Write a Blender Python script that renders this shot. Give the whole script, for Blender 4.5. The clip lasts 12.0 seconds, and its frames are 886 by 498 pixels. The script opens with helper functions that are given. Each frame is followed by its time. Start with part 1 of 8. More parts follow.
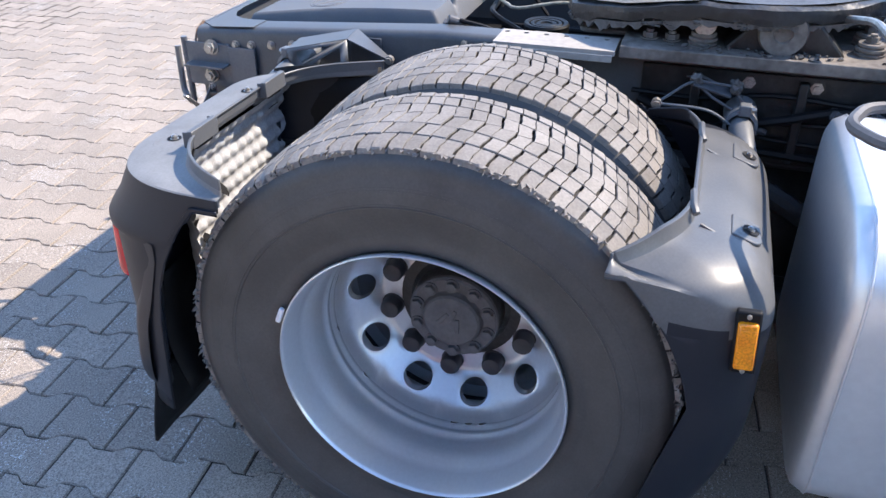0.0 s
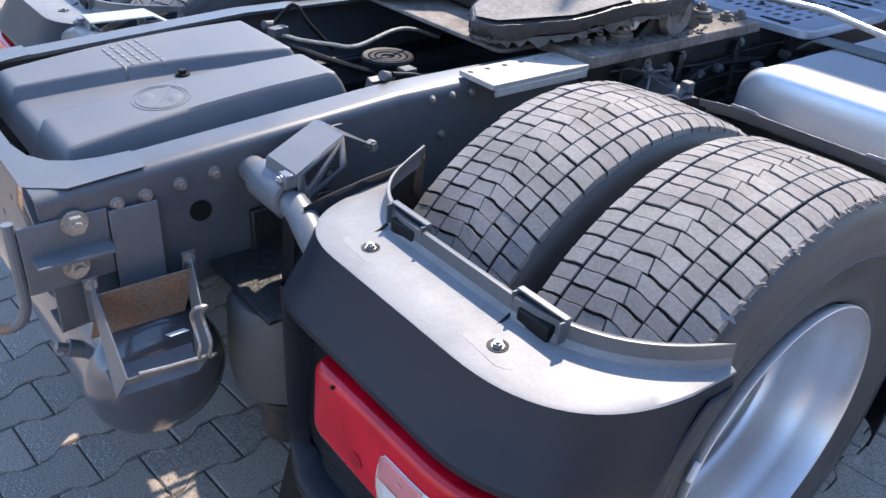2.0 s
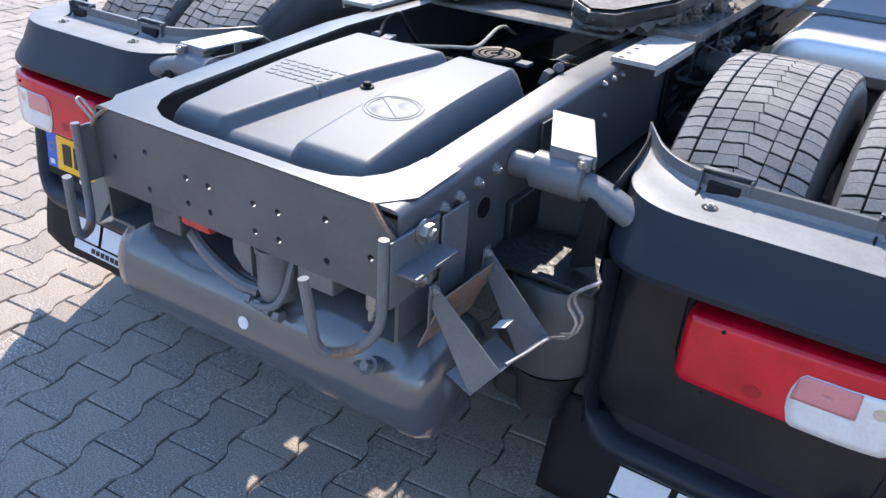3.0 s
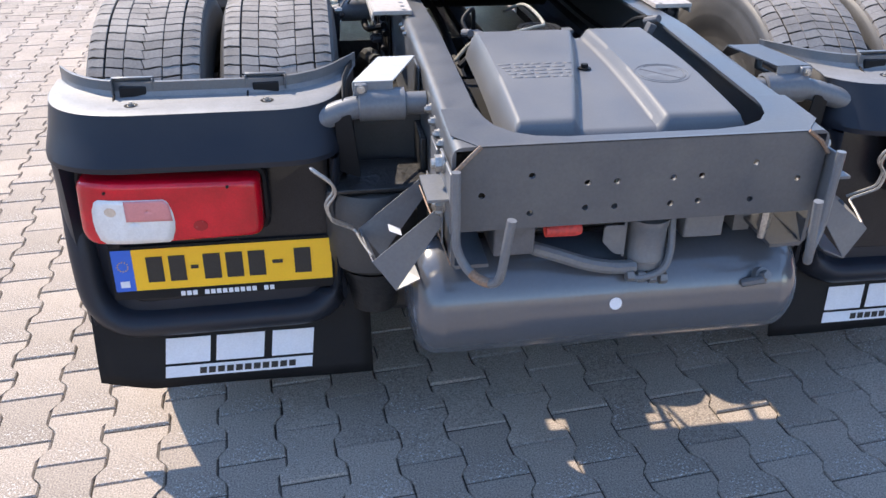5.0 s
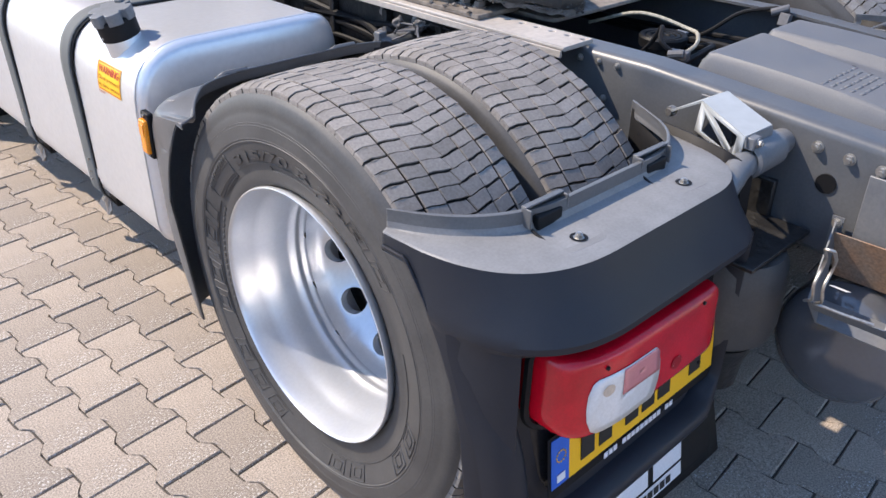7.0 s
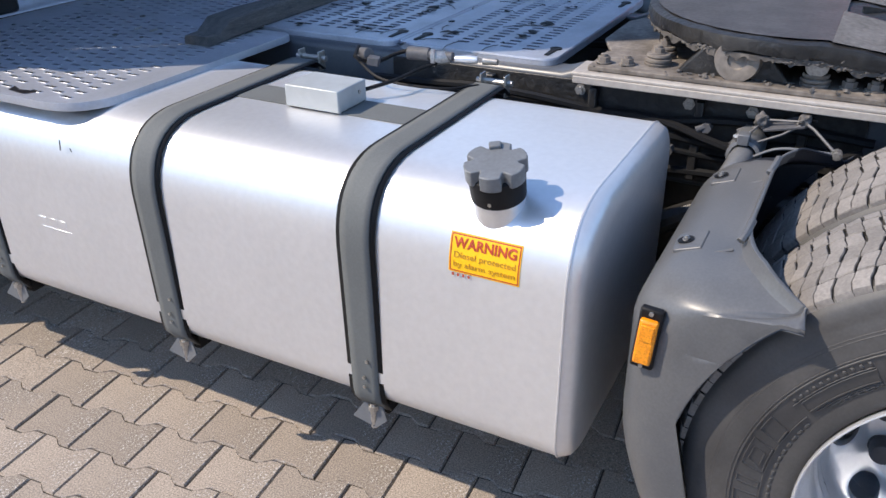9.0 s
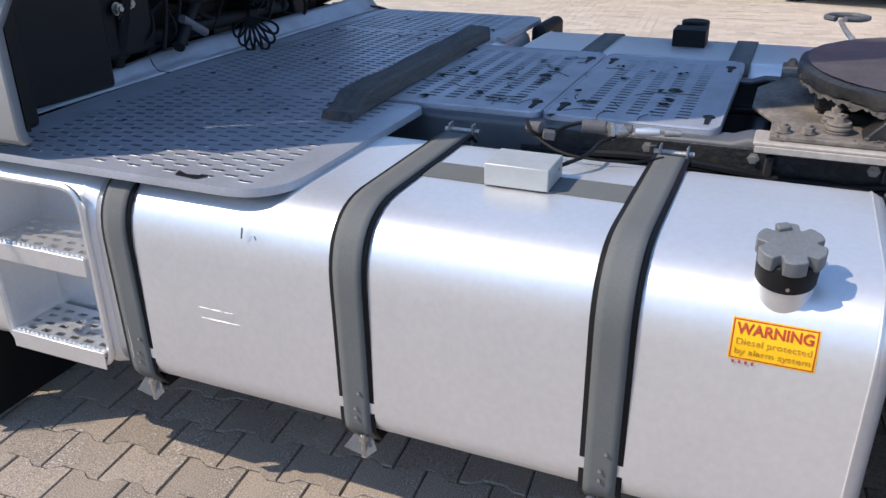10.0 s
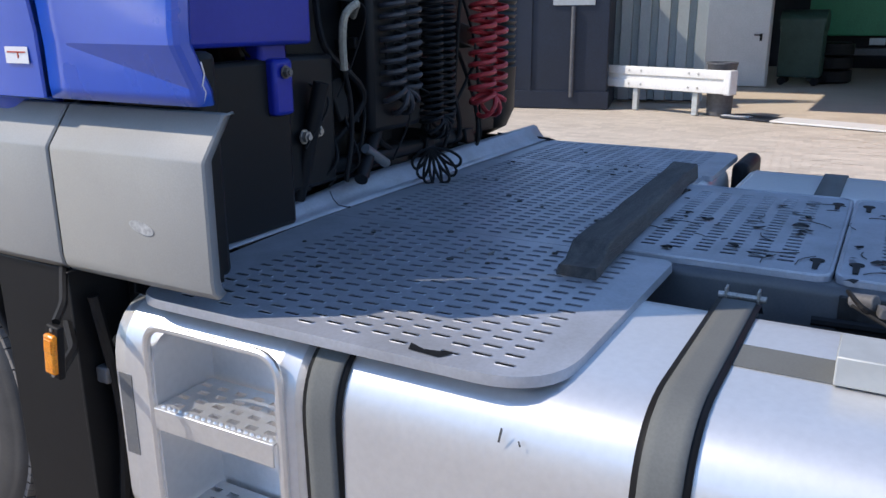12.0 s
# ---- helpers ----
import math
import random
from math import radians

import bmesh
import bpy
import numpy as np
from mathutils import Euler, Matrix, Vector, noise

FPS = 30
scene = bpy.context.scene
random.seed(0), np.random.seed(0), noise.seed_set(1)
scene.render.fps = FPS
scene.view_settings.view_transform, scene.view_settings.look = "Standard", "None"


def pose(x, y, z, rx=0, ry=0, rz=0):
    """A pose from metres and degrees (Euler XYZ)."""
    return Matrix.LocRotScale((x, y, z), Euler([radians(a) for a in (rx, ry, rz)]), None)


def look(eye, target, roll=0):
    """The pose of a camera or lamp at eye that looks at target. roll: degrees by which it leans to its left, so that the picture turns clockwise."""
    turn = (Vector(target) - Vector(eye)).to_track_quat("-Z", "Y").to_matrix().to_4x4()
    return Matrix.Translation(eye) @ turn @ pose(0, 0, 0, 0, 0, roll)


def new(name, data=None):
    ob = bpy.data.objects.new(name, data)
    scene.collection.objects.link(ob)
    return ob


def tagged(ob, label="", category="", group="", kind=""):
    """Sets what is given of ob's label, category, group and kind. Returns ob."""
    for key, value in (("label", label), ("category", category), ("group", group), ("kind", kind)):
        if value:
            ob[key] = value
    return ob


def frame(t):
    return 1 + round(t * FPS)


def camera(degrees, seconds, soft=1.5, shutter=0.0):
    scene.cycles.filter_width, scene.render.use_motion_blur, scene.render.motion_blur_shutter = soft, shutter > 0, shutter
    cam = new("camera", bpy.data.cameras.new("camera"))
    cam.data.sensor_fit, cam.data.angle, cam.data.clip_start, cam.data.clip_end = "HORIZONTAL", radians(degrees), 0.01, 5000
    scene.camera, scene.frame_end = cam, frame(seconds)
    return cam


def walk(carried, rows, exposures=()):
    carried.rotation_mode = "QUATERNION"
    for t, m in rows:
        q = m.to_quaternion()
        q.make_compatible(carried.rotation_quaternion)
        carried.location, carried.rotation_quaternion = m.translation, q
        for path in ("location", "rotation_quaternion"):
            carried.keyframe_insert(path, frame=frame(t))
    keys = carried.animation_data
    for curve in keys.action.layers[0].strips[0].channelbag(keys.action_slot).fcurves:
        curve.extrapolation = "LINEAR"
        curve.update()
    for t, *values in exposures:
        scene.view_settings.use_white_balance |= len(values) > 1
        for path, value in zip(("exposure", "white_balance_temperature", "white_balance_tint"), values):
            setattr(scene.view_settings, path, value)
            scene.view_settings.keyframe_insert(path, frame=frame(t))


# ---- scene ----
cam = camera(57.8, 12.0)
PATH = [
    (0, (2.369, 0.416, 1.544), (0.736, -0.106, 0.514), -0.1),
    (0.5, (2.138, -0.034, 1.558), (0.456, -0.111, 0.481), -1.0),
    (1, (2.008, -0.393, 1.522), (0.372, 0.045, 0.458), 0.5),
    (1.5, (1.887, -0.745, 1.538), (0.413, 0.101, 0.484), 2.4),
    (2, (1.664, -1.19, 1.532), (0.355, -0.076, 0.51), 4.0),
    (2.5, (1.406, -1.602, 1.51), (0.252, -0.308, 0.514), 3.5),
    (3, (1.052, -1.914, 1.487), (0.134, -0.429, 0.512), 3.5),
    (3.5, (0.652, -2.204, 1.487), (0.006, -0.573, 0.527), 3.0),
    (3.7, (0.498, -2.304, 1.506), (-0.031, -0.626, 0.555), 2.8),
    (4.1, (0.164, -2.458, 1.505), (-0.126, -0.701, 0.56), 2.2),
    (4.5, (-0.193, -2.489, 1.491), (-0.227, -0.711, 0.54), 1.4),
    (4.9, (-0.555, -2.42, 1.476), (-0.342, -0.667, 0.512), 0.6),
    (5.3, (-0.905, -2.273, 1.474), (-0.476, -0.582, 0.497), 0.2),
    (5.5, (-1.07, -2.175, 1.479), (-0.543, -0.517, 0.494), 0.0),
    (6, (-1.496, -1.962, 1.489), (-0.733, -0.405, 0.492), 0.0),
    (6.5, (-1.785, -1.645, 1.504), (-0.803, -0.223, 0.497), 0.3),
    (6.7, (-1.869, -1.469, 1.505), (-0.802, -0.11, 0.499), 0.4),
    (7.1, (-2.016, -1.163, 1.508), (-0.791, 0.065, 0.497), 0.5),
    (7.5, (-2.075, -0.828, 1.503), (-0.725, 0.257, 0.492), 0.5),
    (7.9, (-2.11, -0.489, 1.5), (-0.67, 0.472, 0.495), 0.2),
    (8.3, (-2.186, -0.173, 1.507), (-0.692, 0.716, 0.518), -0.1),
    (8.5, (-2.247, -0.008, 1.501), (-0.739, 0.861, 0.515), -0.4),
    (9, (-2.392, 0.344, 1.533), (-0.838, 1.171, 0.583), -0.8),
    (9.5, (-2.451, 0.673, 1.539), (-0.84, 1.447, 0.641), -0.8),
    (10, (-2.555, 0.937, 1.565), (-0.887, 1.655, 0.728), -0.7),
    (10.5, (-2.617, 1.136, 1.575), (-0.9, 1.803, 0.797), -0.5),
    (11, (-2.591, 1.216, 1.576), (-0.871, 1.92, 0.838), -0.4),
    (11.5, (-2.506, 1.29, 1.536), (-0.807, 2.104, 0.864), -0.3),
    (12, (-2.314, 1.495, 1.521), (-0.637, 2.435, 0.968), -0.3),
]
walk(cam, [(t, look(eye, target, roll)) for t, eye, target, roll in PATH],
     exposures=[(0, 1.38, 6650, 12), (0.5, 1.54, 6650, 12), (1.0, 1.50, 6700, 13), (2.0, 1.40, 6650, 13), (2.5, 1.36, 6600, 14), (3.0, 1.30, 6450, 10), (3.7, 1.28, 6450, 10), (5.3, 1.29, 6900, 13), (6.7, 1.07, 6900, 13), (8.3, 0.84, 6850, 12), (10.0, 0.51, 6800, 11), (12.0, 0.48, 6600, 11)])

# ---- light ----
SUN_TO = Vector((-0.52, 0.76, 1.0)).normalized()      # towards the sun: ahead of the lorry, on its left
world = bpy.data.worlds.new("sky")
scene.world = world
world.use_nodes = True
wn = world.node_tree
sky = wn.nodes.new("ShaderNodeTexSky")
sky.sky_type = "NISHITA"
sky.sun_disc = False
sky.sun_elevation = math.asin(SUN_TO.z)
sky.sun_rotation = math.atan2(SUN_TO.x, SUN_TO.y)
sky.air_density, sky.dust_density, sky.ozone_density = 1.0, 0.1, 4.0
wn.nodes["Background"].inputs["Strength"].default_value = 0.198
wn.links.new(sky.outputs[0], wn.nodes["Background"].inputs["Color"])
sun_data = bpy.data.lights.new("sun", "SUN")
sun_data.energy, sun_data.angle, sun_data.color = 3.45, radians(0.6), (1.0, 0.90, 0.775)
sun = new("sun", sun_data)
sun.matrix_world = look(SUN_TO * 30, (0, 0, 0))


# ---- materials ----
def mat(name, color, rough=0.5, metal=0.0, dark=None, scale=6.0, amount=0.5, fine=120.0, bump=0.15, bump_dist=0.001,
        stretch=(1, 1, 1), per_object=0.0, coat=0.0, rough_var=0.12, grit=0.25, island=0.0, gloss=0.5, specks=0.0):
    """Colour broken up by broad stains and fine grain, with matching bump and roughness."""
    m = bpy.data.materials.new(name)
    m.use_nodes = True
    nt = m.node_tree
    N, L = nt.nodes.new, nt.links.new
    bsdf = nt.nodes["Principled BSDF"]
    co = N("ShaderNodeTexCoord")
    mp = N("ShaderNodeMapping")
    mp.inputs["Scale"].default_value = stretch
    L(co.outputs["Object"], mp.inputs["Vector"])
    broad = N("ShaderNodeTexNoise")
    broad.inputs["Scale"].default_value, broad.inputs["Detail"].default_value = scale, 5
    broad.inputs["Roughness"].default_value = 0.6
    L(mp.outputs[0], broad.inputs["Vector"])
    grain = N("ShaderNodeTexNoise")
    grain.inputs["Scale"].default_value, grain.inputs["Detail"].default_value = fine, 3
    L(mp.outputs[0], grain.inputs["Vector"])
    ramp = N("ShaderNodeValToRGB")
    ramp.color_ramp.elements[0].position, ramp.color_ramp.elements[1].position = 0.36, 0.68
    L(broad.outputs["Fac"], ramp.inputs["Fac"])
    if dark is None:
        dark = tuple(c * 0.6 for c in color)
    mix = N("ShaderNodeMix")
    mix.data_type = "RGBA"
    mix.inputs["A"].default_value = (*color, 1)
    mix.inputs["B"].default_value = (*dark, 1)
    sc = N("ShaderNodeMath")
    sc.operation = "MULTIPLY"
    sc.inputs[1].default_value = amount
    L(ramp.outputs["Color"], sc.inputs[0])
    L(sc.outputs[0], mix.inputs["Factor"])
    g2 = N("ShaderNodeMapRange")
    g2.inputs["From Min"].default_value, g2.inputs["From Max"].default_value = 0.3, 0.7
    g2.inputs["To Min"].default_value, g2.inputs["To Max"].default_value = 1 - grit, 1 + grit
    L(grain.outputs["Fac"], g2.inputs["Value"])
    mul = N("ShaderNodeMix")
    mul.data_type, mul.blend_type = "RGBA", "MULTIPLY"
    mul.inputs["Factor"].default_value = 1
    L(mix.outputs["Result"], mul.inputs["A"])
    L(g2.outputs[0], mul.inputs["B"])
    out = mul.outputs["Result"]
    if per_object or island:
        if per_object:
            src = N("ShaderNodeObjectInfo").outputs["Random"]
        else:
            src = N("ShaderNodeNewGeometry").outputs["Random Per Island"]
        pr = N("ShaderNodeMapRange")
        v = per_object or island
        pr.inputs["To Min"].default_value, pr.inputs["To Max"].default_value = 1 - v, 1 + v
        L(src, pr.inputs["Value"])
        m2 = N("ShaderNodeMix")
        m2.data_type, m2.blend_type = "RGBA", "MULTIPLY"
        m2.inputs["Factor"].default_value = 1
        L(out, m2.inputs["A"])
        L(pr.outputs[0], m2.inputs["B"])
        out = m2.outputs["Result"]
    if specks:
        sp = N("ShaderNodeTexNoise")
        sp.inputs["Scale"].default_value, sp.inputs["Detail"].default_value = 140, 5
        sp.inputs["Roughness"].default_value = 0.75
        L(mp.outputs[0], sp.inputs["Vector"])
        cut = N("ShaderNodeMapRange")
        cut.inputs["From Min"].default_value, cut.inputs["From Max"].default_value = 0.60, 0.655
        cut.inputs["To Max"].default_value = specks
        worn = N("ShaderNodeMath")
        worn.operation = "MULTIPLY_ADD"
        worn.inputs[1].default_value, worn.inputs[2].default_value = 0.5, -0.26
        L(broad.outputs["Fac"], worn.inputs[0])
        both = N("ShaderNodeMath")
        both.operation = "ADD"
        L(sp.outputs["Fac"], both.inputs[0])
        L(worn.outputs[0], both.inputs[1])
        L(both.outputs[0], cut.inputs["Value"])
        m3 = N("ShaderNodeMix")
        m3.data_type = "RGBA"
        m3.inputs["B"].default_value = (0.62, 0.60, 0.57, 1)
        L(cut.outputs[0], m3.inputs["Factor"])
        L(out, m3.inputs["A"])
        out = m3.outputs["Result"]
    L(out, bsdf.inputs["Base Color"])
    rr = N("ShaderNodeMapRange")
    rr.inputs["To Min"].default_value = max(0.03, rough - rough_var)
    rr.inputs["To Max"].default_value = min(1, rough + rough_var)
    L(broad.outputs["Fac"], rr.inputs["Value"])
    L(rr.outputs[0], bsdf.inputs["Roughness"])
    bsdf.inputs["Metallic"].default_value = metal
    bsdf.inputs["Specular IOR Level"].default_value = gloss
    bsdf.inputs["Coat Weight"].default_value = coat
    bsdf.inputs["Coat Roughness"].default_value = 0.08
    if bump:
        b = N("ShaderNodeBump")
        b.inputs["Strength"].default_value, b.inputs["Distance"].default_value = bump, bump_dist
        L(grain.outputs["Fac"], b.inputs["Height"])
        L(b.outputs[0], bsdf.inputs["Normal"])
    return m


M = {}
M["paver"] = mat("concrete_paver", (0.322, 0.270, 0.222), 0.88, dark=(0.205, 0.174, 0.146), scale=2.6, amount=0.65, fine=230,
                 bump=0.6, bump_dist=0.0016, per_object=0.13, grit=0.48, specks=0.85)
M["paver_field"] = mat("concrete_paver_field", (0.322, 0.270, 0.222), 0.88, dark=(0.205, 0.174, 0.146), scale=2.6, amount=0.65,
                       fine=230, bump=0.6, bump_dist=0.0016, island=0.13, grit=0.48, specks=0.85)
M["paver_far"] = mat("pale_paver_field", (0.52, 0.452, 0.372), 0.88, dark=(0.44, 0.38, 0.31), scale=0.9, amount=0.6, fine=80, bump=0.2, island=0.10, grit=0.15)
M["joint"] = mat("sand_joint", (0.075, 0.064, 0.054), 0.95, scale=3, fine=300, bump=0.6, bump_dist=0.002, grit=0.4)
M["frame"] = mat("frame_paint", (0.066, 0.072, 0.082), 0.40, dark=(0.125, 0.122, 0.116), scale=7, amount=0.5, fine=160, bump=0.03, grit=0.08, gloss=0.6)
M["cover"] = mat("cover_plastic", (0.102, 0.108, 0.120), 0.52, dark=(0.155, 0.154, 0.152), scale=4, amount=0.6, fine=300, bump=0.05, bump_dist=0.0004, grit=0.06, gloss=0.40)
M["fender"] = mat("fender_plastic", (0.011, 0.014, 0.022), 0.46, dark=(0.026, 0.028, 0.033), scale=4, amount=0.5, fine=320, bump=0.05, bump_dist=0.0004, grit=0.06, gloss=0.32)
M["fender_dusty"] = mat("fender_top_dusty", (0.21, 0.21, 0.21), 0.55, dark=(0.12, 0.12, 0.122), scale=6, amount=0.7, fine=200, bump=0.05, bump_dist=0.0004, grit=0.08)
# grey guard plastic; where it meets other tones, some shade is painted in
M["fender_grey"] = mat("fender_grey_plastic", (0.090, 0.093, 0.098), 0.38, dark=(0.138, 0.137, 0.136), scale=6, amount=0.6, fine=200, bump=0.05, bump_dist=0.0004, grit=0.08)
M["gloss_black"] = mat("gloss_black_plastic", (0.011, 0.012, 0.015), 0.22, dark=(0.022, 0.022, 0.024), scale=7, amount=0.6, fine=300, bump=0.05, gloss=0.28)
M["rubber"] = mat("tyre_sidewall", (0.047, 0.046, 0.046), 0.55, dark=(0.095, 0.091, 0.087), scale=6, amount=0.65, fine=200, bump=0.08, bump_dist=0.0006, grit=0.10)
M["tread"] = mat("tyre_tread_dusty", (0.232, 0.212, 0.194), 0.82, dark=(0.140, 0.128, 0.117), scale=10, amount=0.6, fine=200, bump=0.35, bump_dist=0.001, island=0.14, grit=0.15)
M["groove"] = mat("tyre_groove", (0.035, 0.032, 0.030), 0.9, scale=10, fine=200, bump=0.3)
M["tyre_dark"] = mat("dark_steel_nut", (0.030, 0.029, 0.033), 0.5, dark=(0.060, 0.057, 0.056), scale=20, amount=0.5, fine=120, bump=0.1, grit=0.1)
M["mat_rubber"] = mat("spray_mat", (0.43, 0.43, 0.43), 0.6, dark=(0.27, 0.27, 0.27), scale=14, amount=0.5, fine=200, bump=0.3, bump_dist=0.002, grit=0.15)
M["rim"] = mat("rim_silver_paint", (0.625, 0.64, 0.665), 0.31, metal=0.6, dark=(0.54, 0.55, 0.57), scale=5, amount=0.4, fine=120, bump=0.0, grit=0.03, rough_var=0.05)
M["hub"] = mat("hub_grey_paint", (0.105, 0.105, 0.112), 0.55, dark=(0.055, 0.054, 0.056), scale=20, amount=0.6, fine=120, bump=0.1, grit=0.12)
M["alu"] = mat("tank_aluminium", (0.725, 0.725, 0.73), 0.37, metal=0.64, dark=(0.66, 0.66, 0.665), scale=3.0, amount=0.6, fine=60,
               stretch=(1, 1, 1), bump=0.015, bump_dist=0.0004, grit=0.03, rough_var=0.05)
M["alu_step"] = mat("pressed_aluminium", (0.78, 0.78, 0.78), 0.38, metal=0.8, dark=(0.66, 0.66, 0.66), scale=6, amount=0.5, fine=90, bump=0.01, grit=0.03)
M["deck"] = mat("deck_aluminium", (0.43, 0.45, 0.50), 0.44, metal=0.45, dark=(0.28, 0.287, 0.305), scale=6, amount=0.65, fine=120, bump=0.03, grit=0.06)
M["strap"] = mat("strap_steel", (0.125, 0.132, 0.130), 0.8, metal=0.0, dark=(0.10, 0.104, 0.103), scale=6, amount=0.5, fine=200, bump=0.03, grit=0.06, gloss=0.3)
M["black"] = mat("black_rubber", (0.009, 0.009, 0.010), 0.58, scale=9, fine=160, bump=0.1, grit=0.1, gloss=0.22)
M["steel"] = mat("bare_steel", (0.45, 0.44, 0.42), 0.42, metal=0.8, dark=(0.26, 0.22, 0.18), scale=25, amount=0.6, fine=200, bump=0.15)
M["grey_steel"] = mat("grey_painted_steel", (0.118, 0.125, 0.136), 0.38, dark=(0.185, 0.18, 0.17), scale=12, amount=0.5, fine=140, bump=0.04, grit=0.08)
M["cap_grey"] = mat("cap_grey_plastic", (0.15, 0.16, 0.17), 0.5, dark=(0.11, 0.115, 0.12), scale=15, amount=0.5, fine=140, bump=0.05, grit=0.1)
M["rust"] = mat("rusty_steel", (0.20, 0.155, 0.12), 0.7, dark=(0.27, 0.14, 0.07), scale=16, amount=0.8, fine=160, bump=0.4)
M["grease"] = mat("dirty_grease", (0.013, 0.013, 0.0135), 0.45, dark=(0.040, 0.037, 0.034), scale=18, amount=0.6, fine=60, bump=0.6, bump_dist=0.005)
M["dusty_steel"] = mat("dusty_steel", (0.40, 0.365, 0.33), 0.65, dark=(0.25, 0.225, 0.20), scale=5, amount=0.55, fine=60, bump=0.1, grit=0.1)
M["dirty_steel"] = mat("dirty_steel_plate", (0.225, 0.198, 0.172), 0.8, dark=(0.060, 0.051, 0.044), scale=9, amount=0.75, fine=60, bump=0.3, bump_dist=0.002, grit=0.2, gloss=0.25)
M["crust"] = mat("dry_grease_crust", (0.125, 0.114, 0.104), 0.8, dark=(0.035, 0.032, 0.030), scale=22, amount=0.7, fine=70, bump=0.6, bump_dist=0.004)
M["tank_dark"] = mat("air_tank_paint", (0.072, 0.079, 0.094), 0.20, dark=(0.10, 0.10, 0.10), scale=3, amount=0.5, fine=120, bump=0.0, grit=0.03, rough_var=0.04, gloss=0.7, coat=0.6)
M["red_lens"] = mat("red_lens", (0.60, 0.004, 0.018), 0.20, dark=(0.30, 0.002, 0.008), scale=9, amount=0.7, fine=240, bump=0.05, coat=0.35, grit=0.08, gloss=0.35)
M["lens_dark"] = mat("dark_red_lens", (0.36, 0.004, 0.012), 0.25, scale=12, amount=0.4, fine=200, bump=0.0, grit=0.03)
M["white_lens"] = mat("clear_lens", (0.72, 0.70, 0.68), 0.18, dark=(0.55, 0.5, 0.45), scale=16, amount=0.5, fine=200, bump=0.04, coat=0.6, grit=0.05)
M["pink_lens"] = mat("pale_red_lens", (0.62, 0.22, 0.22), 0.18, scale=14, amount=0.3, fine=200, bump=0.04, coat=0.6, grit=0.05)
M["lens_bulb"] = mat("bulb_through_lens", (0.60, 0.47, 0.36), 0.25, scale=30, amount=0.5, fine=200, bump=0.0, grit=0.05)
M["amber"] = mat("amber_lens", (0.85, 0.30, 0.01), 0.2, dark=(0.75, 0.2, 0.005), scale=40, amount=0.7, fine=300, bump=0.2, coat=0.5)
M["plate_yellow"] = mat("plate_yellow", (0.90, 0.50, 0.015), 0.4, dark=(0.85, 0.45, 0.01), scale=4, amount=0.5, fine=300, bump=0.0, grit=0.03)
M["plate_blue"] = mat("plate_blue", (0.02, 0.12, 0.55), 0.4, scale=5, amount=0.3, fine=200, bump=0.0, grit=0.03)
M["print_black"] = mat("print_black", (0.012, 0.012, 0.012), 0.5, scale=5, amount=0.3, fine=200, bump=0.0)
M["print_white"] = mat("print_white", (0.72, 0.73, 0.76), 0.5, dark=(0.62, 0.62, 0.64), scale=8, amount=0.5, fine=200, bump=0.0, grit=0.05)
M["sign_yellow"] = mat("sticker_yellow", (0.92, 0.52, 0.01), 0.4, dark=(0.86, 0.46, 0.01), scale=8, amount=0.5, fine=200, bump=0.0, grit=0.04)
M["sign_red"] = mat("sticker_red", (0.46, 0.055, 0.02), 0.45, scale=8, amount=0.3, fine=200, bump=0.0)
M["blue_paint"] = mat("blue_cab_paint", (0.010, 0.078, 0.50), 0.28, dark=(0.010, 0.068, 0.44), scale=2, amount=0.5, fine=80, bump=0.0, coat=0.7, grit=0.02)
# shaded copy of the cab blue, darkened for the bracket behind the cab
M["blue_shaded"] = mat("blue_cab_paint_shaded", (0.016, 0.030, 0.34), 0.34, scale=4, amount=0.4, fine=80, bump=0.0, grit=0.04, gloss=0.25)
M["silver_paint"] = mat("silver_grey_panel", (0.27, 0.27, 0.262), 0.5, dark=(0.23, 0.23, 0.222), scale=3, amount=0.5, fine=300, bump=0.05, grit=0.05)
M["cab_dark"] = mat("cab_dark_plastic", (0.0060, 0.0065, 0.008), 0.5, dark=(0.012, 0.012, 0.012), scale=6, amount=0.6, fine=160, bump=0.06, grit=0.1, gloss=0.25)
M["red_hose"] = mat("red_hose", (0.45, 0.035, 0.04), 0.4, scale=20, amount=0.4, fine=200, bump=0.05)
M["red_plastic"] = mat("red_plastic", (0.55, 0.05, 0.04), 0.5, scale=10, amount=0.4, fine=100, bump=0.1)
M["white_paint"] = mat("white_paint", (0.70, 0.69, 0.67), 0.5, dark=(0.58, 0.57, 0.54), scale=2.5, amount=0.5, fine=30, bump=0.03, grit=0.05)
M["galv"] = mat("galvanised_steel", (0.42, 0.44, 0.44), 0.5, metal=0.3, dark=(0.34, 0.35, 0.35), scale=5, amount=0.5, fine=30, bump=0.03, grit=0.06)
M["scuff"] = mat("scuffed_paint", (0.40, 0.40, 0.39), 0.6, scale=30, amount=0.5, fine=100, bump=0.0)
M["screen"] = mat("grey_green_sheet", (0.34, 0.38, 0.375), 0.6, dark=(0.28, 0.31, 0.305), scale=2, amount=0.5, fine=40, bump=0.05, grit=0.08)
M["dark_box"] = mat("dark_container_paint", (0.009, 0.014, 0.028), 0.5, scale=1.5, amount=0.5, fine=40, bump=0.1)
M["green"] = mat("green_paint", (0.03, 0.22, 0.10), 0.5, dark=(0.025, 0.15, 0.07), scale=2, amount=0.5, fine=40, bump=0.1)
M["green_bin"] = mat("bin_green_plastic", (0.035, 0.075, 0.055), 0.55, scale=3, amount=0.5, fine=60, bump=0.1)
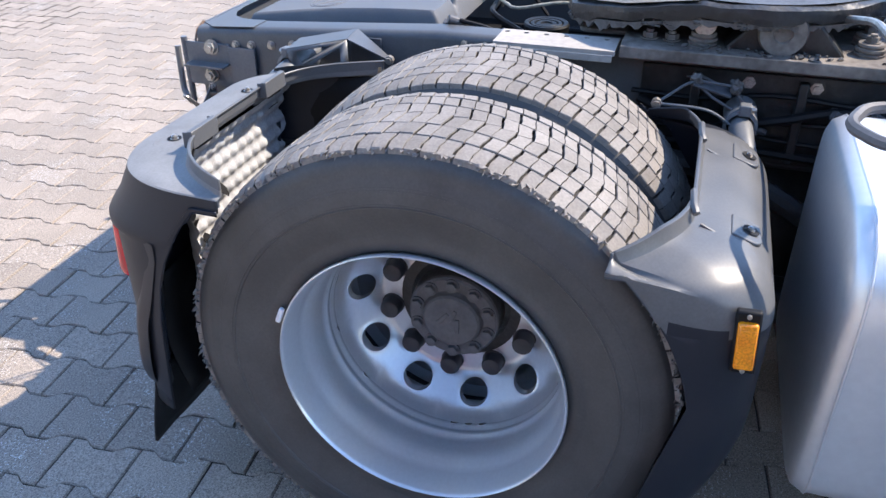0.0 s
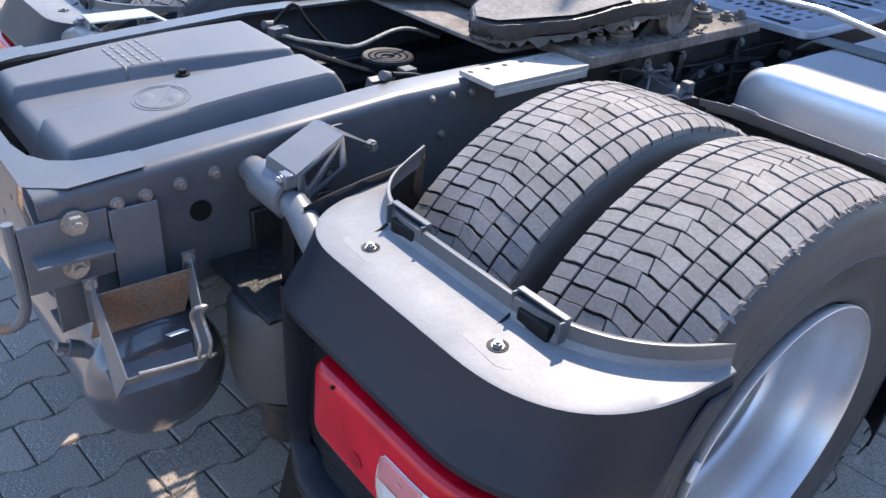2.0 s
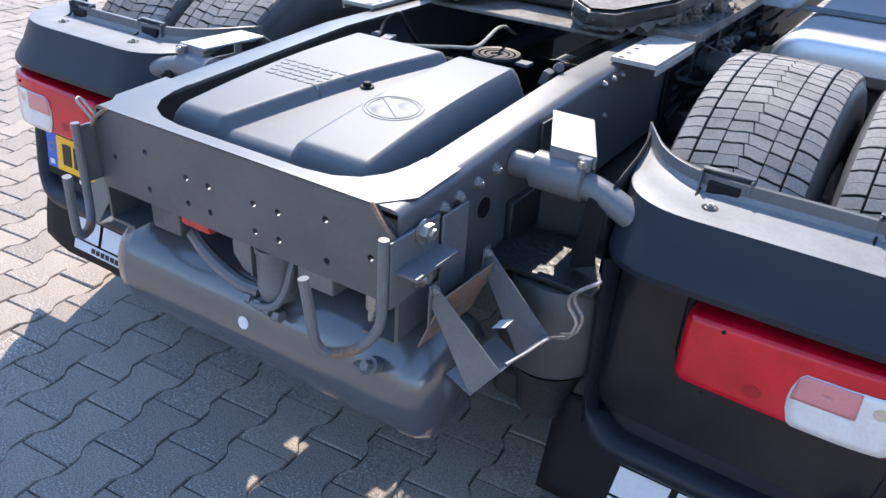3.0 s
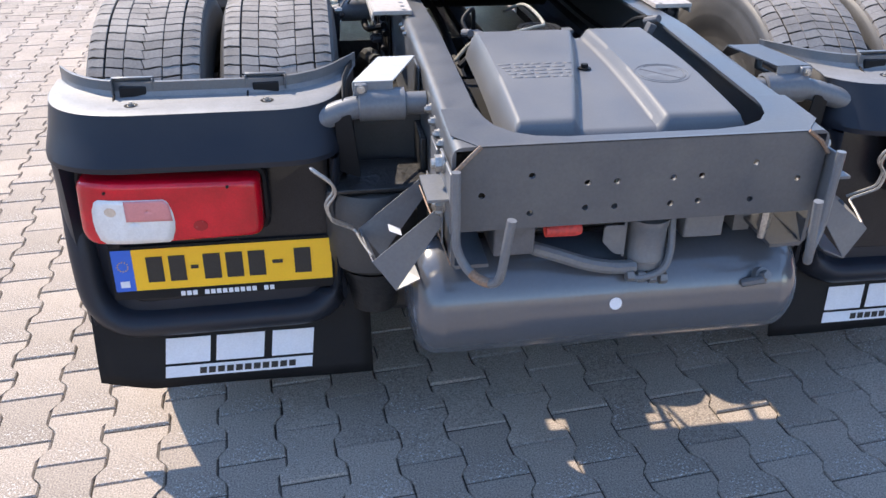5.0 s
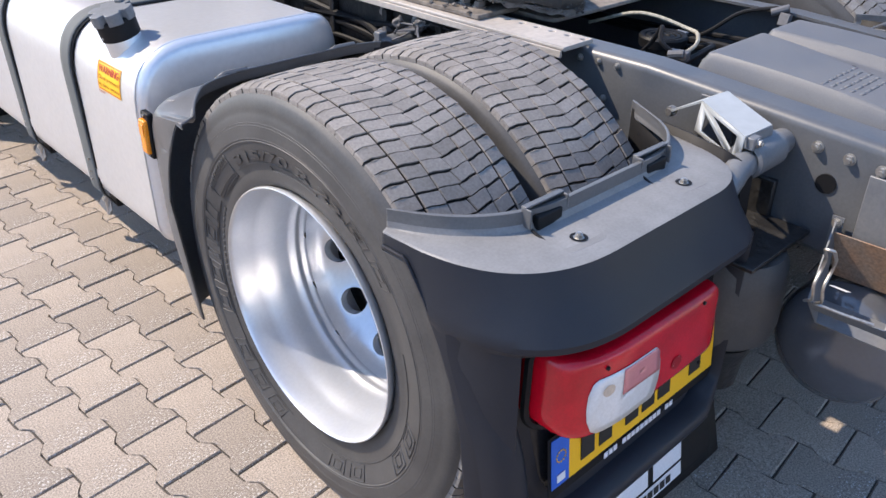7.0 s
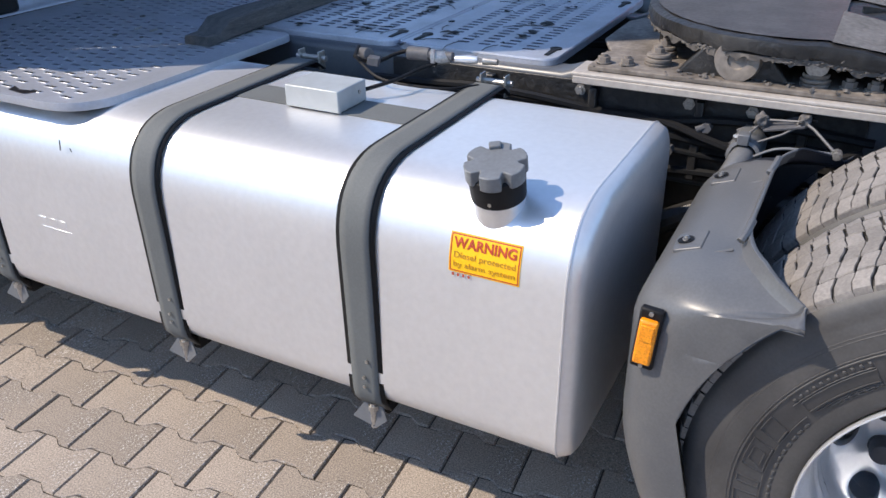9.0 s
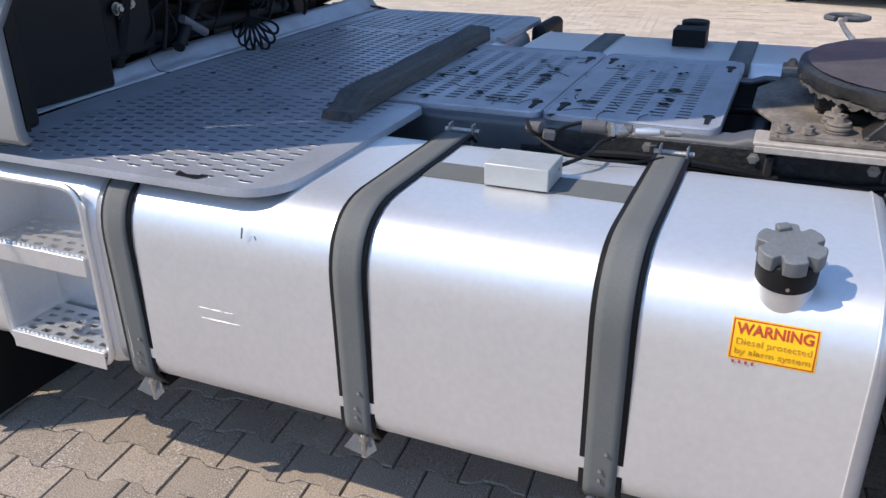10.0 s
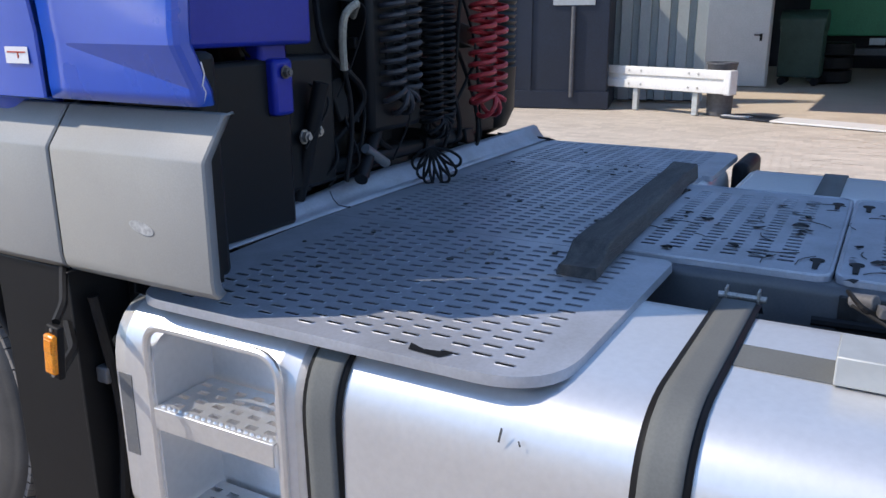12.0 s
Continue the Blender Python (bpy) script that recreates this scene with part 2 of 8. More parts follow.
M["wood"] = mat("weathered_timber", (0.055, 0.054, 0.053), 0.8, dark=(0.125, 0.118, 0.108), scale=5, amount=0.75, fine=45, stretch=(1, 10, 10), bump=0.7, bump_dist=0.004)
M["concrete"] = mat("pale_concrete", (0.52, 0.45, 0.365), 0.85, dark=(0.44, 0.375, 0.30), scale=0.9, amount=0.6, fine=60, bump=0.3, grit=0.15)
M["sleeve"] = mat("cream_sleeve", (0.36, 0.33, 0.26), 0.6, scale=12, amount=0.5, fine=80, bump=0.1)
M["sign_brown"] = mat("sticker_brown", (0.52, 0.25, 0.02), 0.5, scale=12, amount=0.4, fine=80, bump=0.0)
M["ramp"] = mat("dusty_coupling_ramp", (0.155, 0.145, 0.134), 0.75, dark=(0.09, 0.083, 0.076), scale=9, amount=0.7, fine=80, bump=0.4, bump_dist=0.004)
M["plate_top"] = mat("worn_coupling_top", (0.088, 0.083, 0.082), 0.42, dark=(0.040, 0.037, 0.037), scale=7, amount=0.7, fine=90, bump=0.3, bump_dist=0.003, gloss=0.3)


# ---- mesh helpers ----
def to_mesh(name, bm):
    me = bpy.data.meshes.new(name)
    bm.to_mesh(me)
    bm.free()
    return me


def smooth(me, angle=35):
    me.polygons.foreach_set("use_smooth", [True] * len(me.polygons))
    me.set_sharp_from_angle(angle=radians(angle))


def part(name, bm, material, parent=None, label="", solid=0.0, bevel=0.0, segs=2, angle=35, at=None, flat=False):
    """Links a bmesh (or mesh) as one object, under a parent where given."""
    me = bm if isinstance(bm, bpy.types.Mesh) else to_mesh(name, bm)
    if not flat and len(me.polygons) > 2:
        smooth(me, angle)
    if material is not None and not me.materials:
        me.materials.append(material if not isinstance(material, str) else M[material])
    ob = new(name, me)
    if parent is not None:
        ob.parent = parent
    if at is not None:
        ob.matrix_basis = at
    if solid:
        s = ob.modifiers.new("thick", "SOLIDIFY")
        s.thickness, s.offset = solid, 0
    if bevel:
        b = ob.modifiers.new("edge", "BEVEL")
        b.width, b.segments, b.limit_method, b.angle_limit = bevel, segs, "ANGLE", radians(40)
    if label:
        ob["label"] = label
    return ob


def thing(name, label, category, group="", kind="", at=None):
    ob = new(name)
    ob.empty_display_size = 0.1
    if at is not None:
        ob.matrix_basis = at
    return tagged(ob, label, category, group, kind)


def box(sx, sy, sz, m=None, bm=None):
    """A box of that size round the origin, moved by m."""
    bm = bm or bmesh.new()
    r = bmesh.ops.create_cube(bm, size=1)
    bmesh.ops.scale(bm, vec=(sx, sy, sz), verts=r["verts"])
    if m is not None:
        bmesh.ops.transform(bm, matrix=m, verts=r["verts"])
    return bm


def span(x0, x1, y0, y1, z0, z1, bm=None):
    return box(x1 - x0, y1 - y0, z1 - z0, Matrix.Translation(((x0 + x1) / 2, (y0 + y1) / 2, (z0 + z1) / 2)), bm)


def cyl(r, h, m=None, seg=24, r2=None, bm=None):
    bm = bm or bmesh.new()
    q = bmesh.ops.create_cone(bm, cap_ends=True, segments=seg, radius1=r, radius2=r if r2 is None else r2, depth=h)
    if m is not None:
        bmesh.ops.transform(bm, matrix=m, verts=q["verts"])
    return bm


def raw(verts, faces):
    bm = bmesh.new()
    vs = [bm.verts.new(v) for v in verts]
    for f in faces:
        try:
            bm.faces.new([vs[i] for i in f])
        except ValueError:
            pass
    return bm


def grid(rows, close_u=False, close_v=False):
    """Quads over rows of points."""
    n, k = len(rows), len(rows[0])
    verts = [p for r in rows for p in r]
    faces = []
    for i in range(n if close_u else n - 1):
        for j in range(k if close_v else k - 1):
            a, b = i, (i + 1) % n
            c, d = j, (j + 1) % k
            faces.append((a * k + c, a * k + d, b * k + d, b * k + c))
    bm = raw(verts, faces)
    bmesh.ops.recalc_face_normals(bm, faces=bm.faces)
    return bm


def lathe(profile, seg=64, axis="x", m=None):
    """Turns (along, radius) pairs round an axis."""
    rows = []
    for a, r in profile:
        row = []
        for i in range(seg):
            t = 2 * math.pi * i / seg
            c, s = r * math.cos(t), r * math.sin(t)
            row.append({"x": (a, c, s), "y": (s, a, c), "z": (c, s, a)}[axis])
        rows.append(row)
    bm = grid(rows, close_v=True)
    if m is not None:
        bmesh.ops.transform(bm, matrix=m, verts=bm.verts)
    return bm


def rounded(points, radius, steps=5):
    """A closed 2D outline with rounded corners; radius: one for all or a list."""
    out, n = [], len(points)
    for i in range(n):
        p, a, b = Vector(points[i]), Vector(points[i - 1]), Vector(points[(i + 1) % n])
        r = radius[i] if isinstance(radius, (list, tuple)) else radius
        u, v = (a - p).normalized(), (b - p).normalized()
        if r < 1e-5:
            out.append(tuple(p))
            continue
        half = u.angle(v) / 2
        d = min(r / math.tan(half), (a - p).length * 0.49, (b - p).length * 0.49)
        s, e = p + u * d, p + v * d
        for k in range(steps + 1):
            t = k / steps
            out.append(tuple(s * (1 - t) ** 2 + p * 2 * t * (1 - t) * 1.0 + e * t * t))
    return out


def prism(outline, lo, hi, plane="xz"):
    """A closed outline in a plane, drawn out between lo and hi along the third axis."""
    def put(p, h):
        return {"xz": (p[0], h, p[1]), "yz": (h, p[0], p[1]), "xy": (p[0], p[1], h)}[plane]
    n = len(outline)
    verts = [put(p, lo) for p in outline] + [put(p, hi) for p in outline]
    faces = [(i, (i + 1) % n, n + (i + 1) % n, n + i) for i in range(n)]
    faces += [tuple(range(n)), tuple(range(2 * n - 1, n - 1, -1))]
    bm = raw(verts, faces)
    bmesh.ops.recalc_face_normals(bm, faces=bm.faces)
    return bm


def spline(points, per=8):
    """Catmull-Rom through the points."""
    P = [Vector(p) for p in points]
    P = [P[0] * 2 - P[1]] + P + [P[-1] * 2 - P[-2]]
    out = []
    for i in range(1, len(P) - 2):
        for k in range(per):
            t = k / per
            a, b, c, d = P[i - 1], P[i], P[i + 1], P[i + 2]
            out.append(0.5 * ((2 * b) + (c - a) * t + (2 * a - 5 * b + 4 * c - d) * t * t + (3 * b - a - 3 * c + d) * t ** 3))
    out.append(P[-2])
    return out


def tube(points, r, seg=8, per=0, cap=True):
    """A round bar along points."""
    pts = spline(points, per) if per else [Vector(p) for p in points]
    rows, ref = [], None
    for i, p in enumerate(pts):
        d = (pts[min(i + 1, len(pts) - 1)] - pts[max(i - 1, 0)]).normalized()
        if ref is None:
            ref = d.orthogonal().normalized()
        ref = (ref - d * ref.dot(d)).normalized()
        w = d.cross(ref)
        rows.append([p + (ref * math.cos(2 * math.pi * k / seg) + w * math.sin(2 * math.pi * k / seg)) * r for k in range(seg)])
    bm = grid(rows, close_v=True)
    if cap:
        bm.verts.ensure_lookup_table()
        n = len(rows)
        for ring in (range(seg), range((n - 1) * seg, n * seg)):
            bm.faces.new([bm.verts[i] for i in ring])
        bmesh.ops.recalc_face_normals(bm, faces=bm.faces)
    return bm


def bent(points, radius, steps=5):
    """A polyline in space with its corners rounded."""
    P = [Vector(p) for p in points]
    out = [P[0]]
    for i in range(1, len(P) - 1):
        u, v = (P[i - 1] - P[i]), (P[i + 1] - P[i])
        d = min(radius, u.length * 0.49, v.length * 0.49)
        s, e = P[i] + u.normalized() * d, P[i] + v.normalized() * d
        for k in range(steps + 1):
            t = k / steps
            out.append(s * (1 - t) ** 2 + P[i] * 2 * t * (1 - t) + e * t * t)
    out.append(P[-1])
    return out


def join(*bms):
    out = bms[0]
    for b in bms[1:]:
        me = bpy.data.meshes.new("tmp")
        b.to_mesh(me)
        b.free()
        out.from_mesh(me)
        bpy.data.meshes.remove(me)
    return out


def moved(bm, m):
    bmesh.ops.transform(bm, matrix=m, verts=bm.verts)
    return bm


def carve(bm, *cutters):
    """The solid bm less the solid cutters, as a mesh."""
    ob = new("carved", to_mesh("carved", bm))
    cut = []
    for c in cutters:
        o = new("cutter", to_mesh("cutter", c))
        mod = ob.modifiers.new("cut", "BOOLEAN")
        mod.operation, mod.solver, mod.object = "DIFFERENCE", "EXACT", o
        cut.append(o)
    me = bpy.data.meshes.new_from_object(ob.evaluated_get(bpy.context.evaluated_depsgraph_get()))
    for o in [ob, *cut]:
        old = o.data
        bpy.data.objects.remove(o)
        bpy.data.meshes.remove(old)
    return me


def letters(text, size, depth=0.0008, bold=0.0):
    """Text as a mesh in the xy plane, its lower left at the origin."""
    cu = bpy.data.curves.new("letters", "FONT")
    cu.body, cu.size, cu.extrude, cu.offset = text, size, depth, bold
    ob = new("letters", cu)
    me = bpy.data.meshes.new_from_object(ob.evaluated_get(bpy.context.evaluated_depsgraph_get()))
    bpy.data.objects.remove(ob)
    bpy.data.curves.remove(cu)
    return me


def hexbolt(r=0.014, h=0.012, washer=True):
    """A bolt head on its washer, pointing along +x."""
    turn = pose(0, 0, 0, 0, 90, 0)
    bm = cyl(r, h, turn @ Matrix.Translation((0, 0, h / 2 + 0.002)), 6)
    if washer:
        cyl(r * 1.28, 0.003, turn @ Matrix.Translation((0, 0, 0.0015)), 16, bm=bm)
    cyl(r * 0.55, 0.008, turn @ Matrix.Translation((0, 0, h + 0.004)), 10, bm=bm)
    return bm


BOLT = to_mesh("bolt", hexbolt())
BOLT.materials.append(M["steel"])
smooth(BOLT, 30)
DULL_BOLT = BOLT.copy()
DULL_BOLT.materials[0] = M["dirty_steel"]


def bolt(parent, x, y, z, direction="x", k=1.0, material=None):
    """A bolt head at a place, its axis along a direction such as 'x', '-y' or 'z'."""
    turn = {"x": (0, 0, 0), "-x": (0, 0, 180), "y": (0, 0, 90), "-y": (0, 0, -90), "z": (0, -90, 0)}[direction]
    ob = new("bolt", DULL_BOLT if material else BOLT)
    ob.parent = parent
    ob.matrix_basis = pose(x, y, z, *turn) @ Matrix.Diagonal((k, k, k, 1))
    return ob


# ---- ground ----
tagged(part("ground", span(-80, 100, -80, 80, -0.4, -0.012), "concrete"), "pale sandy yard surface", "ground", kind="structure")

# ---- lorry: frame ----
XC = -0.012            # middle of the frame
AXLE = 0.508           # height of the drive axle


def rail_top(y):
    return 0.936 if y > 1.02 else 0.950 if y > -0.24 else 0.950 - 0.066 * (-0.24 - y)


def make_frame():
    t = thing("ladder_chassis", "dark grey painted steel ladder chassis of a tractor lorry", "chassis")
    for s in (-1, 1):
        rows = []
        ys = [-0.965, -0.93, -0.24 - 0.05, -0.24, -0.2, 0.3, 1.0, 1.04, 2.2, 3.4, 4.6]
        for y in ys:
            zt = rail_top(y)
            zb = zt - 0.27
            o, i, w = 0.395, 0.315, 0.008
            prof = [(i, zt - w), (i, zt), (o - 0.022, zt), (o - 0.013, zt - 0.002), (o - 0.006, zt - 0.006), (o - 0.002, zt - 0.013), (o, zt - 0.022), (o, zb + 0.012), (o - 0.01, zb),
                    (i, zb), (i, zb + w), (o - w, zb + w), (o - w, zt - w)]
            rows.append([(XC + s * a, y, b) for a, b in prof])
        bm = grid(rows, close_v=True)
        for r in (0, len(ys) - 1):
            bm.verts.ensure_lookup_table()
            n = len(rows[0])
            bm.faces.new([bm.verts[r * n + k] for k in range(n)])
        bmesh.ops.recalc_face_normals(bm, faces=bm.faces)
        part("rail", bm, "frame", t)
        x = XC + s * 0.395
        d = "x" if s > 0 else "-x"
        for y, dz in ((-0.66, 0.045), (-0.726, 0.047), (-0.79, 0.048), (-0.84, 0.048), (-0.16, 0.024), (-0.105, 0.024), (-0.05, 0.026), (-0.13, 0.11), (-0.42, 0.12)):
            bolt(t, x, y, rail_top(y) - dz, d, 0.72 if y < -0.5 else 0.5)
        hole = part("hole", cyl(0.021, 0.004, pose(x + s * 0.0015, -0.694, 0.808, 0, 90, 0), 20), "black", t, "round hole in the web")
    return t


make_frame()


def make_wheel_meshes():
    """Tyre with tread, outer rim with its holes, hub; axis along +x outwards."""
    side = [(0.118, 0.288), (0.131, 0.292), (0.138, 0.304), (0.1385, 0.315), (0.139, 0.325), (0.1385, 0.331), (0.150, 0.360), (0.157, 0.392), (0.158, 0.400),
            (0.1568, 0.406), (0.157, 0.412), (0.153, 0.440), (0.1505, 0.446), (0.151, 0.451), (0.146, 0.466), (0.1425, 0.4715), (0.1365, 0.4775), (0.131, 0.4835), (0.120, 0.4875)]
    side = [(a, r + 0.0075 * max(0.0, min(1.0, (r - 0.33) / 0.14))) for a, r in side]
    prof = side + [(0.09, 0.4955), (0.0, 0.4965), (-0.09, 0.4955)] + [(-a, r) for a, r in reversed(side)]
    carcass = to_mesh("carcass", lathe(prof, 120))
    smooth(carcass, 28)
    carcass.materials.append(M["rubber"])
    carcass.materials.append(M["groove"])
    for p in carcass.polygons:
        c = p.center
        if math.hypot(c.y, c.z) > 0.4925:
            p.material_index = 1
    rng = random.Random(5)
    cols = [-0.137, -0.093, -0.047, 0.0, 0.047, 0.093, 0.137]
    n = 108
    half_cut = [0.0, 0.0021, 0.0007, 0.0004, 0.0007, 0.0021, 0.0]
    pitch = 2 * math.pi / n
    verts, faces, walls = [], [], []
    for k in range(6):
        w0, w1 = cols[k] + half_cut[k], cols[k + 1] - half_cut[k + 1]
        for i in range(n):
            base = i * pitch
            hi_gap, lo_gap = (0.0046, 0.0009) if (i + k) % 2 else (0.0009, 0.0046)
            out = []
            for a, b in ((0, -1), (0.35, -1), (0.65, -1), (1, -1), (1, 1), (0.65, 1), (0.35, 1), (0, 1)):
                w = w0 + (w1 - w0) * a
                if (k == 2 and a == 1) or (k == 3 and a == 0):
                    w += 0.0042 * b
                zig = (0.0019 if a in (0, 0.35) else -0.0019) * (1 if k < 3 else -1)
                slant = abs(w) * 0.24
                half = pitch / 2 - (lo_gap if b < 0 else hi_gap)
                out.append((w, base + b * half + zig + slant + rng.uniform(-0.0010, 0.0010)))
            worn = rng.uniform(-0.0012, 0.0008)
            edge = (0.5 if k in (0, 5) else 0)
            cw, ct = sum(p[0] for p in out) / 8, sum(p[1] for p in out) / 8
            ring = []
            for lvl in range(3):
                for w, th in out:
                    r_top = 0.508 - 0.35 * w * w + worn
                    if lvl == 0:
                        r, f = (0.481 if edge and abs(w) > 0.13 else 0.4915), 1.0
                    elif lvl == 1:
                        r, f = r_top - 0.0025, 1.0
                    else:
                        r, f = r_top, 0.94
                    if edge and abs(w) > 0.13 and lvl > 0:
                        r -= 0.004 + rng.random() * 0.003
                    ww, tt = cw + (w - cw) * f, ct + (th - ct) * f
                    ring.append((ww, r * math.cos(tt), r * math.sin(tt)))
            b0 = len(verts)
            verts += ring
            for lvl in range(2):
                for j in range(8):
                    if lvl == 0 and (k, j) not in ((5, 3), (0, 7)):
                        walls.append(len(faces))
                    a, b = b0 + lvl * 8 + j, b0 + lvl * 8 + (j + 1) % 8
                    faces.append((a, b, b + 8, a + 8))
            faces.append(tuple(b0 + 16 + j for j in range(8)))
    tread = bpy.data.meshes.new("tread")
    tread.from_pydata(verts, [], faces)
    tb = bmesh.new()
    tb.from_mesh(tread)
    bmesh.ops.recalc_face_normals(tb, faces=tb.faces)
    tb.to_mesh(tread)
    tb.free()
    smooth(tread, 25)
    tread.materials.append(M["tread"])
    tread.materials.append(M["groove"])
    # block walls: dark unworn rubber, which also paints shade into the slots
    for q in walls:
        tread.polygons[q].material_index = 1

    def depth(r):
        """How far out the disc stands at a radius."""
        pts = [(0.085, -0.150), (0.186, -0.150), (0.192, -0.147), (0.198, -0.141), (0.250, -0.084), (0.256, -0.074), (0.262, -0.045)]
        for (a, u), (b, v) in zip(pts, pts[1:]):
            if r <= b:
                k = max(0.0, (r - a) / (b - a))
                return u + (v - u) * k
        return pts[-1][1]

    barrel = lathe([(0.132, 0.289), (0.141, 0.2945), (0.147, 0.2955), (0.1510, 0.2945), (0.1520, 0.2925), (0.150, 0.2905), (0.144, 0.2885), (0.134, 0.2865), (0.120, 0.2835),
                    (0.095, 0.2805), (0.078, 0.2785), (0.064, 0.2725), (0.035, 0.271), (0.010, 0.2685), (-0.006, 0.2680), (-0.010, 0.2645), (-0.018, 0.2635), (-0.022, 0.2660), (-0.030, 0.2660), (-0.035, 0.2625), (-0.045, 0.262),
                    (-0.07, 0.263), (-0.14, 0.272), (-0.147, 0.30)], 96)
    disc_rows = lathe([(depth(r), r) for r in (0.085, 0.12, 0.16, 0.1795)], 80)
    verts, faces = [], []
    for k in range(10):
        c = (k + 0.5) * math.radians(36)
        rc, hr, m = 0.2235, 0.0345, 32
        hole, rim_ = [], []
        r0, r1 = 0.1795, 0.262
        for j in range(m):
            a = 2 * math.pi * j / m
            hx, hy = math.cos(a), math.sin(a)
            hole.append((rc + hr * 0.68 * hx, c + hr * hy / rc))
            q = 1 / max(abs(hx), abs(hy))
            bx, by = hx * q, hy * q
            rr = rc + (bx * (r1 - rc) if bx > 0 else bx * (rc - r0))
            rim_.append((rr, c + by * math.radians(18)))
        b0 = len(verts)
        steps = [[(a[0] + (b[0] - a[0]) * q, a[1] + (b[1] - a[1]) * q) for a, b in zip(rim_, hole)] for q in (0, 0.25, 0.5, 0.72, 0.9, 1.0)]
        levels = [(lst, 0.0) for lst in steps[:-1]] + [(hole, 0.0015), (hole, -0.016)]
        for lst, dx in levels:
            for r, th in lst:
                verts.append((depth(r) + dx, r * math.cos(th), r * math.sin(th)))
        for lv in range(len(levels) - 1):
            for j in range(m):
                j2 = (j + 1) % m
                a, b = b0 + lv * m, b0 + (lv + 1) * m
                faces.append((a + j, a + j2, b + j2, b + j))
    ring = raw(verts, faces)
    rim = join(barrel, disc_rows, ring)
    bmesh.ops.remove_doubles(rim, verts=rim.verts, dist=0.0004)
    bmesh.ops.recalc_face_normals(rim, faces=rim.faces)
    rim = to_mesh("rim", rim)
    smooth(rim, 40)
    rim.materials.append(M["rim"])
    hub = lathe([(-0.156, 0.142), (-0.1495, 0.140), (-0.149, 0.116), (-0.140, 0.105), (-0.112, 0.1035), (-0.100, 0.1030), (-0.093, 0.1010), (-0.089, 0.096), (-0.088, 0.070), (-0.084, 0.0665),
                 (-0.077, 0.065), (-0.0725, 0.060), (-0.0715, 0.048), (-0.0725, 0.045), (-0.0725, 0.0005)], 48)
    hub = to_mesh("hub", hub)
    smooth(hub, 30)
    hub.materials.append(M["hub"])
    # grease tone here paints the shadow on the hub's side and bore
    hub.materials.append(M["grease"])
    for p in hub.polygons:
        if p.center.x < -0.105:
            p.material_index = 1
    return carcass, tread, rim, hub


CARCASS, TREAD, RIM, HUB = make_wheel_meshes()
NUT = to_mesh("wheel_nut", join(lathe([(0.0, 0.0245), (0.026, 0.0235), (0.031, 0.0215), (0.0335, 0.017), (0.0335, 0.0005)], 20), cyl(0.027, 0.004, pose(0.002, 0, 0, 0, 90, 0), 20)))
smooth(NUT, 30)
NUT.materials.append(M["tyre_dark"])
DIAL = to_mesh("hub_bolt", join(cyl(0.0125, 0.013, pose(0.0065, 0, 0, 0, 90, 0), 6), cyl(0.0165, 0.004, pose(0.002, 0, 0, 0, 90, 0), 16)))
smooth(DIAL, 30)
DIAL.materials.append(M["hub"])


def shared(name, me, parent, m=None, label=""):
    ob = new(name, me)
    ob.parent = parent
    if m is not None:
        ob.matrix_basis = m
    if label:
        ob["label"] = label
    return ob


def make_wheel(s, outer, spin, label):
    x = s * (1.088 if outer else 0.755)
    m = pose(x, 0, AXLE, 0, 0, 0 if s > 0 else 180) @ pose(0, 0, 0, spin, 0, 0)
    t = thing("truck_wheel", label, "wheel", "drive axle wheels", at=m)
    ty = shared("tyre", CARCASS, t, None, "black dusty tyre with raised sidewall rings")
    shared("tread", TREAD, ty, None, "grey dusty block tread")
    flip = Matrix() if outer else pose(0, 0, 0, 0, 0, 180)
    shared("rim", RIM, t, flip, "silver painted steel rim with round hand holes")
    if outer:
        h = shared("hub", HUB, t, None, "dusty grey hub cover")
        for k in range(10):
            a = math.radians(36 * k)
            shared("wheel_nut", NUT, t, pose(-0.150, 0.1655 * math.cos(a), 0.1655 * math.sin(a)))
        for k in range(10):
            a = math.radians(36 * k + 7)
            shared("hub_bolt", DIAL, h, pose(-0.089, 0.084 * math.cos(a), 0.084 * math.sin(a)))
        for k, (dy, dz, w) in enumerate(((-0.020, 0.012, 0.034), (0.012, 0.020, 0.026), (0.016, -0.016, 0.036))):
            part("embossing", box(0.003, w, 0.009, pose(-0.072, dy * 0.8, dz * 0.8, 38 + 20 * k, 0, 0)), "hub", h, bevel=0.001)
    return t


wheel_ro = make_wheel(1, True, 12, "outer dual drive wheel, worn grey tread, silver deep-dish rim")
make_wheel(1, False, 48, "inner dual drive wheel with dusty grey block tread")
wheel_lo = make_wheel(-1, True, 25, "outer dual drive wheel, dusty tread, silver rim, size lettering on tyre")
make_wheel(-1, False, 61, "inner dual drive wheel with dusty grey block tread")


def side_x(r):
    """How far out the sidewall stands at a radius."""
    pts = [(0.33, 0.1385), (0.36, 0.150), (0.392, 0.157), (0.412, 0.157), (0.44, 0.153), (0.47, 0.145)]
    for (a, u), (b, v) in zip(pts, pts[1:]):
        if r <= b:
            return u + (v - u) * max(0.0, (r - a) / (b - a))
    return pts[-1][1]


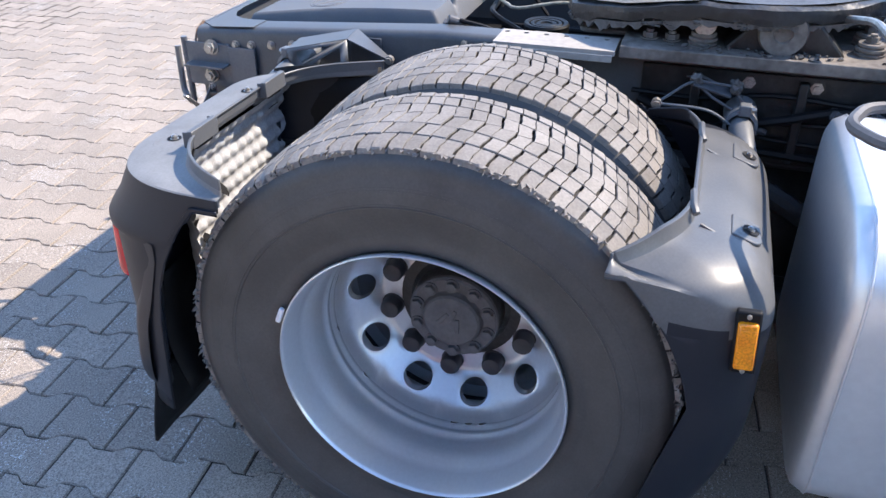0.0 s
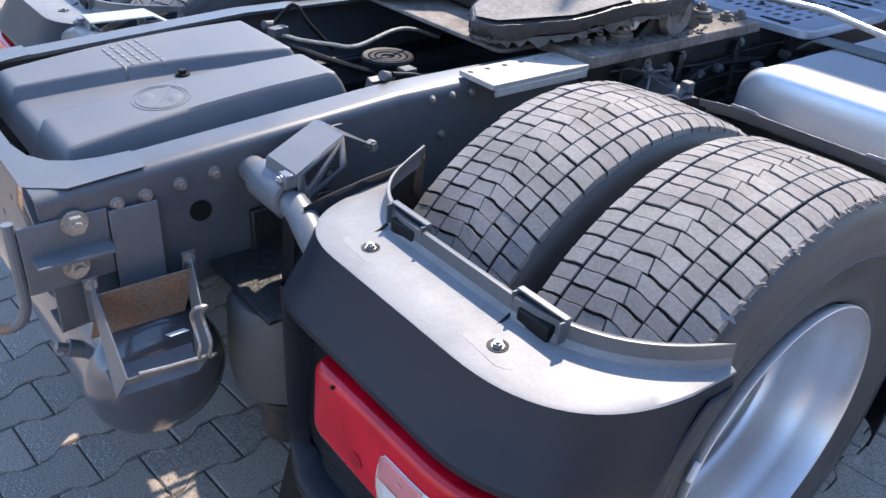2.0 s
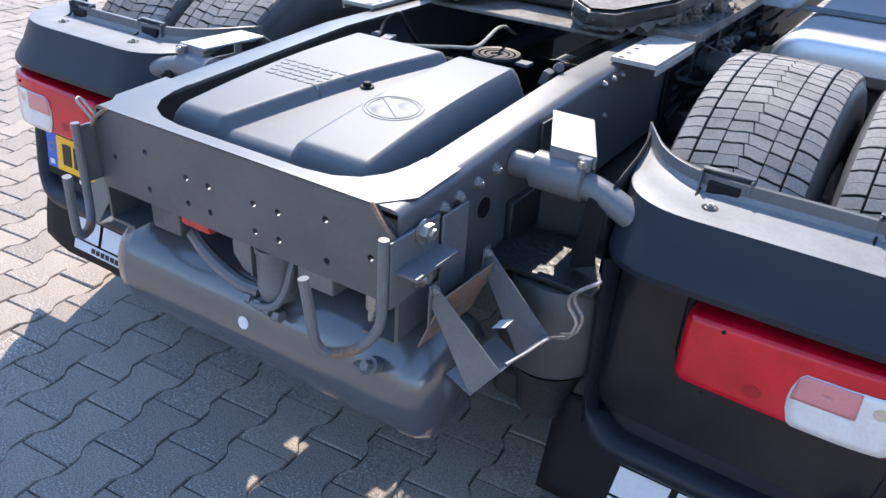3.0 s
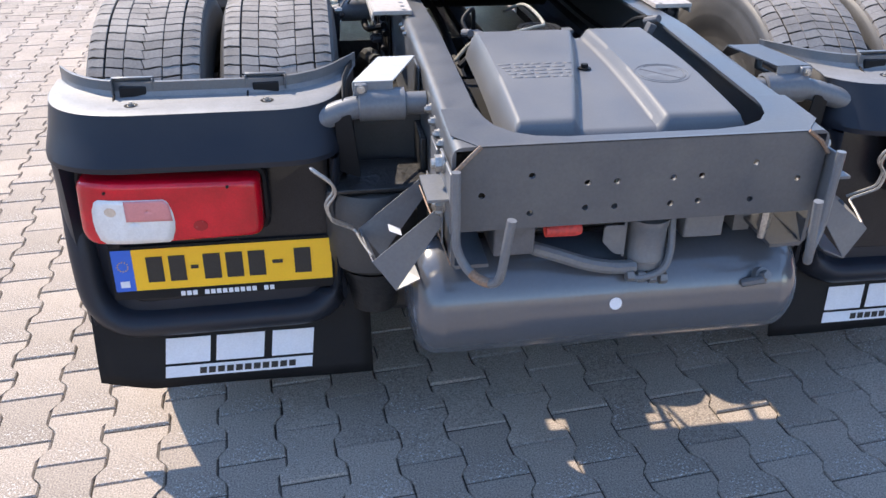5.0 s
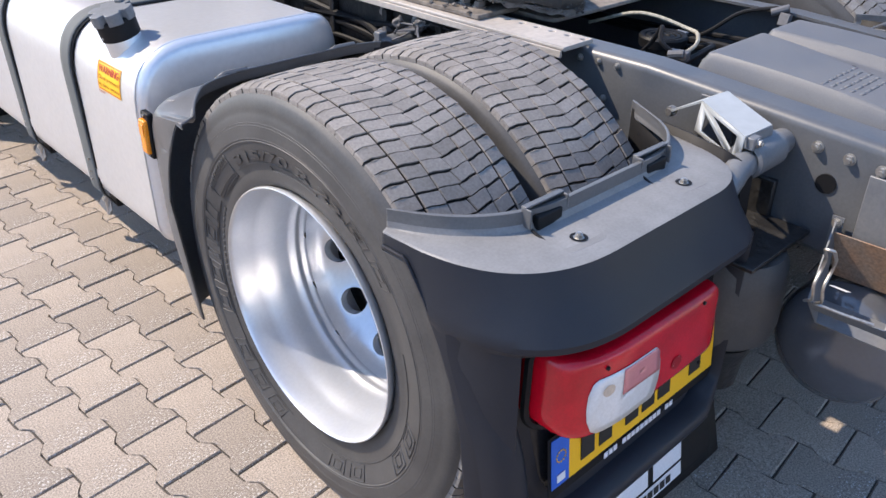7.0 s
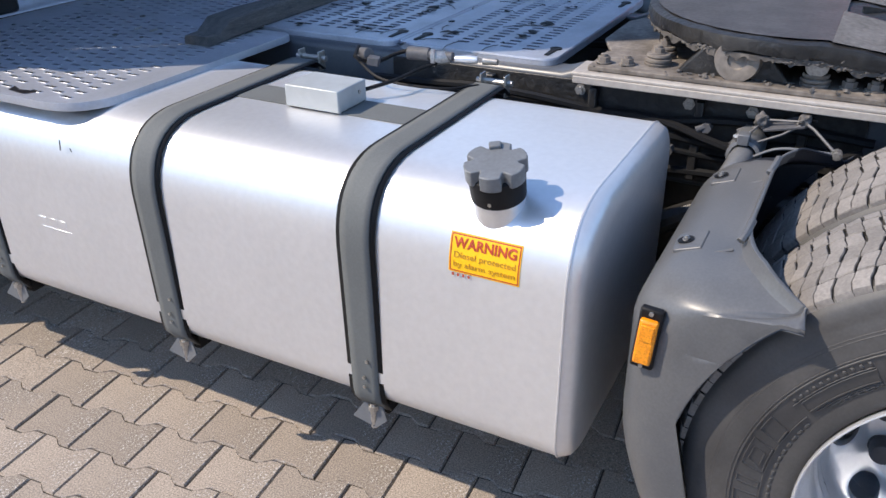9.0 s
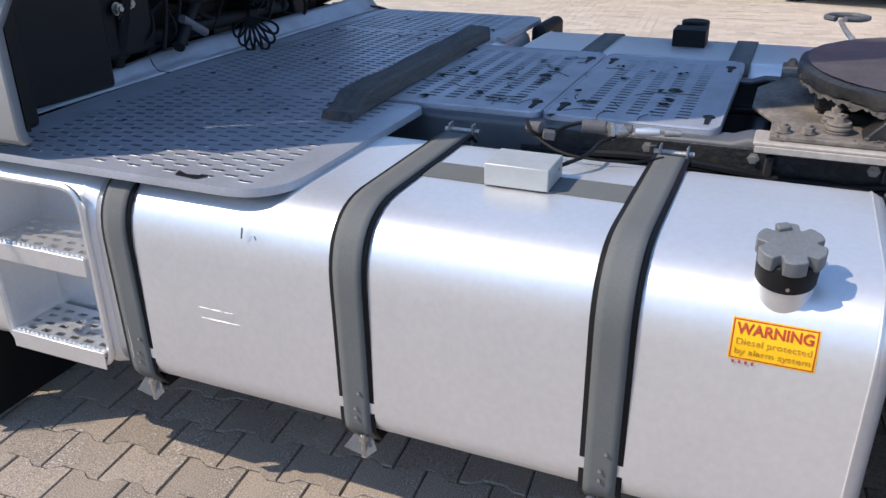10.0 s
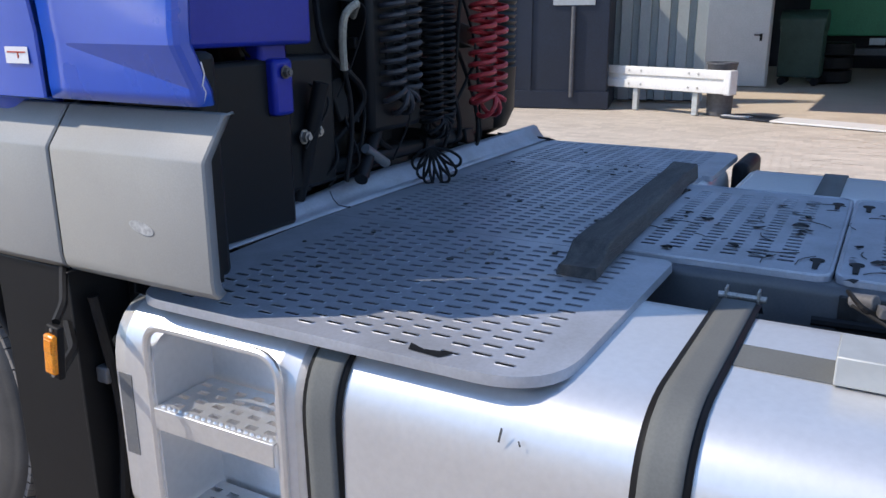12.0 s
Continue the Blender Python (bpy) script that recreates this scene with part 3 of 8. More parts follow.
def raised_text(tyre, text, size, r0, start, length, lean=0.45):
    """Slanted lettering bent round the sidewall, clockwise from an angle."""
    def width(me):
        return max(v.co.x for v in me.vertices)
    full = width(letters(text, size))
    for i, ch in enumerate(text):
        if ch == " ":
            continue
        me = letters(ch, size, 0.0012, 0.0006)
        left = width(letters(text[:i + 1], size)) - width(me)
        for v in me.vertices:
            r = r0 + v.co.y
            a = start - ((left + v.co.x) / full * length + lean * v.co.y) / r0
            v.co = Vector((side_x(r) + v.co.z + 0.0012, r * math.cos(a), r * math.sin(a)))
        part("letter", me, "rubber", tyre, "raised size lettering", flat=True)


def raised_bar(tyre, r0, r1, a0, a1):
    rows = [[(side_x(r) + 0.0003, r * math.cos(a), r * math.sin(a)) for r in (r0, (r0 + r1) / 2, r1)] for a in np.linspace(a0, a1, 8)]
    part("raised_bar", grid(rows), "rubber", tyre, solid=0.002)


def make_crumbs(tyre, seed):
    """Torn rubber feathers along the outer shoulder."""
    rng = random.Random(seed)
    verts, faces = [], []
    for k in range(520):
        a = rng.uniform(0, 2 * math.pi)
        w, out_, r = rng.uniform(0.002, 0.007) / 0.49, rng.uniform(0.001, 0.008), rng.uniform(0.486, 0.4995)
        p = [(0.134, r, a - w), (0.134, r, a + w), (0.135, r - 0.006, a), (0.140 + out_, r + rng.uniform(-0.006, 0.003), a + rng.uniform(-w, w))]
        b = len(verts)
        verts += [(x, q * math.cos(t), q * math.sin(t)) for x, q, t in p]
        faces += [(b, b + 1, b + 3), (b + 1, b + 2, b + 3), (b + 2, b, b + 3)]
    me = bpy.data.meshes.new("torn_edge")
    me.from_pydata(verts, [], faces)
    me.materials.append(M["tread"])
    tagged(shared("torn_edge", me, tyre, None, "scuffed grey rubber crumbs"), kind="stuff")


def tyre_of(t):
    return next(o for o in t.children if o.name.startswith("tyre"))


make_crumbs(tyre_of(wheel_ro), 1)
left_tyre = tyre_of(wheel_lo)
raised_text(left_tyre, "315/70 R 22.5", 0.030, 0.352, radians(99.5), 0.44)


def arc_line(tyre, r, a0, a1, w=0.0011):
    pts = [(side_x(r) + 0.0004, r * math.cos(a), r * math.sin(a)) for a in np.linspace(radians(a0), radians(a1), max(4, int(abs(a1 - a0) / 2.5)))]
    part("raised_line", tube(pts, w, 5), "rubber", tyre)


def outline(tyre, corners, w=0.0011):
    """A closed raised line through corners given as radius and angle."""
    pts = []
    for (r0, a0), (r1, a1) in zip(corners, corners[1:] + corners[:1]):
        n = max(2, int(abs(a1 - a0) / 2.5))
        for k in range(n):
            r, a = r0 + (r1 - r0) * k / n, radians(a0 + (a1 - a0) * k / n)
            pts.append((side_x(r) + 0.0004, r * math.cos(a), r * math.sin(a)))
    part("raised_line", tube(pts + pts[:1], w, 5), "rubber", tyre)


# panel of bars beside the size, a boxed field under it, large outlined shapes further round
outline(left_tyre, [(0.346, 104), (0.371, 103), (0.371, 123), (0.350, 124)])
for r, a0, a1 in ((0.3755, 103, 125), (0.342, 104, 123), (0.337, 105, 120), (0.333, 106, 117)):
    arc_line(left_tyre, r, a0, a1)
for q in range(11):
    raised_bar(left_tyre, 0.378, 0.388 - 0.0004 * q, radians(103 + 2.0 * q), radians(103.7 + 2.0 * q))
for q in range(6):
    raised_bar(left_tyre, 0.334, 0.340, radians(104 + 2.2 * q), radians(104.8 + 2.2 * q))
outline(left_tyre, [(0.328, 51), (0.341, 50), (0.3425, 52), (0.3425, 75), (0.341, 77), (0.328, 77)])
for a0, a1 in ((131, 136), (139, 148), (152, 154), (157, 166), (169, 178), (190, 199), (203, 212), (216, 225), (255, 264), (268, 277), (300, 309), (313, 322), (10, 19), (23, 32)):
    outline(left_tyre, [(0.350, a0 + 2), (0.386, a0), (0.386, a1), (0.350, a1 + 2)], 0.0013)
    if a1 - a0 > 6:
        outline(left_tyre, [(0.358, a0 + 4), (0.378, a0 + 3), (0.378, a1 - 2), (0.358, a1)])
for a0 in range(128, 178, 3):
    raised_bar(left_tyre, 0.329, 0.335, radians(a0), radians(a0 + 1.8))
for a0, a1 in ((20, 100), (126, 230), (250, 350)):
    arc_line(left_tyre, 0.3455, a0, a1)
for wheel in (wheel_lo, wheel_ro):
    rings = join(*[lathe([(side_x(r) - 0.002, r + 0.003), (side_x(r) + 0.0010, r + 0.0008), (side_x(r) + 0.0010, r - 0.0008), (side_x(r) - 0.002, r - 0.003)], 120) for r in (0.3930, 0.3985, 0.4245, 0.4300, 0.4700)])
    part("sidewall_ring", rings, "rubber", tyre_of(wheel), "fine raised rings")
part("balance_weight", box(0.010, 0.011, 0.036, pose(0.149, 0.304 * math.cos(radians(147)), 0.304 * math.sin(radians(147)), 147, 0, 0)), "print_white", wheel_ro, "white balance weight on the rim edge", bevel=0.003)
for s in (-1, 1):
    # drum added so that the hand holes look into darkness
    drum = thing("brake_drum", "dark brake drum added inside the dual wheels to darken the hand holes", "brake", "brake drums")
    part("drum", lathe([(0.0, 0.0005), (0.0, 0.195), (-0.02, 0.206), (-0.19, 0.208), (-0.20, 0.222), (-0.215, 0.222), (-0.215, 0.0005)], 48, m=pose(s * 0.895, 0, AXLE, 0, 0, 0 if s > 0 else 180)), "grease", drum)
axle = thing("drive_axle", "dark dirty steel drive axle between the wheels", "axle")
part("axle_tube", lathe([(-0.9, 0.07), (-0.35, 0.085), (-0.22, 0.17), (0.22, 0.17), (0.35, 0.085), (0.9, 0.07)], 24, m=pose(0, 0, AXLE)), "grease", axle)
part("casing", lathe([(-0.30, 0.0005), (-0.28, 0.10), (-0.15, 0.17), (0.25, 0.15), (0.42, 0.07), (0.45, 0.0005)], 24, "y", m=pose(0, 0, AXLE)), "grease", axle)

for s in (-1, 1):
    br = thing("brake_chamber", "dark dirty brake chamber with added sun-blocking plates beside the inner tyre", "brake", "brake chambers")
    part("chamber", lathe([(-0.10, 0.0005), (-0.10, 0.07), (-0.02, 0.085), (0.0, 0.092), (0.02, 0.085), (0.11, 0.075), (0.115, 0.0005)], 28, "y", pose(XC + s * 0.50, -0.24, 0.60)), "grease", br)
    # plates added to block sun; the gap between them leaves one lit patch
    for y0, y1 in ((-0.40, -0.285), (-0.235, 0.25)):
        part("bracket", span(min(XC + s * 0.36, XC + s * 0.60), max(XC + s * 0.36, XC + s * 0.60), y0, y1, 0.655, 0.67), "grease", br, bevel=0.004)
    part("bracket", span(min(XC + s * 0.40, XC + s * 0.63), max(XC + s * 0.40, XC + s * 0.63), -0.56, -0.40, 0.62, 0.635), "grease", br, bevel=0.004)


# ---- mudguards ----
def swept(points, radii, counts):
    """A line with two rounded corners, always with the same number of points."""
    P = [Vector(p) for p in points]
    cut = [P[0]]
    arcs = []
    for i, r in ((1, radii[0]), (2, radii[1])):
        u, v = (P[i - 1] - P[i]), (P[i + 1] - P[i])
        a = P[i] + u.normalized() * min(r, u.length * 0.95)
        c = P[i] + v.normalized() * min(r, v.length * 0.95)
        arcs.append((a, P[i], c))
    out = []
    pieces = [("l", P[0], arcs[0][0]), ("a", *arcs[0]), ("l", arcs[0][2], arcs[1][0]), ("a", *arcs[1]), ("l", arcs[1][2], P[3])]
    for (kind, *q), n in zip(pieces, counts):
        for k in range(n):
            t = k / n
            if kind == "l":
                out.append(q[0].lerp(q[1], t))
            else:
                out.append(q[0] * (1 - t) ** 2 + q[1] * 2 * t * (1 - t) + q[2] * t * t)
    out.append(P[3])
    return out


def make_mudguard(s, y_dir, label, x_out=1.285, y_face=0.688, z_low=0.33, edge=0.72, turn=0.22, bulge=0.045, arch=0.538, round_front=False, x_in=0.628):
    """Half a mudguard: a top shelf with an upright lip towards the tyre, a rolled edge and a skirt that follows the wheel."""
    t = thing("mudguard", label, "mudguard", "drive axle mudguards")
    counts = (14, 14, 22, 18, 16)
    outer = swept([(0.572, 0.345), (x_in, y_face), (x_out, y_face), (x_out + (0.020 if round_front else 0.004), 0.335 if round_front else 0.355)], (0.12, turn), counts)
    depth_in = 0.15 if round_front else 0.170
    inner = swept([(0.560, 0.315), (x_in + 0.045, y_face - depth_in), (1.185, y_face - depth_in), (x_out - 0.012, 0.340 if round_front else 0.350)], (0.13, 0.16), counts)
    rows = []
    for o, i in zip(outer, inner):
        def at(f, z, extra=0.0):
            p = i.lerp(o, f)
            return (s * p.x, y_dir * (p.y - extra), z)
        ya = o.y
        on_side = 1 - min(1.0, max(0.0, (ya - y_face + 0.16) / 0.12))
        low = z_low if ya > arch - 0.001 else max(z_low, AXLE + math.sqrt(max(0.0, arch ** 2 - ya ** 2)))
        low = min(low, 0.858)
        sharp = [(-0.03, 0.920), (0.0, 0.919), (0.012, 0.899), (0.05, 0.888), (0.12, 0.885), (edge * 0.55, 0.8842), (edge - 0.03, 0.8832), (edge, 0.882), (edge + 0.022, 0.872),
                 (edge + 0.3 * (1 - edge), 0.850), (edge + 0.55 * (1 - edge), 0.825), (1.0, 0.795), (1.0 + bulge, 0.782), (1.0 + bulge, 0.772)]
        if round_front:
            soft = [(-0.03, 0.908), (0.0, 0.907), (0.015, 0.893), (0.05, 0.882), (0.12, 0.878), (0.30, 0.874), (0.46, 0.868), (0.60, 0.860), (0.72, 0.850), (0.82, 0.837), (0.90, 0.820), (0.955, 0.802), (0.985, 0.786), (1.0, 0.772)]
            zc = 0.864 - 0.150 * max(0.0, ya - 0.333)
            flat = [(-0.03, zc + 0.018), (0.0, zc + 0.0175), (0.03, zc + 0.013), (0.08, zc + 0.010), (0.20, zc + 0.008), (0.42, zc + 0.005), (0.62, zc + 0.003), (0.80, zc + 0.0015), (0.96, zc), (1.0, zc - 0.001), (1.004, zc - 0.010), (1.004, zc - 0.035), (1.004, zc - 0.06), (1.004, zc - 0.085)]
            sharp = [(a[0] + (b[0] - a[0]) * on_side, a[1] + (b[1] - a[1]) * on_side) for a, b in zip(soft, flat)]
        sec = [at(f, z) for f, z in sharp]
        z_up = 0.762
        if low > 0.758:
            z_up = low - 0.004
            sec = [(p[0], p[1], max(p[2], low + 0.002)) for p in sec]
        for k in range(0, 11):
            z = z_up + (low - z_up) * k / 10 if low < z_up else z_up
            back = 0.085 * max(0.0, (0.56 - z) / 0.26) ** 1.5 if round_front else min(1.0, max(0.0, (ya - y_face + 0.066) / 0.034)) * (0.066 + (z - 0.55) * 0.10)
            sec.append(at(1.0, z, back))
        rows.append(sec)
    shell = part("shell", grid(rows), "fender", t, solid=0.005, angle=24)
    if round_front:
        shell.data.materials.append(M["fender_grey"])
        # right guard: lower faces kept black, shade put into the plastic's colour
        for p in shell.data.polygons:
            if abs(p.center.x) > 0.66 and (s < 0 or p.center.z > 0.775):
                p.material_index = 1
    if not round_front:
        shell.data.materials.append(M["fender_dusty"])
        shell.data.materials.append(M["fender_grey"])
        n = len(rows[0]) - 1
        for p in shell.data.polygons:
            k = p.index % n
            # lip a darker grey than the shelf, painting the shade on it
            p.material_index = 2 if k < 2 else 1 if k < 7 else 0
    # hooded slots in the lip, each with a raised pad and a bolt
    for x in ((0.756, 1.078) if round_front else (0.777, 1.076)):
        yl = y_face - (0.132 if round_front else 0.172)
        if round_front:
            hook = [(s * (x + 0.036), yl - 0.013, 0.901), (s * (x + 0.024), yl - 0.018, 0.909), (s * (x - 0.034), yl - 0.021, 0.909)]
            part("lip_tab", tube(hook, 0.0075, 6), "fender_grey", t, "raised tab on the lip", bevel=0.001)
            ridge = spline([(s * (x + 0.034), yl - 0.004, 0.882), (s * (x + 0.042), yl + 0.025, 0.8725), (s * (x + 0.040), yl + 0.055, 0.8655), (s * (x + 0.026), yl + 0.080, 0.856)], 5)
            part("ridge", tube(ridge, 0.0035, 6), "fender_grey", t, "curved ridge round the bolt")
        else:
            hood = join(span(-0.047, 0.047, -0.014, -0.004, 0.043, 0.0465), span(-0.047, 0.047, -0.016, -0.012, 0.010, 0.0465), span(-0.047, -0.043, -0.014, 0.006, 0.010, 0.044), span(0.043, 0.047, -0.014, 0.006, 0.010, 0.044))
            part("holder", hood, "fender_grey", t, "thin hood behind a slot in the lip", at=pose(s * x, y_dir * yl, 0.884, 0, 0, 0 if y_dir > 0 else 180), bevel=0.0015)
            part("slot", span(-0.030, 0.030, -0.012, 0.009, 0.002, 0.028), "black", t, "dark square slot", at=pose(s * x, y_dir * yl, 0.884, 0, 0, 0 if y_dir > 0 else 180), bevel=0.003)
            groove = spline([(s * x - 0.042, y_dir * (yl + 0.006), 0.894), (s * x - 0.041, y_dir * (yl + 0.030), 0.8850), (s * x - 0.036, y_dir * (yl + 0.072), 0.8838)], 5)
            part("groove", tube(groove, 0.0028, 6), "black", t, "dark groove beside the bolt")
        xb, yb = x - 0.004, yl + (0.076 if round_front else 0.060)
        slope = -20 * y_dir if round_front else 0
        zb = 0.8615 if round_front else 0.884
        outline = rounded([(-0.050, -0.042), (0.050, -0.042), (0.050, 0.024), (0.030, 0.036), (-0.050, 0.030)], [0.004, 0.004, 0.02, 0.02, 0.012], 4)
        k_pad = 0.72 if round_front else 1.0
        pad = prism([(a * k_pad, y_dir * b * k_pad) for a, b in outline], -0.012, 0.0025, "xy")
        part("bolt_pad", pad, "fender_grey" if round_front else "fender_dusty", t, at=pose(s * xb, y_dir * yb, zb, slope, 0, 0), bevel=0.002)
        part("recess", lathe([(0.0035, 0.015), (0.0030, 0.012), (0.0028, 0.0005)], 20, "z"), "black", t, at=pose(s * xb, y_dir * (yb + 0.004), zb + 0.0002, slope, 0, 0))
        bolt(t, s * xb, y_dir * (yb + 0.004), zb + 0.002, "z", 0.42 if round_front else 0.5)
    return t


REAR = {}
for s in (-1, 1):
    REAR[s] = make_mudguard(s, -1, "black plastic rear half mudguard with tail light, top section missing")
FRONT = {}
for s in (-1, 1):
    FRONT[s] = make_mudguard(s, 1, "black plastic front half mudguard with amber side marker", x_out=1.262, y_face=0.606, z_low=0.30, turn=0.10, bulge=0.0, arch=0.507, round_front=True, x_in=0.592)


# ---- fuel tank ----
def tank_outline(x0=-1.222, x1=-0.60, z0=0.368, z1=0.932, rt=0.165, rb=0.085):
    return rounded([(x0, z0), (x0, z1), (x1, z1), (x1, z0)], [rb, rt, 0.10, 0.08], 8)


def tank_body(out, y0, y1, edge=0.03):
    cx, cz = sum(p[0] for p in out) / len(out), sum(p[1] for p in out) / len(out)
    rows = []
    for y, k in ((y0, 0.0), (y0, 0.80), (y0 + 0.004, 0.93), (y0 + 0.012, 0.975), (y0 + edge, 1.0), (y0 + edge + 0.004, 1.004), (y0 + edge + 0.010, 1.0),
                 (y1 - edge - 0.010, 1.0), (y1 - edge - 0.004, 1.004), (y1 - edge, 1.0), (y1 - 0.012, 0.975), (y1 - 0.004, 0.93), (y1, 0.80), (y1, 0.0)):
        rows.append([(cx + (p[0] - cx) * max(k, 0.001), y, cz + (p[1] - cz) * max(k, 0.001)) for p in out])
    bm = grid(rows, close_v=True)
    bmesh.ops.remove_doubles(bm, verts=bm.verts, dist=0.0015)
    bmesh.ops.recalc_face_normals(bm, faces=bm.faces)
    return bm


fuel_tank = thing("fuel_tank", "brushed aluminium fuel tank held by grey steel straps", "fuel tank")
part("tank_shell", tank_body(tank_outline(), 0.688, 2.43), "alu", fuel_tank, angle=40)
for yy in (0.722, 2.396):
    o = [(-0.911 + (a + 0.911) * 1.0055, b) for a, b in tank_outline()]
    part("weld_seam", tube([(a, yy, b) for a, b in o + o[:1]], 0.0028, 6), "alu", fuel_tank)
step_tank = thing("step_unit", "aluminium tank end with two recessed cab steps", "step")
step_shell = carve(tank_body(tank_outline(), 2.436, 2.975, 0.05), prism(rounded([(2.49, 0.40), (2.83, 0.40), (2.83, 0.878), (2.49, 0.878)], 0.05, 5), -1.3, -1.04, "yz"))
part("shell", step_shell, "alu", step_tank, angle=40)
right_tank = thing("fuel_tank", "aluminium fuel tank on the far side in shade", "fuel tank")
part("tank_shell", moved(tank_body([(-x - 0.03, z) for x, z in reversed(tank_outline())], 0.70, 1.98), Matrix()), "alu", right_tank, angle=40)
for yy in (0.734, 1.946):
    o = [(0.881 + (-a - 0.911) * 1.0055, b) for a, b in tank_outline()]
    part("weld_seam", tube([(a, yy, b) for a, b in o + o[:1]], 0.0028, 6), "alu", right_tank)
part("drain_plug", cyl(0.02, 0.02, pose(0.9, 1.3, 0.362), 8), "steel", right_tank)



def rear_end():
    """The folded sheet that closes the frame at the back, with its rows of holes."""
    t = thing("rear_crossmember", "dark grey folded steel rear crossmember with bolt holes", "crossmember")
    y, zt, zb = -0.972, 0.905, 0.722
    face = prism(rounded([(XC - 0.388, zb), (XC + 0.388, zb), (XC + 0.388, zt - 0.048), (XC + 0.340, zt), (XC - 0.340, zt), (XC - 0.388, zt - 0.048)],
                         [0.01, 0.01, 0.004, 0.004, 0.004, 0.004], 3), y, y + 0.008, "xz")
    holes = []
    for x, z in ((-0.336, 0.800), (-0.235, 0.838), (-0.235, 0.756), (-0.119, 0.816), (-0.057, 0.816), (-0.119, 0.761), (-0.057, 0.760),
                 (0.063, 0.817), (0.124, 0.818), (0.064, 0.759), (0.124, 0.761), (0.238, 0.841), (0.240, 0.758), (0.338, 0.800)):
        holes.append(cyl(0.0068, 0.05, pose(XC + x, y, z, 90, 0, 0), 14))
    part("face", carve(face, *holes), "frame", t, bevel=0.002, flat=False)
    # top flange, deep in the corners and scooped in the middle
    half = [(0.340, y), (0.390, y + 0.060), (0.390, -0.78), (0.314, -0.78), (0.308, -0.83), (0.294, -0.872), (0.266, -0.908), (0.222, -0.931), (0.16, -0.941)]
    pts = half + [(-a, b) for a, b in reversed(half)]
    bm = prism([(XC + a, b) for a, b in pts], 0.0, 0.0016, "xy")
    for v in bm.verts:
        v.co.z += rail_top(v.co.y) + 0.0006
    part("top_flange", bm, "frame", t)
    part("bottom_flange", span(XC - 0.37, XC + 0.37, y + 0.008, y + 0.07, zb, zb + 0.007), "frame", t)
    for s in (-1, 1):
        # torn rusty corner
        lip = tube([(XC + s * 0.340, y - 0.001, zt), (XC + s * 0.366, y - 0.010, zt - 0.020), (XC + s * 0.390, y - 0.006, zt - 0.048)], 0.0045, 6)
        part("torn_edge", lip, "rust", t, "rusty bent corner edge")
    return t


rear_end()


def side_plate(s):
    """The bracket on the rail's end with its lashing hook."""
    t = thing("lashing_hook", "bent round steel lashing hook on a bolted grey bracket", "hook", "rear lashing hooks")
    x = XC + s * 0.397
    pl = join(span(x, x + s * 0.007, -1.003, -0.86, 0.735, 0.862) if s > 0 else span(x + s * 0.007, x, -1.003, -0.86, 0.735, 0.862))
    part("bracket_plate", pl, "grey_steel", t, bevel=0.002)
    a, b = (x + s * 0.008, x + s * 0.014)
    part("side_flange", span(min(a, b), max(a, b), -0.86, -0.775, 0.69, 0.858), "grey_steel", t, bevel=0.002)
    a, b = (x + s * 0.007, x + s * 0.05)
    part("rib", span(min(a, b), max(a, b), -0.99, -0.865, 0.80, 0.806), "grey_steel", t)
    for y, z in ((-0.915, 0.852), (-0.925, 0.77)):
        bolt(t, x + s * 0.008, y, z, "x" if s > 0 else "-x", 1.25)
    r = bent([(x - s * 0.002, -1.012, 0.872), (x - s * 0.004, -1.012, 0.70), (x - s * 0.035, -1.035, 0.652), (XC + s * 0.322, -1.095, 0.662), (XC + s * 0.305, -1.104, 0.81)], 0.035, 5)
    n = len(r)
    part("hook", tube(r, 0.0095, 10), "grey_steel", t, "grey painted round bar")
    part("rusty_bend", tube(r[n // 2 - 1:n // 2 + 5], 0.0101, 10), "rust", t, "rusty worn bend")
    return t


for s in (-1, 1):
    side_plate(s)


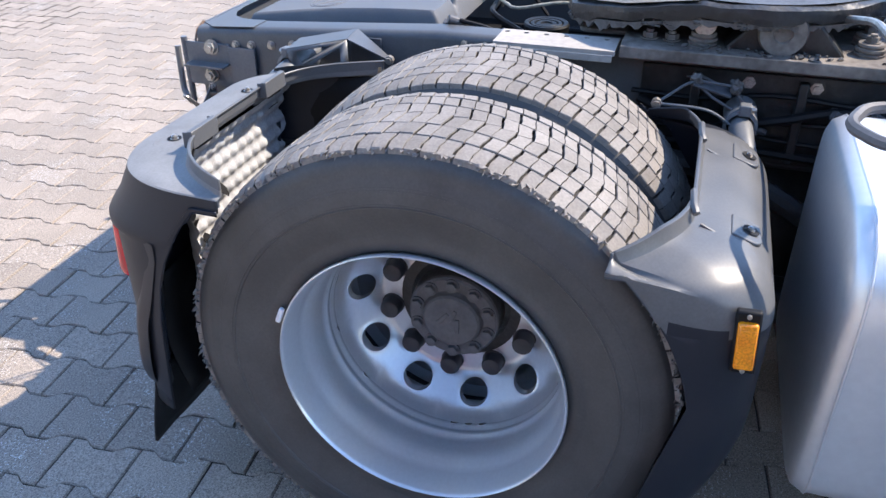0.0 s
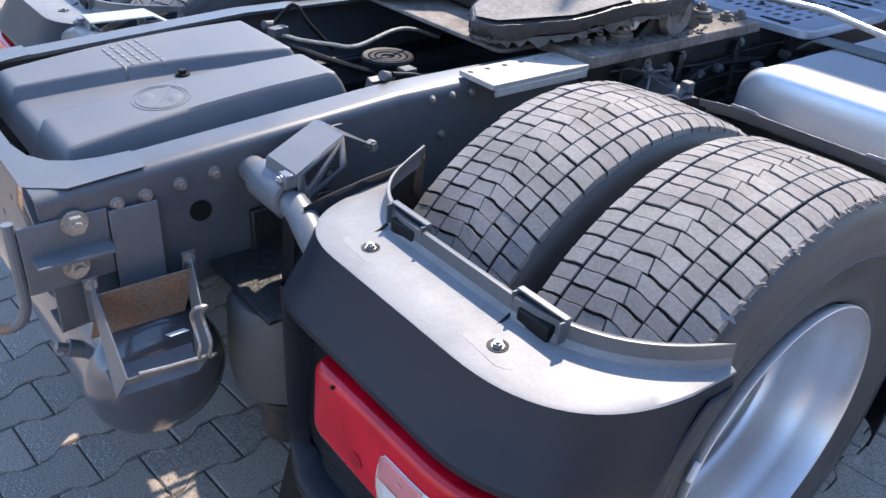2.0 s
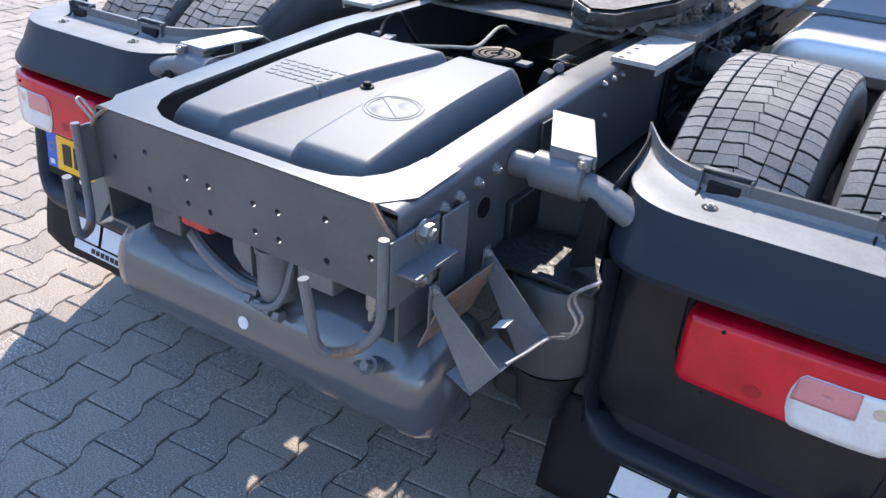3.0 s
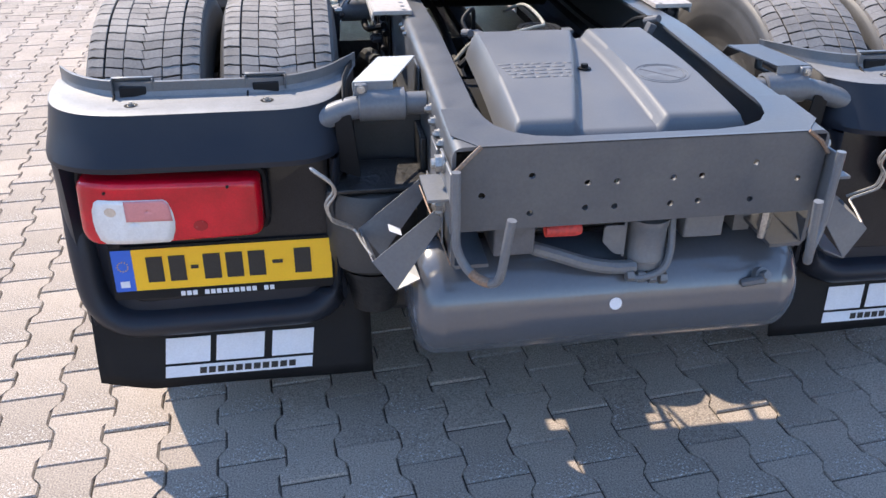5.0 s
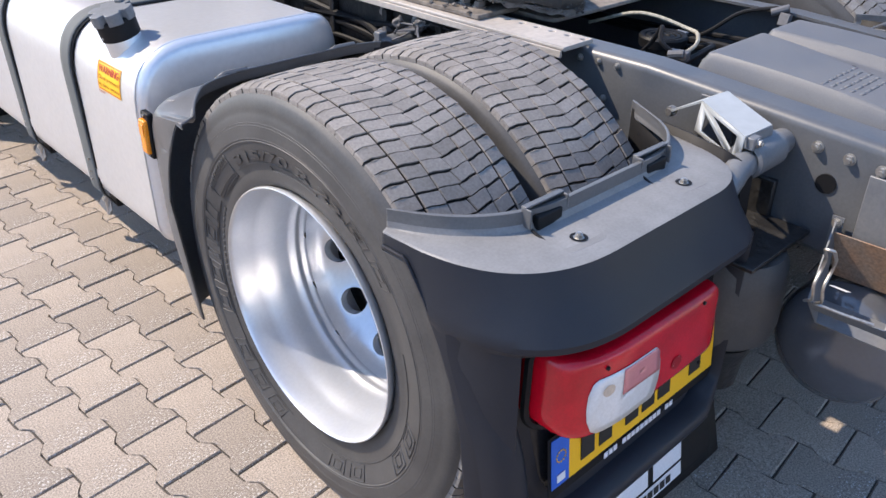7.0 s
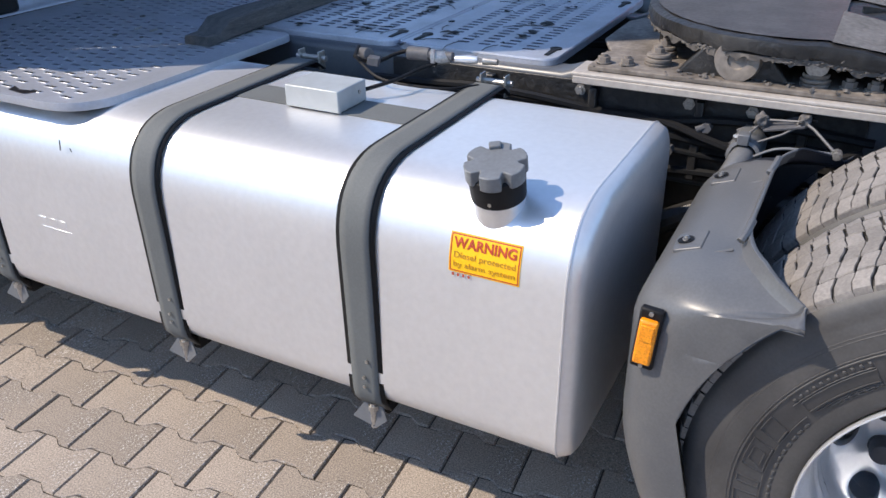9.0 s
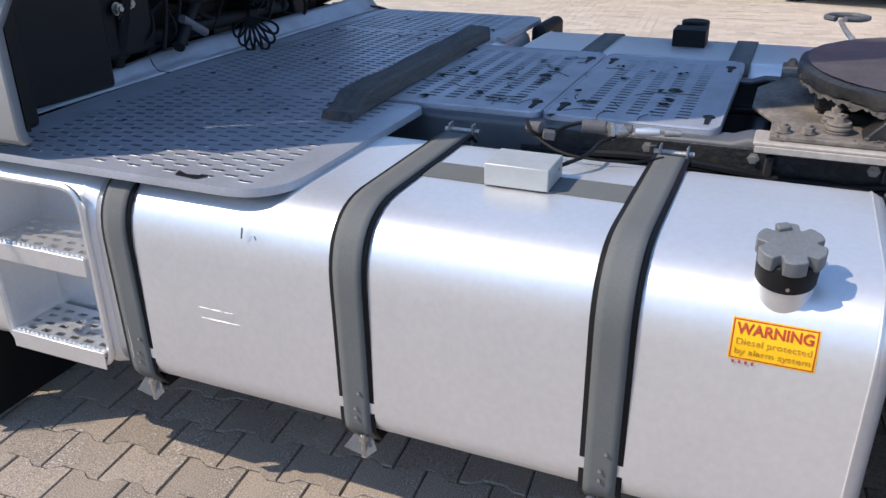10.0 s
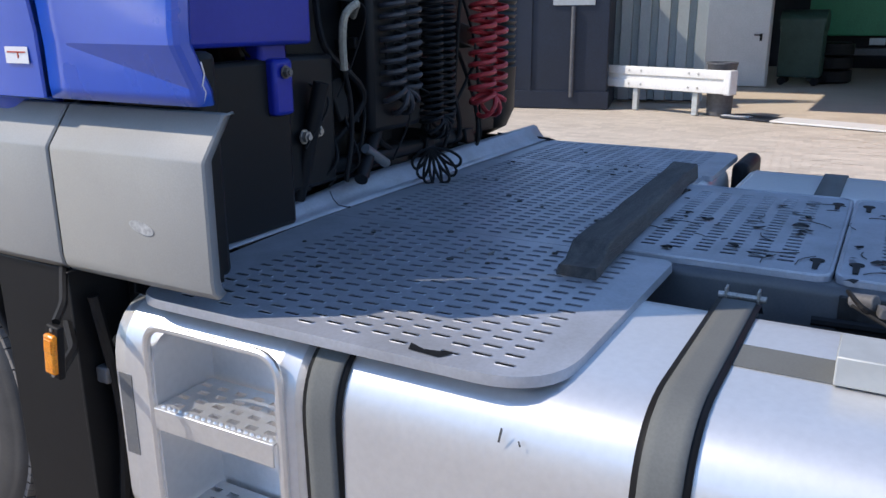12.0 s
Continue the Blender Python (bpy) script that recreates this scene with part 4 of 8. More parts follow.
def chock_holder(s):
    """An open sheet-steel box for a wheel chock, tipped outwards, with a sprung wire clip."""
    t = thing("wheel_chock_holder", "empty grey sheet steel chock holder with wire clip", "bracket", "chock holders")
    # corners of the mouth, from the rail outwards
    A, B = Vector((0.430, -0.914, 0.737)), Vector((0.436, -0.742, 0.737))
    C, D = Vector((0.586, -0.780, 0.646)), Vector((0.566, -0.919, 0.638))
    down = Vector((-0.045, -0.01, -0.066))
    k = lambda v: (s * v.x, v.y, v.z)
    def sheet(name, pts, m="grey_steel"):
        part(name, raw([k(p) for p in pts], [tuple(range(len(pts)))]), m, t, solid=0.003)
    sheet("side_panel", [A + down * 0.3, D + down * 1.05, D, A + Vector((0, 0, 0.012))])
    sheet("side_panel", [B + down * 0.3, C + down * 1.05, C, B + Vector((0, 0, 0.012))])
    sheet("end_panel", [A + Vector((0.01, 0.001, -0.005)), B + Vector((0.01, -0.001, -0.005)), B + down * 1.3 + Vector((0.03, 0, -0.03)), A + down * 1.3 + Vector((0.03, 0, -0.03))], "rust")
    sheet("lip", [D, C, C + down * 0.35, D + down * 0.35])
    bottom = [A + down * 1.3 + Vector((0.03, 0, -0.03)), B + down * 1.3 + Vector((0.03, 0, -0.03)), C + down * 1.05, D + down * 1.05]
    sheet("floor", [bottom[0] * 0.45 + bottom[3] * 0.55, bottom[1] * 0.45 + bottom[2] * 0.55, bottom[2], bottom[3]])
    tag_c = (A + B) / 2 + Vector((0.075, 0.02, -0.085))
    part("sticker", moved(box(0.03, 0.034, 0.001), Matrix.Translation(k(tag_c)) @ pose(0, 0, 0, 0, -s * 25, 0)), "print_white", t, "small pale sticker")
    for p in (A, B):
        q = k(p + Vector((-0.012, 0, -0.01)))
        part("ear", span(min(q[0], q[0] + s * 0.003), max(q[0], q[0] + s * 0.003), q[1] - 0.012, q[1] + 0.012, q[2] - 0.055, q[2] + 0.03), "grey_steel", t)
        bolt(t, q[0] + s * 0.003, q[1], q[2] + 0.016, "x" if s > 0 else "-x", 0.6)
    wire = [D + Vector((0, 0.02, 0.003)), (C + D) / 2 + Vector((0.006, 0, 0.004)), C + Vector((0.01, -0.015, 0.006)), Vector((0.645, -0.825, 0.69)), Vector((0.655, -0.822, 0.725)), Vector((0.632, -0.822, 0.752)), Vector((0.636, -0.826, 0.775)), Vector((0.679, -0.832, 0.815))]
    wire += [p + Vector((0.004, 0.016, 0)) for p in reversed(wire[2:])]
    part("wire_clip", tube([k(p) for p in bent(wire, 0.012, 4)], 0.0032, 6), "steel", t, "bent wire spring clip")
    return t


for s in (-1, 1):
    chock_holder(s)


def air_tank():
    t = thing("air_reservoir", "dark grey cylindrical air reservoir under the rear crossmember", "air tank")
    r, L, y, z = 0.138, 0.43, -0.812, 0.478
    prof = [(-L - 0.035, 0.0005), (-L - 0.033, r * 0.35), (-L - 0.024, r * 0.65), (-L - 0.008, r * 0.88), (-L + 0.012, r * 0.975), (-L + 0.035, r), (-L + 0.040, r * 1.006), (-L + 0.045, r)]
    prof = prof + [(-a, b) for a, b in reversed(prof)]
    part("shell", lathe(prof, 56, m=pose(XC - 0.01, y, z)), "tank_dark", t)
    part("label_dot", cyl(0.0145, 0.001, pose(-0.028, y - r * 0.985 - 0.0005, z + 0.026, 80, 0, 0), 24), "print_white", t, "round pale sticker")
    part("valve", join(cyl(0.017, 0.034, pose(0.312, -0.938, 0.546, 61, 0, 0), 14), cyl(0.010, 0.03, pose(0.312, -0.958, 0.557, 61, 0, 0), 6), cyl(0.010, 0.05, pose(0.292, -0.954, 0.540, 30, 60, 0), 8)), "grey_steel", t, "small drain valve")
    for x in (-0.28, 0.30):
        part("band", span(x - 0.02, x + 0.02, y - 0.03, y + 0.03, z + r - 0.004, 0.70), "grey_steel", t)
    v = thing("air_valve", "grey relay valve with hoses under the crossmember", "valve")
    part("body", lathe([(0.575, 0.0005), (0.575, 0.030), (0.582, 0.040), (0.600, 0.042), (0.603, 0.045), (0.612, 0.045), (0.615, 0.043), (0.680, 0.043), (0.685, 0.046), (0.700, 0.046), (0.703, 0.0005)], 28, "z", pose(0.040, -0.905, 0.0)), "grey_steel", v)
    part("shield", prism(rounded([(-0.066, 0.690), (-0.016, 0.690), (-0.020, 0.614), (-0.040, 0.622), (-0.066, 0.650)], 0.010, 3), -0.925, -0.920, "xz"), "grey_steel", v, "grey sheet shield", bevel=0.001)
    part("shield_flange", span(-0.020, -0.015, -0.925, -0.880, 0.612, 0.722), "grey_steel", v)
    part("strap", tube(spline([(0.100, -0.900, 0.722), (0.092, -0.915, 0.684), (0.088, -0.935, 0.625), (0.068, -0.950, 0.585), (0.020, -0.952, 0.570), (-0.008, -0.945, 0.574)], 5), 0.0085, 8), "grey_steel", v, "bent steel strap round the valve")
    part("pipe", tube(spline([(-0.215, -0.900, 0.634), (-0.160, -0.920, 0.622), (-0.100, -0.930, 0.603), (-0.040, -0.935, 0.592), (0.010, -0.930, 0.588)], 6), 0.016, 10), "grey_steel", v, "thick grey pipe")
    part("fitting", join(*[cyl(0.014, 0.016, pose(-0.004 + 0.026 * i, -0.945, 0.574 - 0.004 * i, 0, 90, 0), 6) for i in range(4)]), "grey_steel", v)
    part("mount", span(0.115, 0.205, -0.930, -0.860, 0.650, 0.722), "grey_steel", v, bevel=0.004)
    part("plug", lathe([(-0.05, 0.0005), (-0.048, 0.016), (0.02, 0.017), (0.03, 0.014), (0.032, 0.0005)], 16, m=pose(-0.150, -0.925, 0.690)), "red_plastic", v, "red plastic plug")
    part("block", span(-0.31, -0.22, -0.93, -0.86, 0.635, 0.722), "hub", v, bevel=0.004)
    part("nipple", join(cyl(0.013, 0.05, pose(0.30, -0.93, 0.69), 6), cyl(0.009, 0.03, pose(0.30, -0.93, 0.655), 10)), "steel", v)
    return t


air_tank()


def cover_height(u, v):
    """Height of the plastic cover over its footprint: u across (-1..1), v from the back (0) to the front (1)."""
    ridge = lambda a, lo, hi: min(1, max(0, (a - lo) / (hi - lo)))
    u_left, u_right = -0.47 + 0.64 * v, 0.30 + 0.02 * v
    pad_l = ridge(u_left - u, -0.035, 0.02)
    pad_r = ridge(u - u_right, -0.07, 0.0)
    base = -0.018 + 0.026 * max(pad_l, pad_r)
    edge = ridge(1 - abs(u), 0.0, 0.10)
    back = ridge(v, 0.0, 0.05)
    front = ridge(1 - v, 0.0, 0.05)
    lift = min(edge, back, front)
    return (base + 0.012) * lift - 0.055 * (1 - lift) ** 1.6


cover = thing("frame_cover", "grey moulded plastic cover between the rear frame rails", "cover")
rows = []
NU, NV = 96, 64
for j in range(NV + 1):
    v = j / NV
    row = []
    for i in range(NU + 1):
        u = -1 + 2 * i / NU
        half = 0.268 - 0.02 * v
        y = -0.893 + 0.625 * v
        z = 0.888 + 0.052 * v + cover_height(u, v) + 0.012 * math.sin(v * math.pi)
        row.append((XC + u * half, y, z))
    rows.append(row)
part("shell", grid(rows), "cover", cover, angle=50)


def on_cover(x, y, lift=0.001):
    v = (y + 0.893) / 0.625
    u = (x - XC) / (0.268 - 0.02 * v)
    return 0.888 + 0.052 * v + cover_height(u, v) + 0.012 * math.sin(v * math.pi) + lift


EX, EY = 0.135, -0.655


def on_emblem(r, a, lift):
    x, y = EX + r * math.cos(a), EY + r * 0.86 * math.sin(a)
    return (x, y, on_cover(x, y, lift))


for r0, r1 in ((0.0655, 0.0615), (0.0560, 0.0535)):
    ring_rows = [[on_emblem(r, 2 * math.pi * k / 48, lift) for k in range(48)] for r, lift in ((r0 + 0.0007, 0.0), (r0, 0.0012), (r1, 0.0012), (r1 - 0.0007, 0.0))]
    part("emblem_ring", grid(ring_rows, close_v=True), "cover", cover, "raised moulded ring")
d = Vector((math.cos(radians(-38)), math.sin(radians(-38)), 0))
n = Vector((-d.y, d.x, 0))
rws = []
for k in range(11):
    q = Vector((EX, EY, 0)) + d * (-0.049 + 0.098 * k / 10)
    rws.append([((q + n * e).x, (q + n * e).y, on_cover((q + n * e).x, (q + n * e).y, h)) for e, h in ((-0.008, 0.0), (-0.007, 0.0014), (0.007, 0.0014), (0.008, 0.0))])
part("emblem_bar", grid(rws), "cover", cover)
for side in (0.0, math.pi):
    lobe = [[on_emblem(r, side + radians(52) + radians(-38 + 76 * k / 10), 0.0002 + 0.0022 * math.sin(math.pi * (r - 0.014) / 0.034) * math.sin(math.pi * k / 10)) for k in range(11)] for r in (0.014, 0.022, 0.031, 0.040, 0.048)]
    part("emblem_lobe", grid(lobe), "cover", cover)
rng = random.Random(6)
for k in range(5):
    x = -0.235 + 0.004 * k
    while x < -0.075:
        w = rng.uniform(0.010, 0.034)
        y = -0.575 - 0.020 * k
        rws = [[(q, yy, on_cover(q, yy, 0.0003)) for yy in (y, y + 0.008)] for q in np.linspace(x, x + w, 4)]
        part("raised_bar", grid(rws), "cover", cover, solid=0.0006)
        x += w + rng.uniform(0.003, 0.009)
part("screw", join(cyl(0.016, 0.003, pose(-0.016, -0.547, on_cover(-0.016, -0.547, 0.002)), 20), cyl(0.009, 0.009, pose(-0.016, -0.547, on_cover(-0.016, -0.547, 0.008)), 6)), "black", cover, "black retaining screw")

# unseen sheets added to block sun, with a gap that shapes the flecks
shield = thing("sun_block_sheets", "unseen black sheets added to block sun below the cover", "shield")
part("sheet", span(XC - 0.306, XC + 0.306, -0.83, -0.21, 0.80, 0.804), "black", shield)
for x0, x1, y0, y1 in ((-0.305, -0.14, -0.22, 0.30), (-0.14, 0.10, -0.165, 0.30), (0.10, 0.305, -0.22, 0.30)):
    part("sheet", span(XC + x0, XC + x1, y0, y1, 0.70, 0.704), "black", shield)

cap_t = thing("round_cap", "round black ribbed cap on a mounting bracket", "cap")
part("cap", lathe([(0.0, 0.066), (0.024, 0.068), (0.030, 0.064), (0.028, 0.052), (0.023, 0.050), (0.028, 0.046), (0.028, 0.036), (0.023, 0.034), (0.027, 0.030), (0.027, 0.018), (0.023, 0.016), (0.023, 0.0005)], 40, "z", pose(0.012, -0.015, 0.868)), "cab_dark", cap_t)
part("neck", cyl(0.05, 0.2, pose(0.012, -0.015, 0.77), 24), "grease", cap_t)
part("tab", box(0.06, 0.035, 0.008, pose(0.085, -0.015, 0.885)), "grey_steel", cap_t)

# cables behind the cover
harness = thing("cable_harness", "black and cream cables looped between the rails", "cable")
rng = random.Random(3)
part("cable", tube([(-0.28, -0.22, 0.86), (-0.22, -0.20, 0.91), (-0.12, -0.19, 0.925), (-0.04, -0.15, 0.93), (0.0, -0.10, 0.93), (-0.02, 0.05, 0.95), (-0.05, 0.2, 0.90)], 0.0052, 7, 6), "sleeve", harness, "cream cable sleeve")
part("cable", tube([(-0.27, -0.24, 0.85), (-0.20, -0.21, 0.895), (-0.10, -0.2, 0.905), (0.0, -0.17, 0.90), (0.06, 0.0, 0.84)], 0.009, 7, 6), "black", harness)
part("cable", tube([(-0.24, -0.21, 0.93), (-0.25, -0.17, 0.96), (-0.22, -0.15, 0.985), (-0.21, -0.12, 0.94), (-0.20, -0.05, 0.86)], 0.006, 7, 6), "black", harness)
part("connector", join(box(0.03, 0.05, 0.022, pose(-0.215, -0.205, 0.925, 0, 0, 15)), cyl(0.011, 0.04, pose(-0.245, -0.215, 0.935, 80, 0, 20), 10)), "hub", harness, bevel=0.002)
part("clamp", join(box(0.02, 0.03, 0.035, pose(0.27, -0.235, 0.935, 0, 20, 0)), cyl(0.012, 0.05, pose(0.285, -0.21, 0.955, 70, 0, 30), 8)), "hub", harness, bevel=0.002)
part("cable", tube([(0.29, -0.2, 0.96), (0.27, -0.1, 0.93), (0.24, 0.0, 0.85), (0.22, 0.2, 0.75)], 0.006, 7, 6), "black", harness)


def guard_support(s, f):
    """Arm that carries a mudguard: a sheet bracket on the rail, a clamp and a round tube. f: -1 rear, 1 front."""
    t = thing("mudguard_support", "pale sheet steel bracket, grey clamp and tube carrying a mudguard" if s < 0 else "grey sheet steel bracket, clamp and tube carrying a mudguard", "bracket", "mudguard supports")
    if f < 0:
        y0, yt, z0 = -0.435, -0.588, 0.932
    else:
        y0, yt, z0 = 0.375, 0.540, 0.905
    o = 0.397
    mk = lambda x, y, z: (XC + s * x, y, z)
    a0, a1 = abs(yt), abs(yt) - 0.135
    lowz = z0 - 0.075
    top = [mk(o + 0.010, f * a1, z0 + 0.010), mk(0.496, f * (a1 - 0.006), z0 + 0.008), mk(0.566, f * (a0 - 0.002), z0 - 0.010), mk(0.474, f * (a0 + 0.004), z0 - 0.008)]
    if f < 0:
        # left sheets pale, right ones dark: sun and shade put into the materials
        part("sheet", raw(top, [(0, 1, 2, 3)]), "galv" if s < 0 else "frame", t, "grey folded sheet", solid=0.004)
        part("end_flange", raw([top[2], top[3], (top[3][0], top[3][1] + f * 0.004, lowz + 0.045), (top[2][0], top[2][1] + f * 0.004, lowz + 0.045)], [(0, 1, 2, 3)]), "grey_steel", t, solid=0.004)
        nose = [top[0], top[1], mk(0.456, -0.352, z0 - 0.050), mk(0.436, -0.352, z0 - 0.050)]
        part("nose", raw(nose, [(0, 1, 2, 3)]), "galv" if s < 0 else "frame", t, "folded nose running down to its bolt", solid=0.004)
        quad = [Vector(p) for p in (top[2], top[1], mk(0.500, f * (a1 - 0.01), lowz + 0.020), mk(0.562, f * (a0 - 0.01), lowz + 0.002))]
        vs, fs = [], []
        for tri in ((0, 1, 3), (1, 2, 3)):
            c = sum((quad[k] for k in tri), Vector()) / 3
            b0 = len(vs)
            vs += [tuple(quad[k]) for k in tri] + [tuple(quad[k].lerp(c, 0.42)) for k in tri]
            fs += [(b0 + k, b0 + (k + 1) % 3, b0 + 3 + (k + 1) % 3, b0 + 3 + k) for k in range(3)]
        part("cheek", raw(vs, fs), "galv" if s < 0 else "grey_steel", t, "cheek with two triangular cut-outs", solid=0.003)
    else:
        for q in ([mk(0.500, yt, lowz + 0.05), mk(0.500, yt - 0.03, z0 + 0.012), mk(0.505, 0.43, z0 + 0.020), mk(0.530, 0.405, z0 + 0.014), mk(0.566, 0.350, z0 - 0.022)], [mk(0.530, yt, lowz + 0.03), mk(0.520, 0.47, z0 - 0.012), mk(0.508, 0.43, z0 + 0.016)], [mk(0.46, yt, lowz + 0.05), mk(0.44, 0.44, z0 + 0.010), mk(o, 0.40, z0 - 0.01)]):
            part("bar", tube(q, 0.0034, 6), "hub", t, "thin dark steel bar")
        part("arm", raw([mk(0.478, yt - 0.030, z0 - 0.004), mk(0.516, yt - 0.030, z0 - 0.010), mk(0.520, 0.425, z0 + 0.012), mk(0.494, 0.425, z0 + 0.016)], [(0, 1, 2, 3)]), "hub", t, "flat dusty arm", solid=0.004)
        for q, seed in ((mk(0.497, yt - 0.02, z0 + 0.010), 1), (mk(0.503, 0.43, z0 + 0.022), 2)):
            lug = bmesh.new()
            bmesh.ops.create_icosphere(lug, subdivisions=3, radius=0.015, matrix=Matrix.Translation(q))
            for v in lug.verts:
                d = v.co - Vector(q)
                v.co = Vector(q) + d * (1 + 0.75 * noise.noise(d * 95 + Vector((seed * 7, 0, 0))))
            part("lug", lug, "crust", t, "bolt caked in dried dirt", flat=True)
    tip = mk(0.446, -0.350, z0 - 0.052) if f < 0 else mk(0.566, 0.350, z0 - 0.022)
    if f > 0:
        part("stay", tube(spline([mk(0.556, f * (a0 - 0.02), lowz + 0.015), mk(0.562, f * 0.46, z0 - 0.028), tip], 6), 0.0035, 7), "grey_steel", t)
    part("tip_bolt", join(cyl(0.012, 0.014, pose(*tip, 0, 90, 0), 8), cyl(0.008, 0.024, pose(*tip, 0, 90, 0), 8)), "steel", t)
    part("foot", span(min(mk(o, 0, 0)[0], mk(o + 0.006, 0, 0)[0]), max(mk(o, 0, 0)[0], mk(o + 0.006, 0, 0)[0]), y0 - 0.045, y0 + 0.045, lowz - 0.03, z0 - 0.012), "frame", t, bevel=0.002)
    zc = z0 - 0.063
    part("clamp", lathe([(-0.055, 0.030), (-0.052, 0.038), (0.052, 0.038), (0.055, 0.030)], 24, m=pose(XC + s * 0.50, yt, zc, 0, 0, 0)), "grey_steel", t)
    part("clamp_lug", box(0.028, 0.026, 0.026, pose(XC + s * 0.548, yt + f * 0.004, zc + 0.040)), "grey_steel", t, bevel=0.003)
    bolt(t, XC + s * 0.548, yt + f * 0.017, zc + 0.042, "y" if f > 0 else "-y", 0.55)
    pts = bent([mk(o, yt, zc), mk(0.565, yt, zc), mk(0.705, yt + f * 0.024, zc - 0.048)], 0.06, 5)
    a, b = pts[-2], pts[-1]
    pts = pts[:-1] + [a.lerp(b, q) for q in (0.25, 0.45, 0.62, 0.76, 0.88, 1.0)]
    bm = tube(pts, 0.027, 16)
    bm.verts.ensure_lookup_table()
    n = len(pts)
    for ring, k in ((n - 5, 0.98), (n - 4, 0.92), (n - 3, 0.80), (n - 2, 0.62), (n - 1, 0.40)):
        vs = [bm.verts[ring * 16 + q] for q in range(16)]
        c = sum((v.co for v in vs), Vector()) / 16
        for v in vs:
            v.co = c + (v.co - c) * k
    part("tube", bm, "grey_steel", t, "grey painted round tube with pinched end")
    a, b = sorted((f * (abs(yt) + 0.028), f * (abs(yt) + 0.032)))
    part("stay_plate", prism(rounded([(XC + s * 0.556, zc - 0.17), (XC + s * 0.606, zc - 0.15), (XC + s * 0.612, zc - 0.02), (XC + s * 0.574, zc - 0.01)], 0.006, 2), a, b, "xz"), "black", t, "dark stay plate", bevel=0.001)
    return t


for s in (-1, 1):
    for f in (-1, 1):
        guard_support(s, f)


def air_spring(s):
    t = thing("air_spring", "dusty black rubber air spring beside the frame", "air spring", "rear air springs")
    part("bellows", lathe([(0.46, 0.0005), (0.46, 0.05), (0.468, 0.09), (0.485, 0.108), (0.52, 0.115), (0.60, 0.114), (0.66, 0.110), (0.68, 0.10), (0.69, 0.0005)], 36, "z", pose(XC + s * 0.535, -0.60, 0.0)), "rubber", t)
    part("piston", lathe([(0.34, 0.0005), (0.34, 0.06), (0.40, 0.065), (0.46, 0.085)], 28, "z", pose(XC + s * 0.535, -0.60, 0.0)), "grease", t)
    part("top_plate", span(min(XC + s * 0.40, XC + s * 0.64), max(XC + s * 0.40, XC + s * 0.64), -0.69, -0.51, 0.69, 0.70), "grease", t, bevel=0.002)
    # added dark plate in place of the shadow on this strip of web
    b0, b1 = sorted((XC + s * 0.396, XC + s * 0.412))
    part("bracket", span(b0, b1, -0.60, -0.42, 0.69, 0.785), "grease", t, "dark plate added as shade on the rail web", bevel=0.004)
    return t


for s in (-1, 1):
    air_spring(s)


# ---- things on the rear mudguards ----
def corner_in(x, r=0.22, x_out=1.285):
    """How far the guard's face falls back near its outer corner."""
    u = (abs(x) - (x_out - r)) / r
    if u <= 0:
        return 0.0
    k = 1 - math.sqrt(max(0.0, 1 - min(u, 1.0)))
    return r * k * k


def dense_line(points, step=0.012):
    """A closed outline with no stretch longer than the step."""
    out = []
    for a, b in zip(points, list(points[1:]) + [points[0]]):
        n = max(1, math.ceil(math.dist(a[:2], b[:2]) / step))
        out += [(a[0] + (b[0] - a[0]) * k / n, a[1] + (b[1] - a[1]) * k / n) for k in range(n)]
    return out


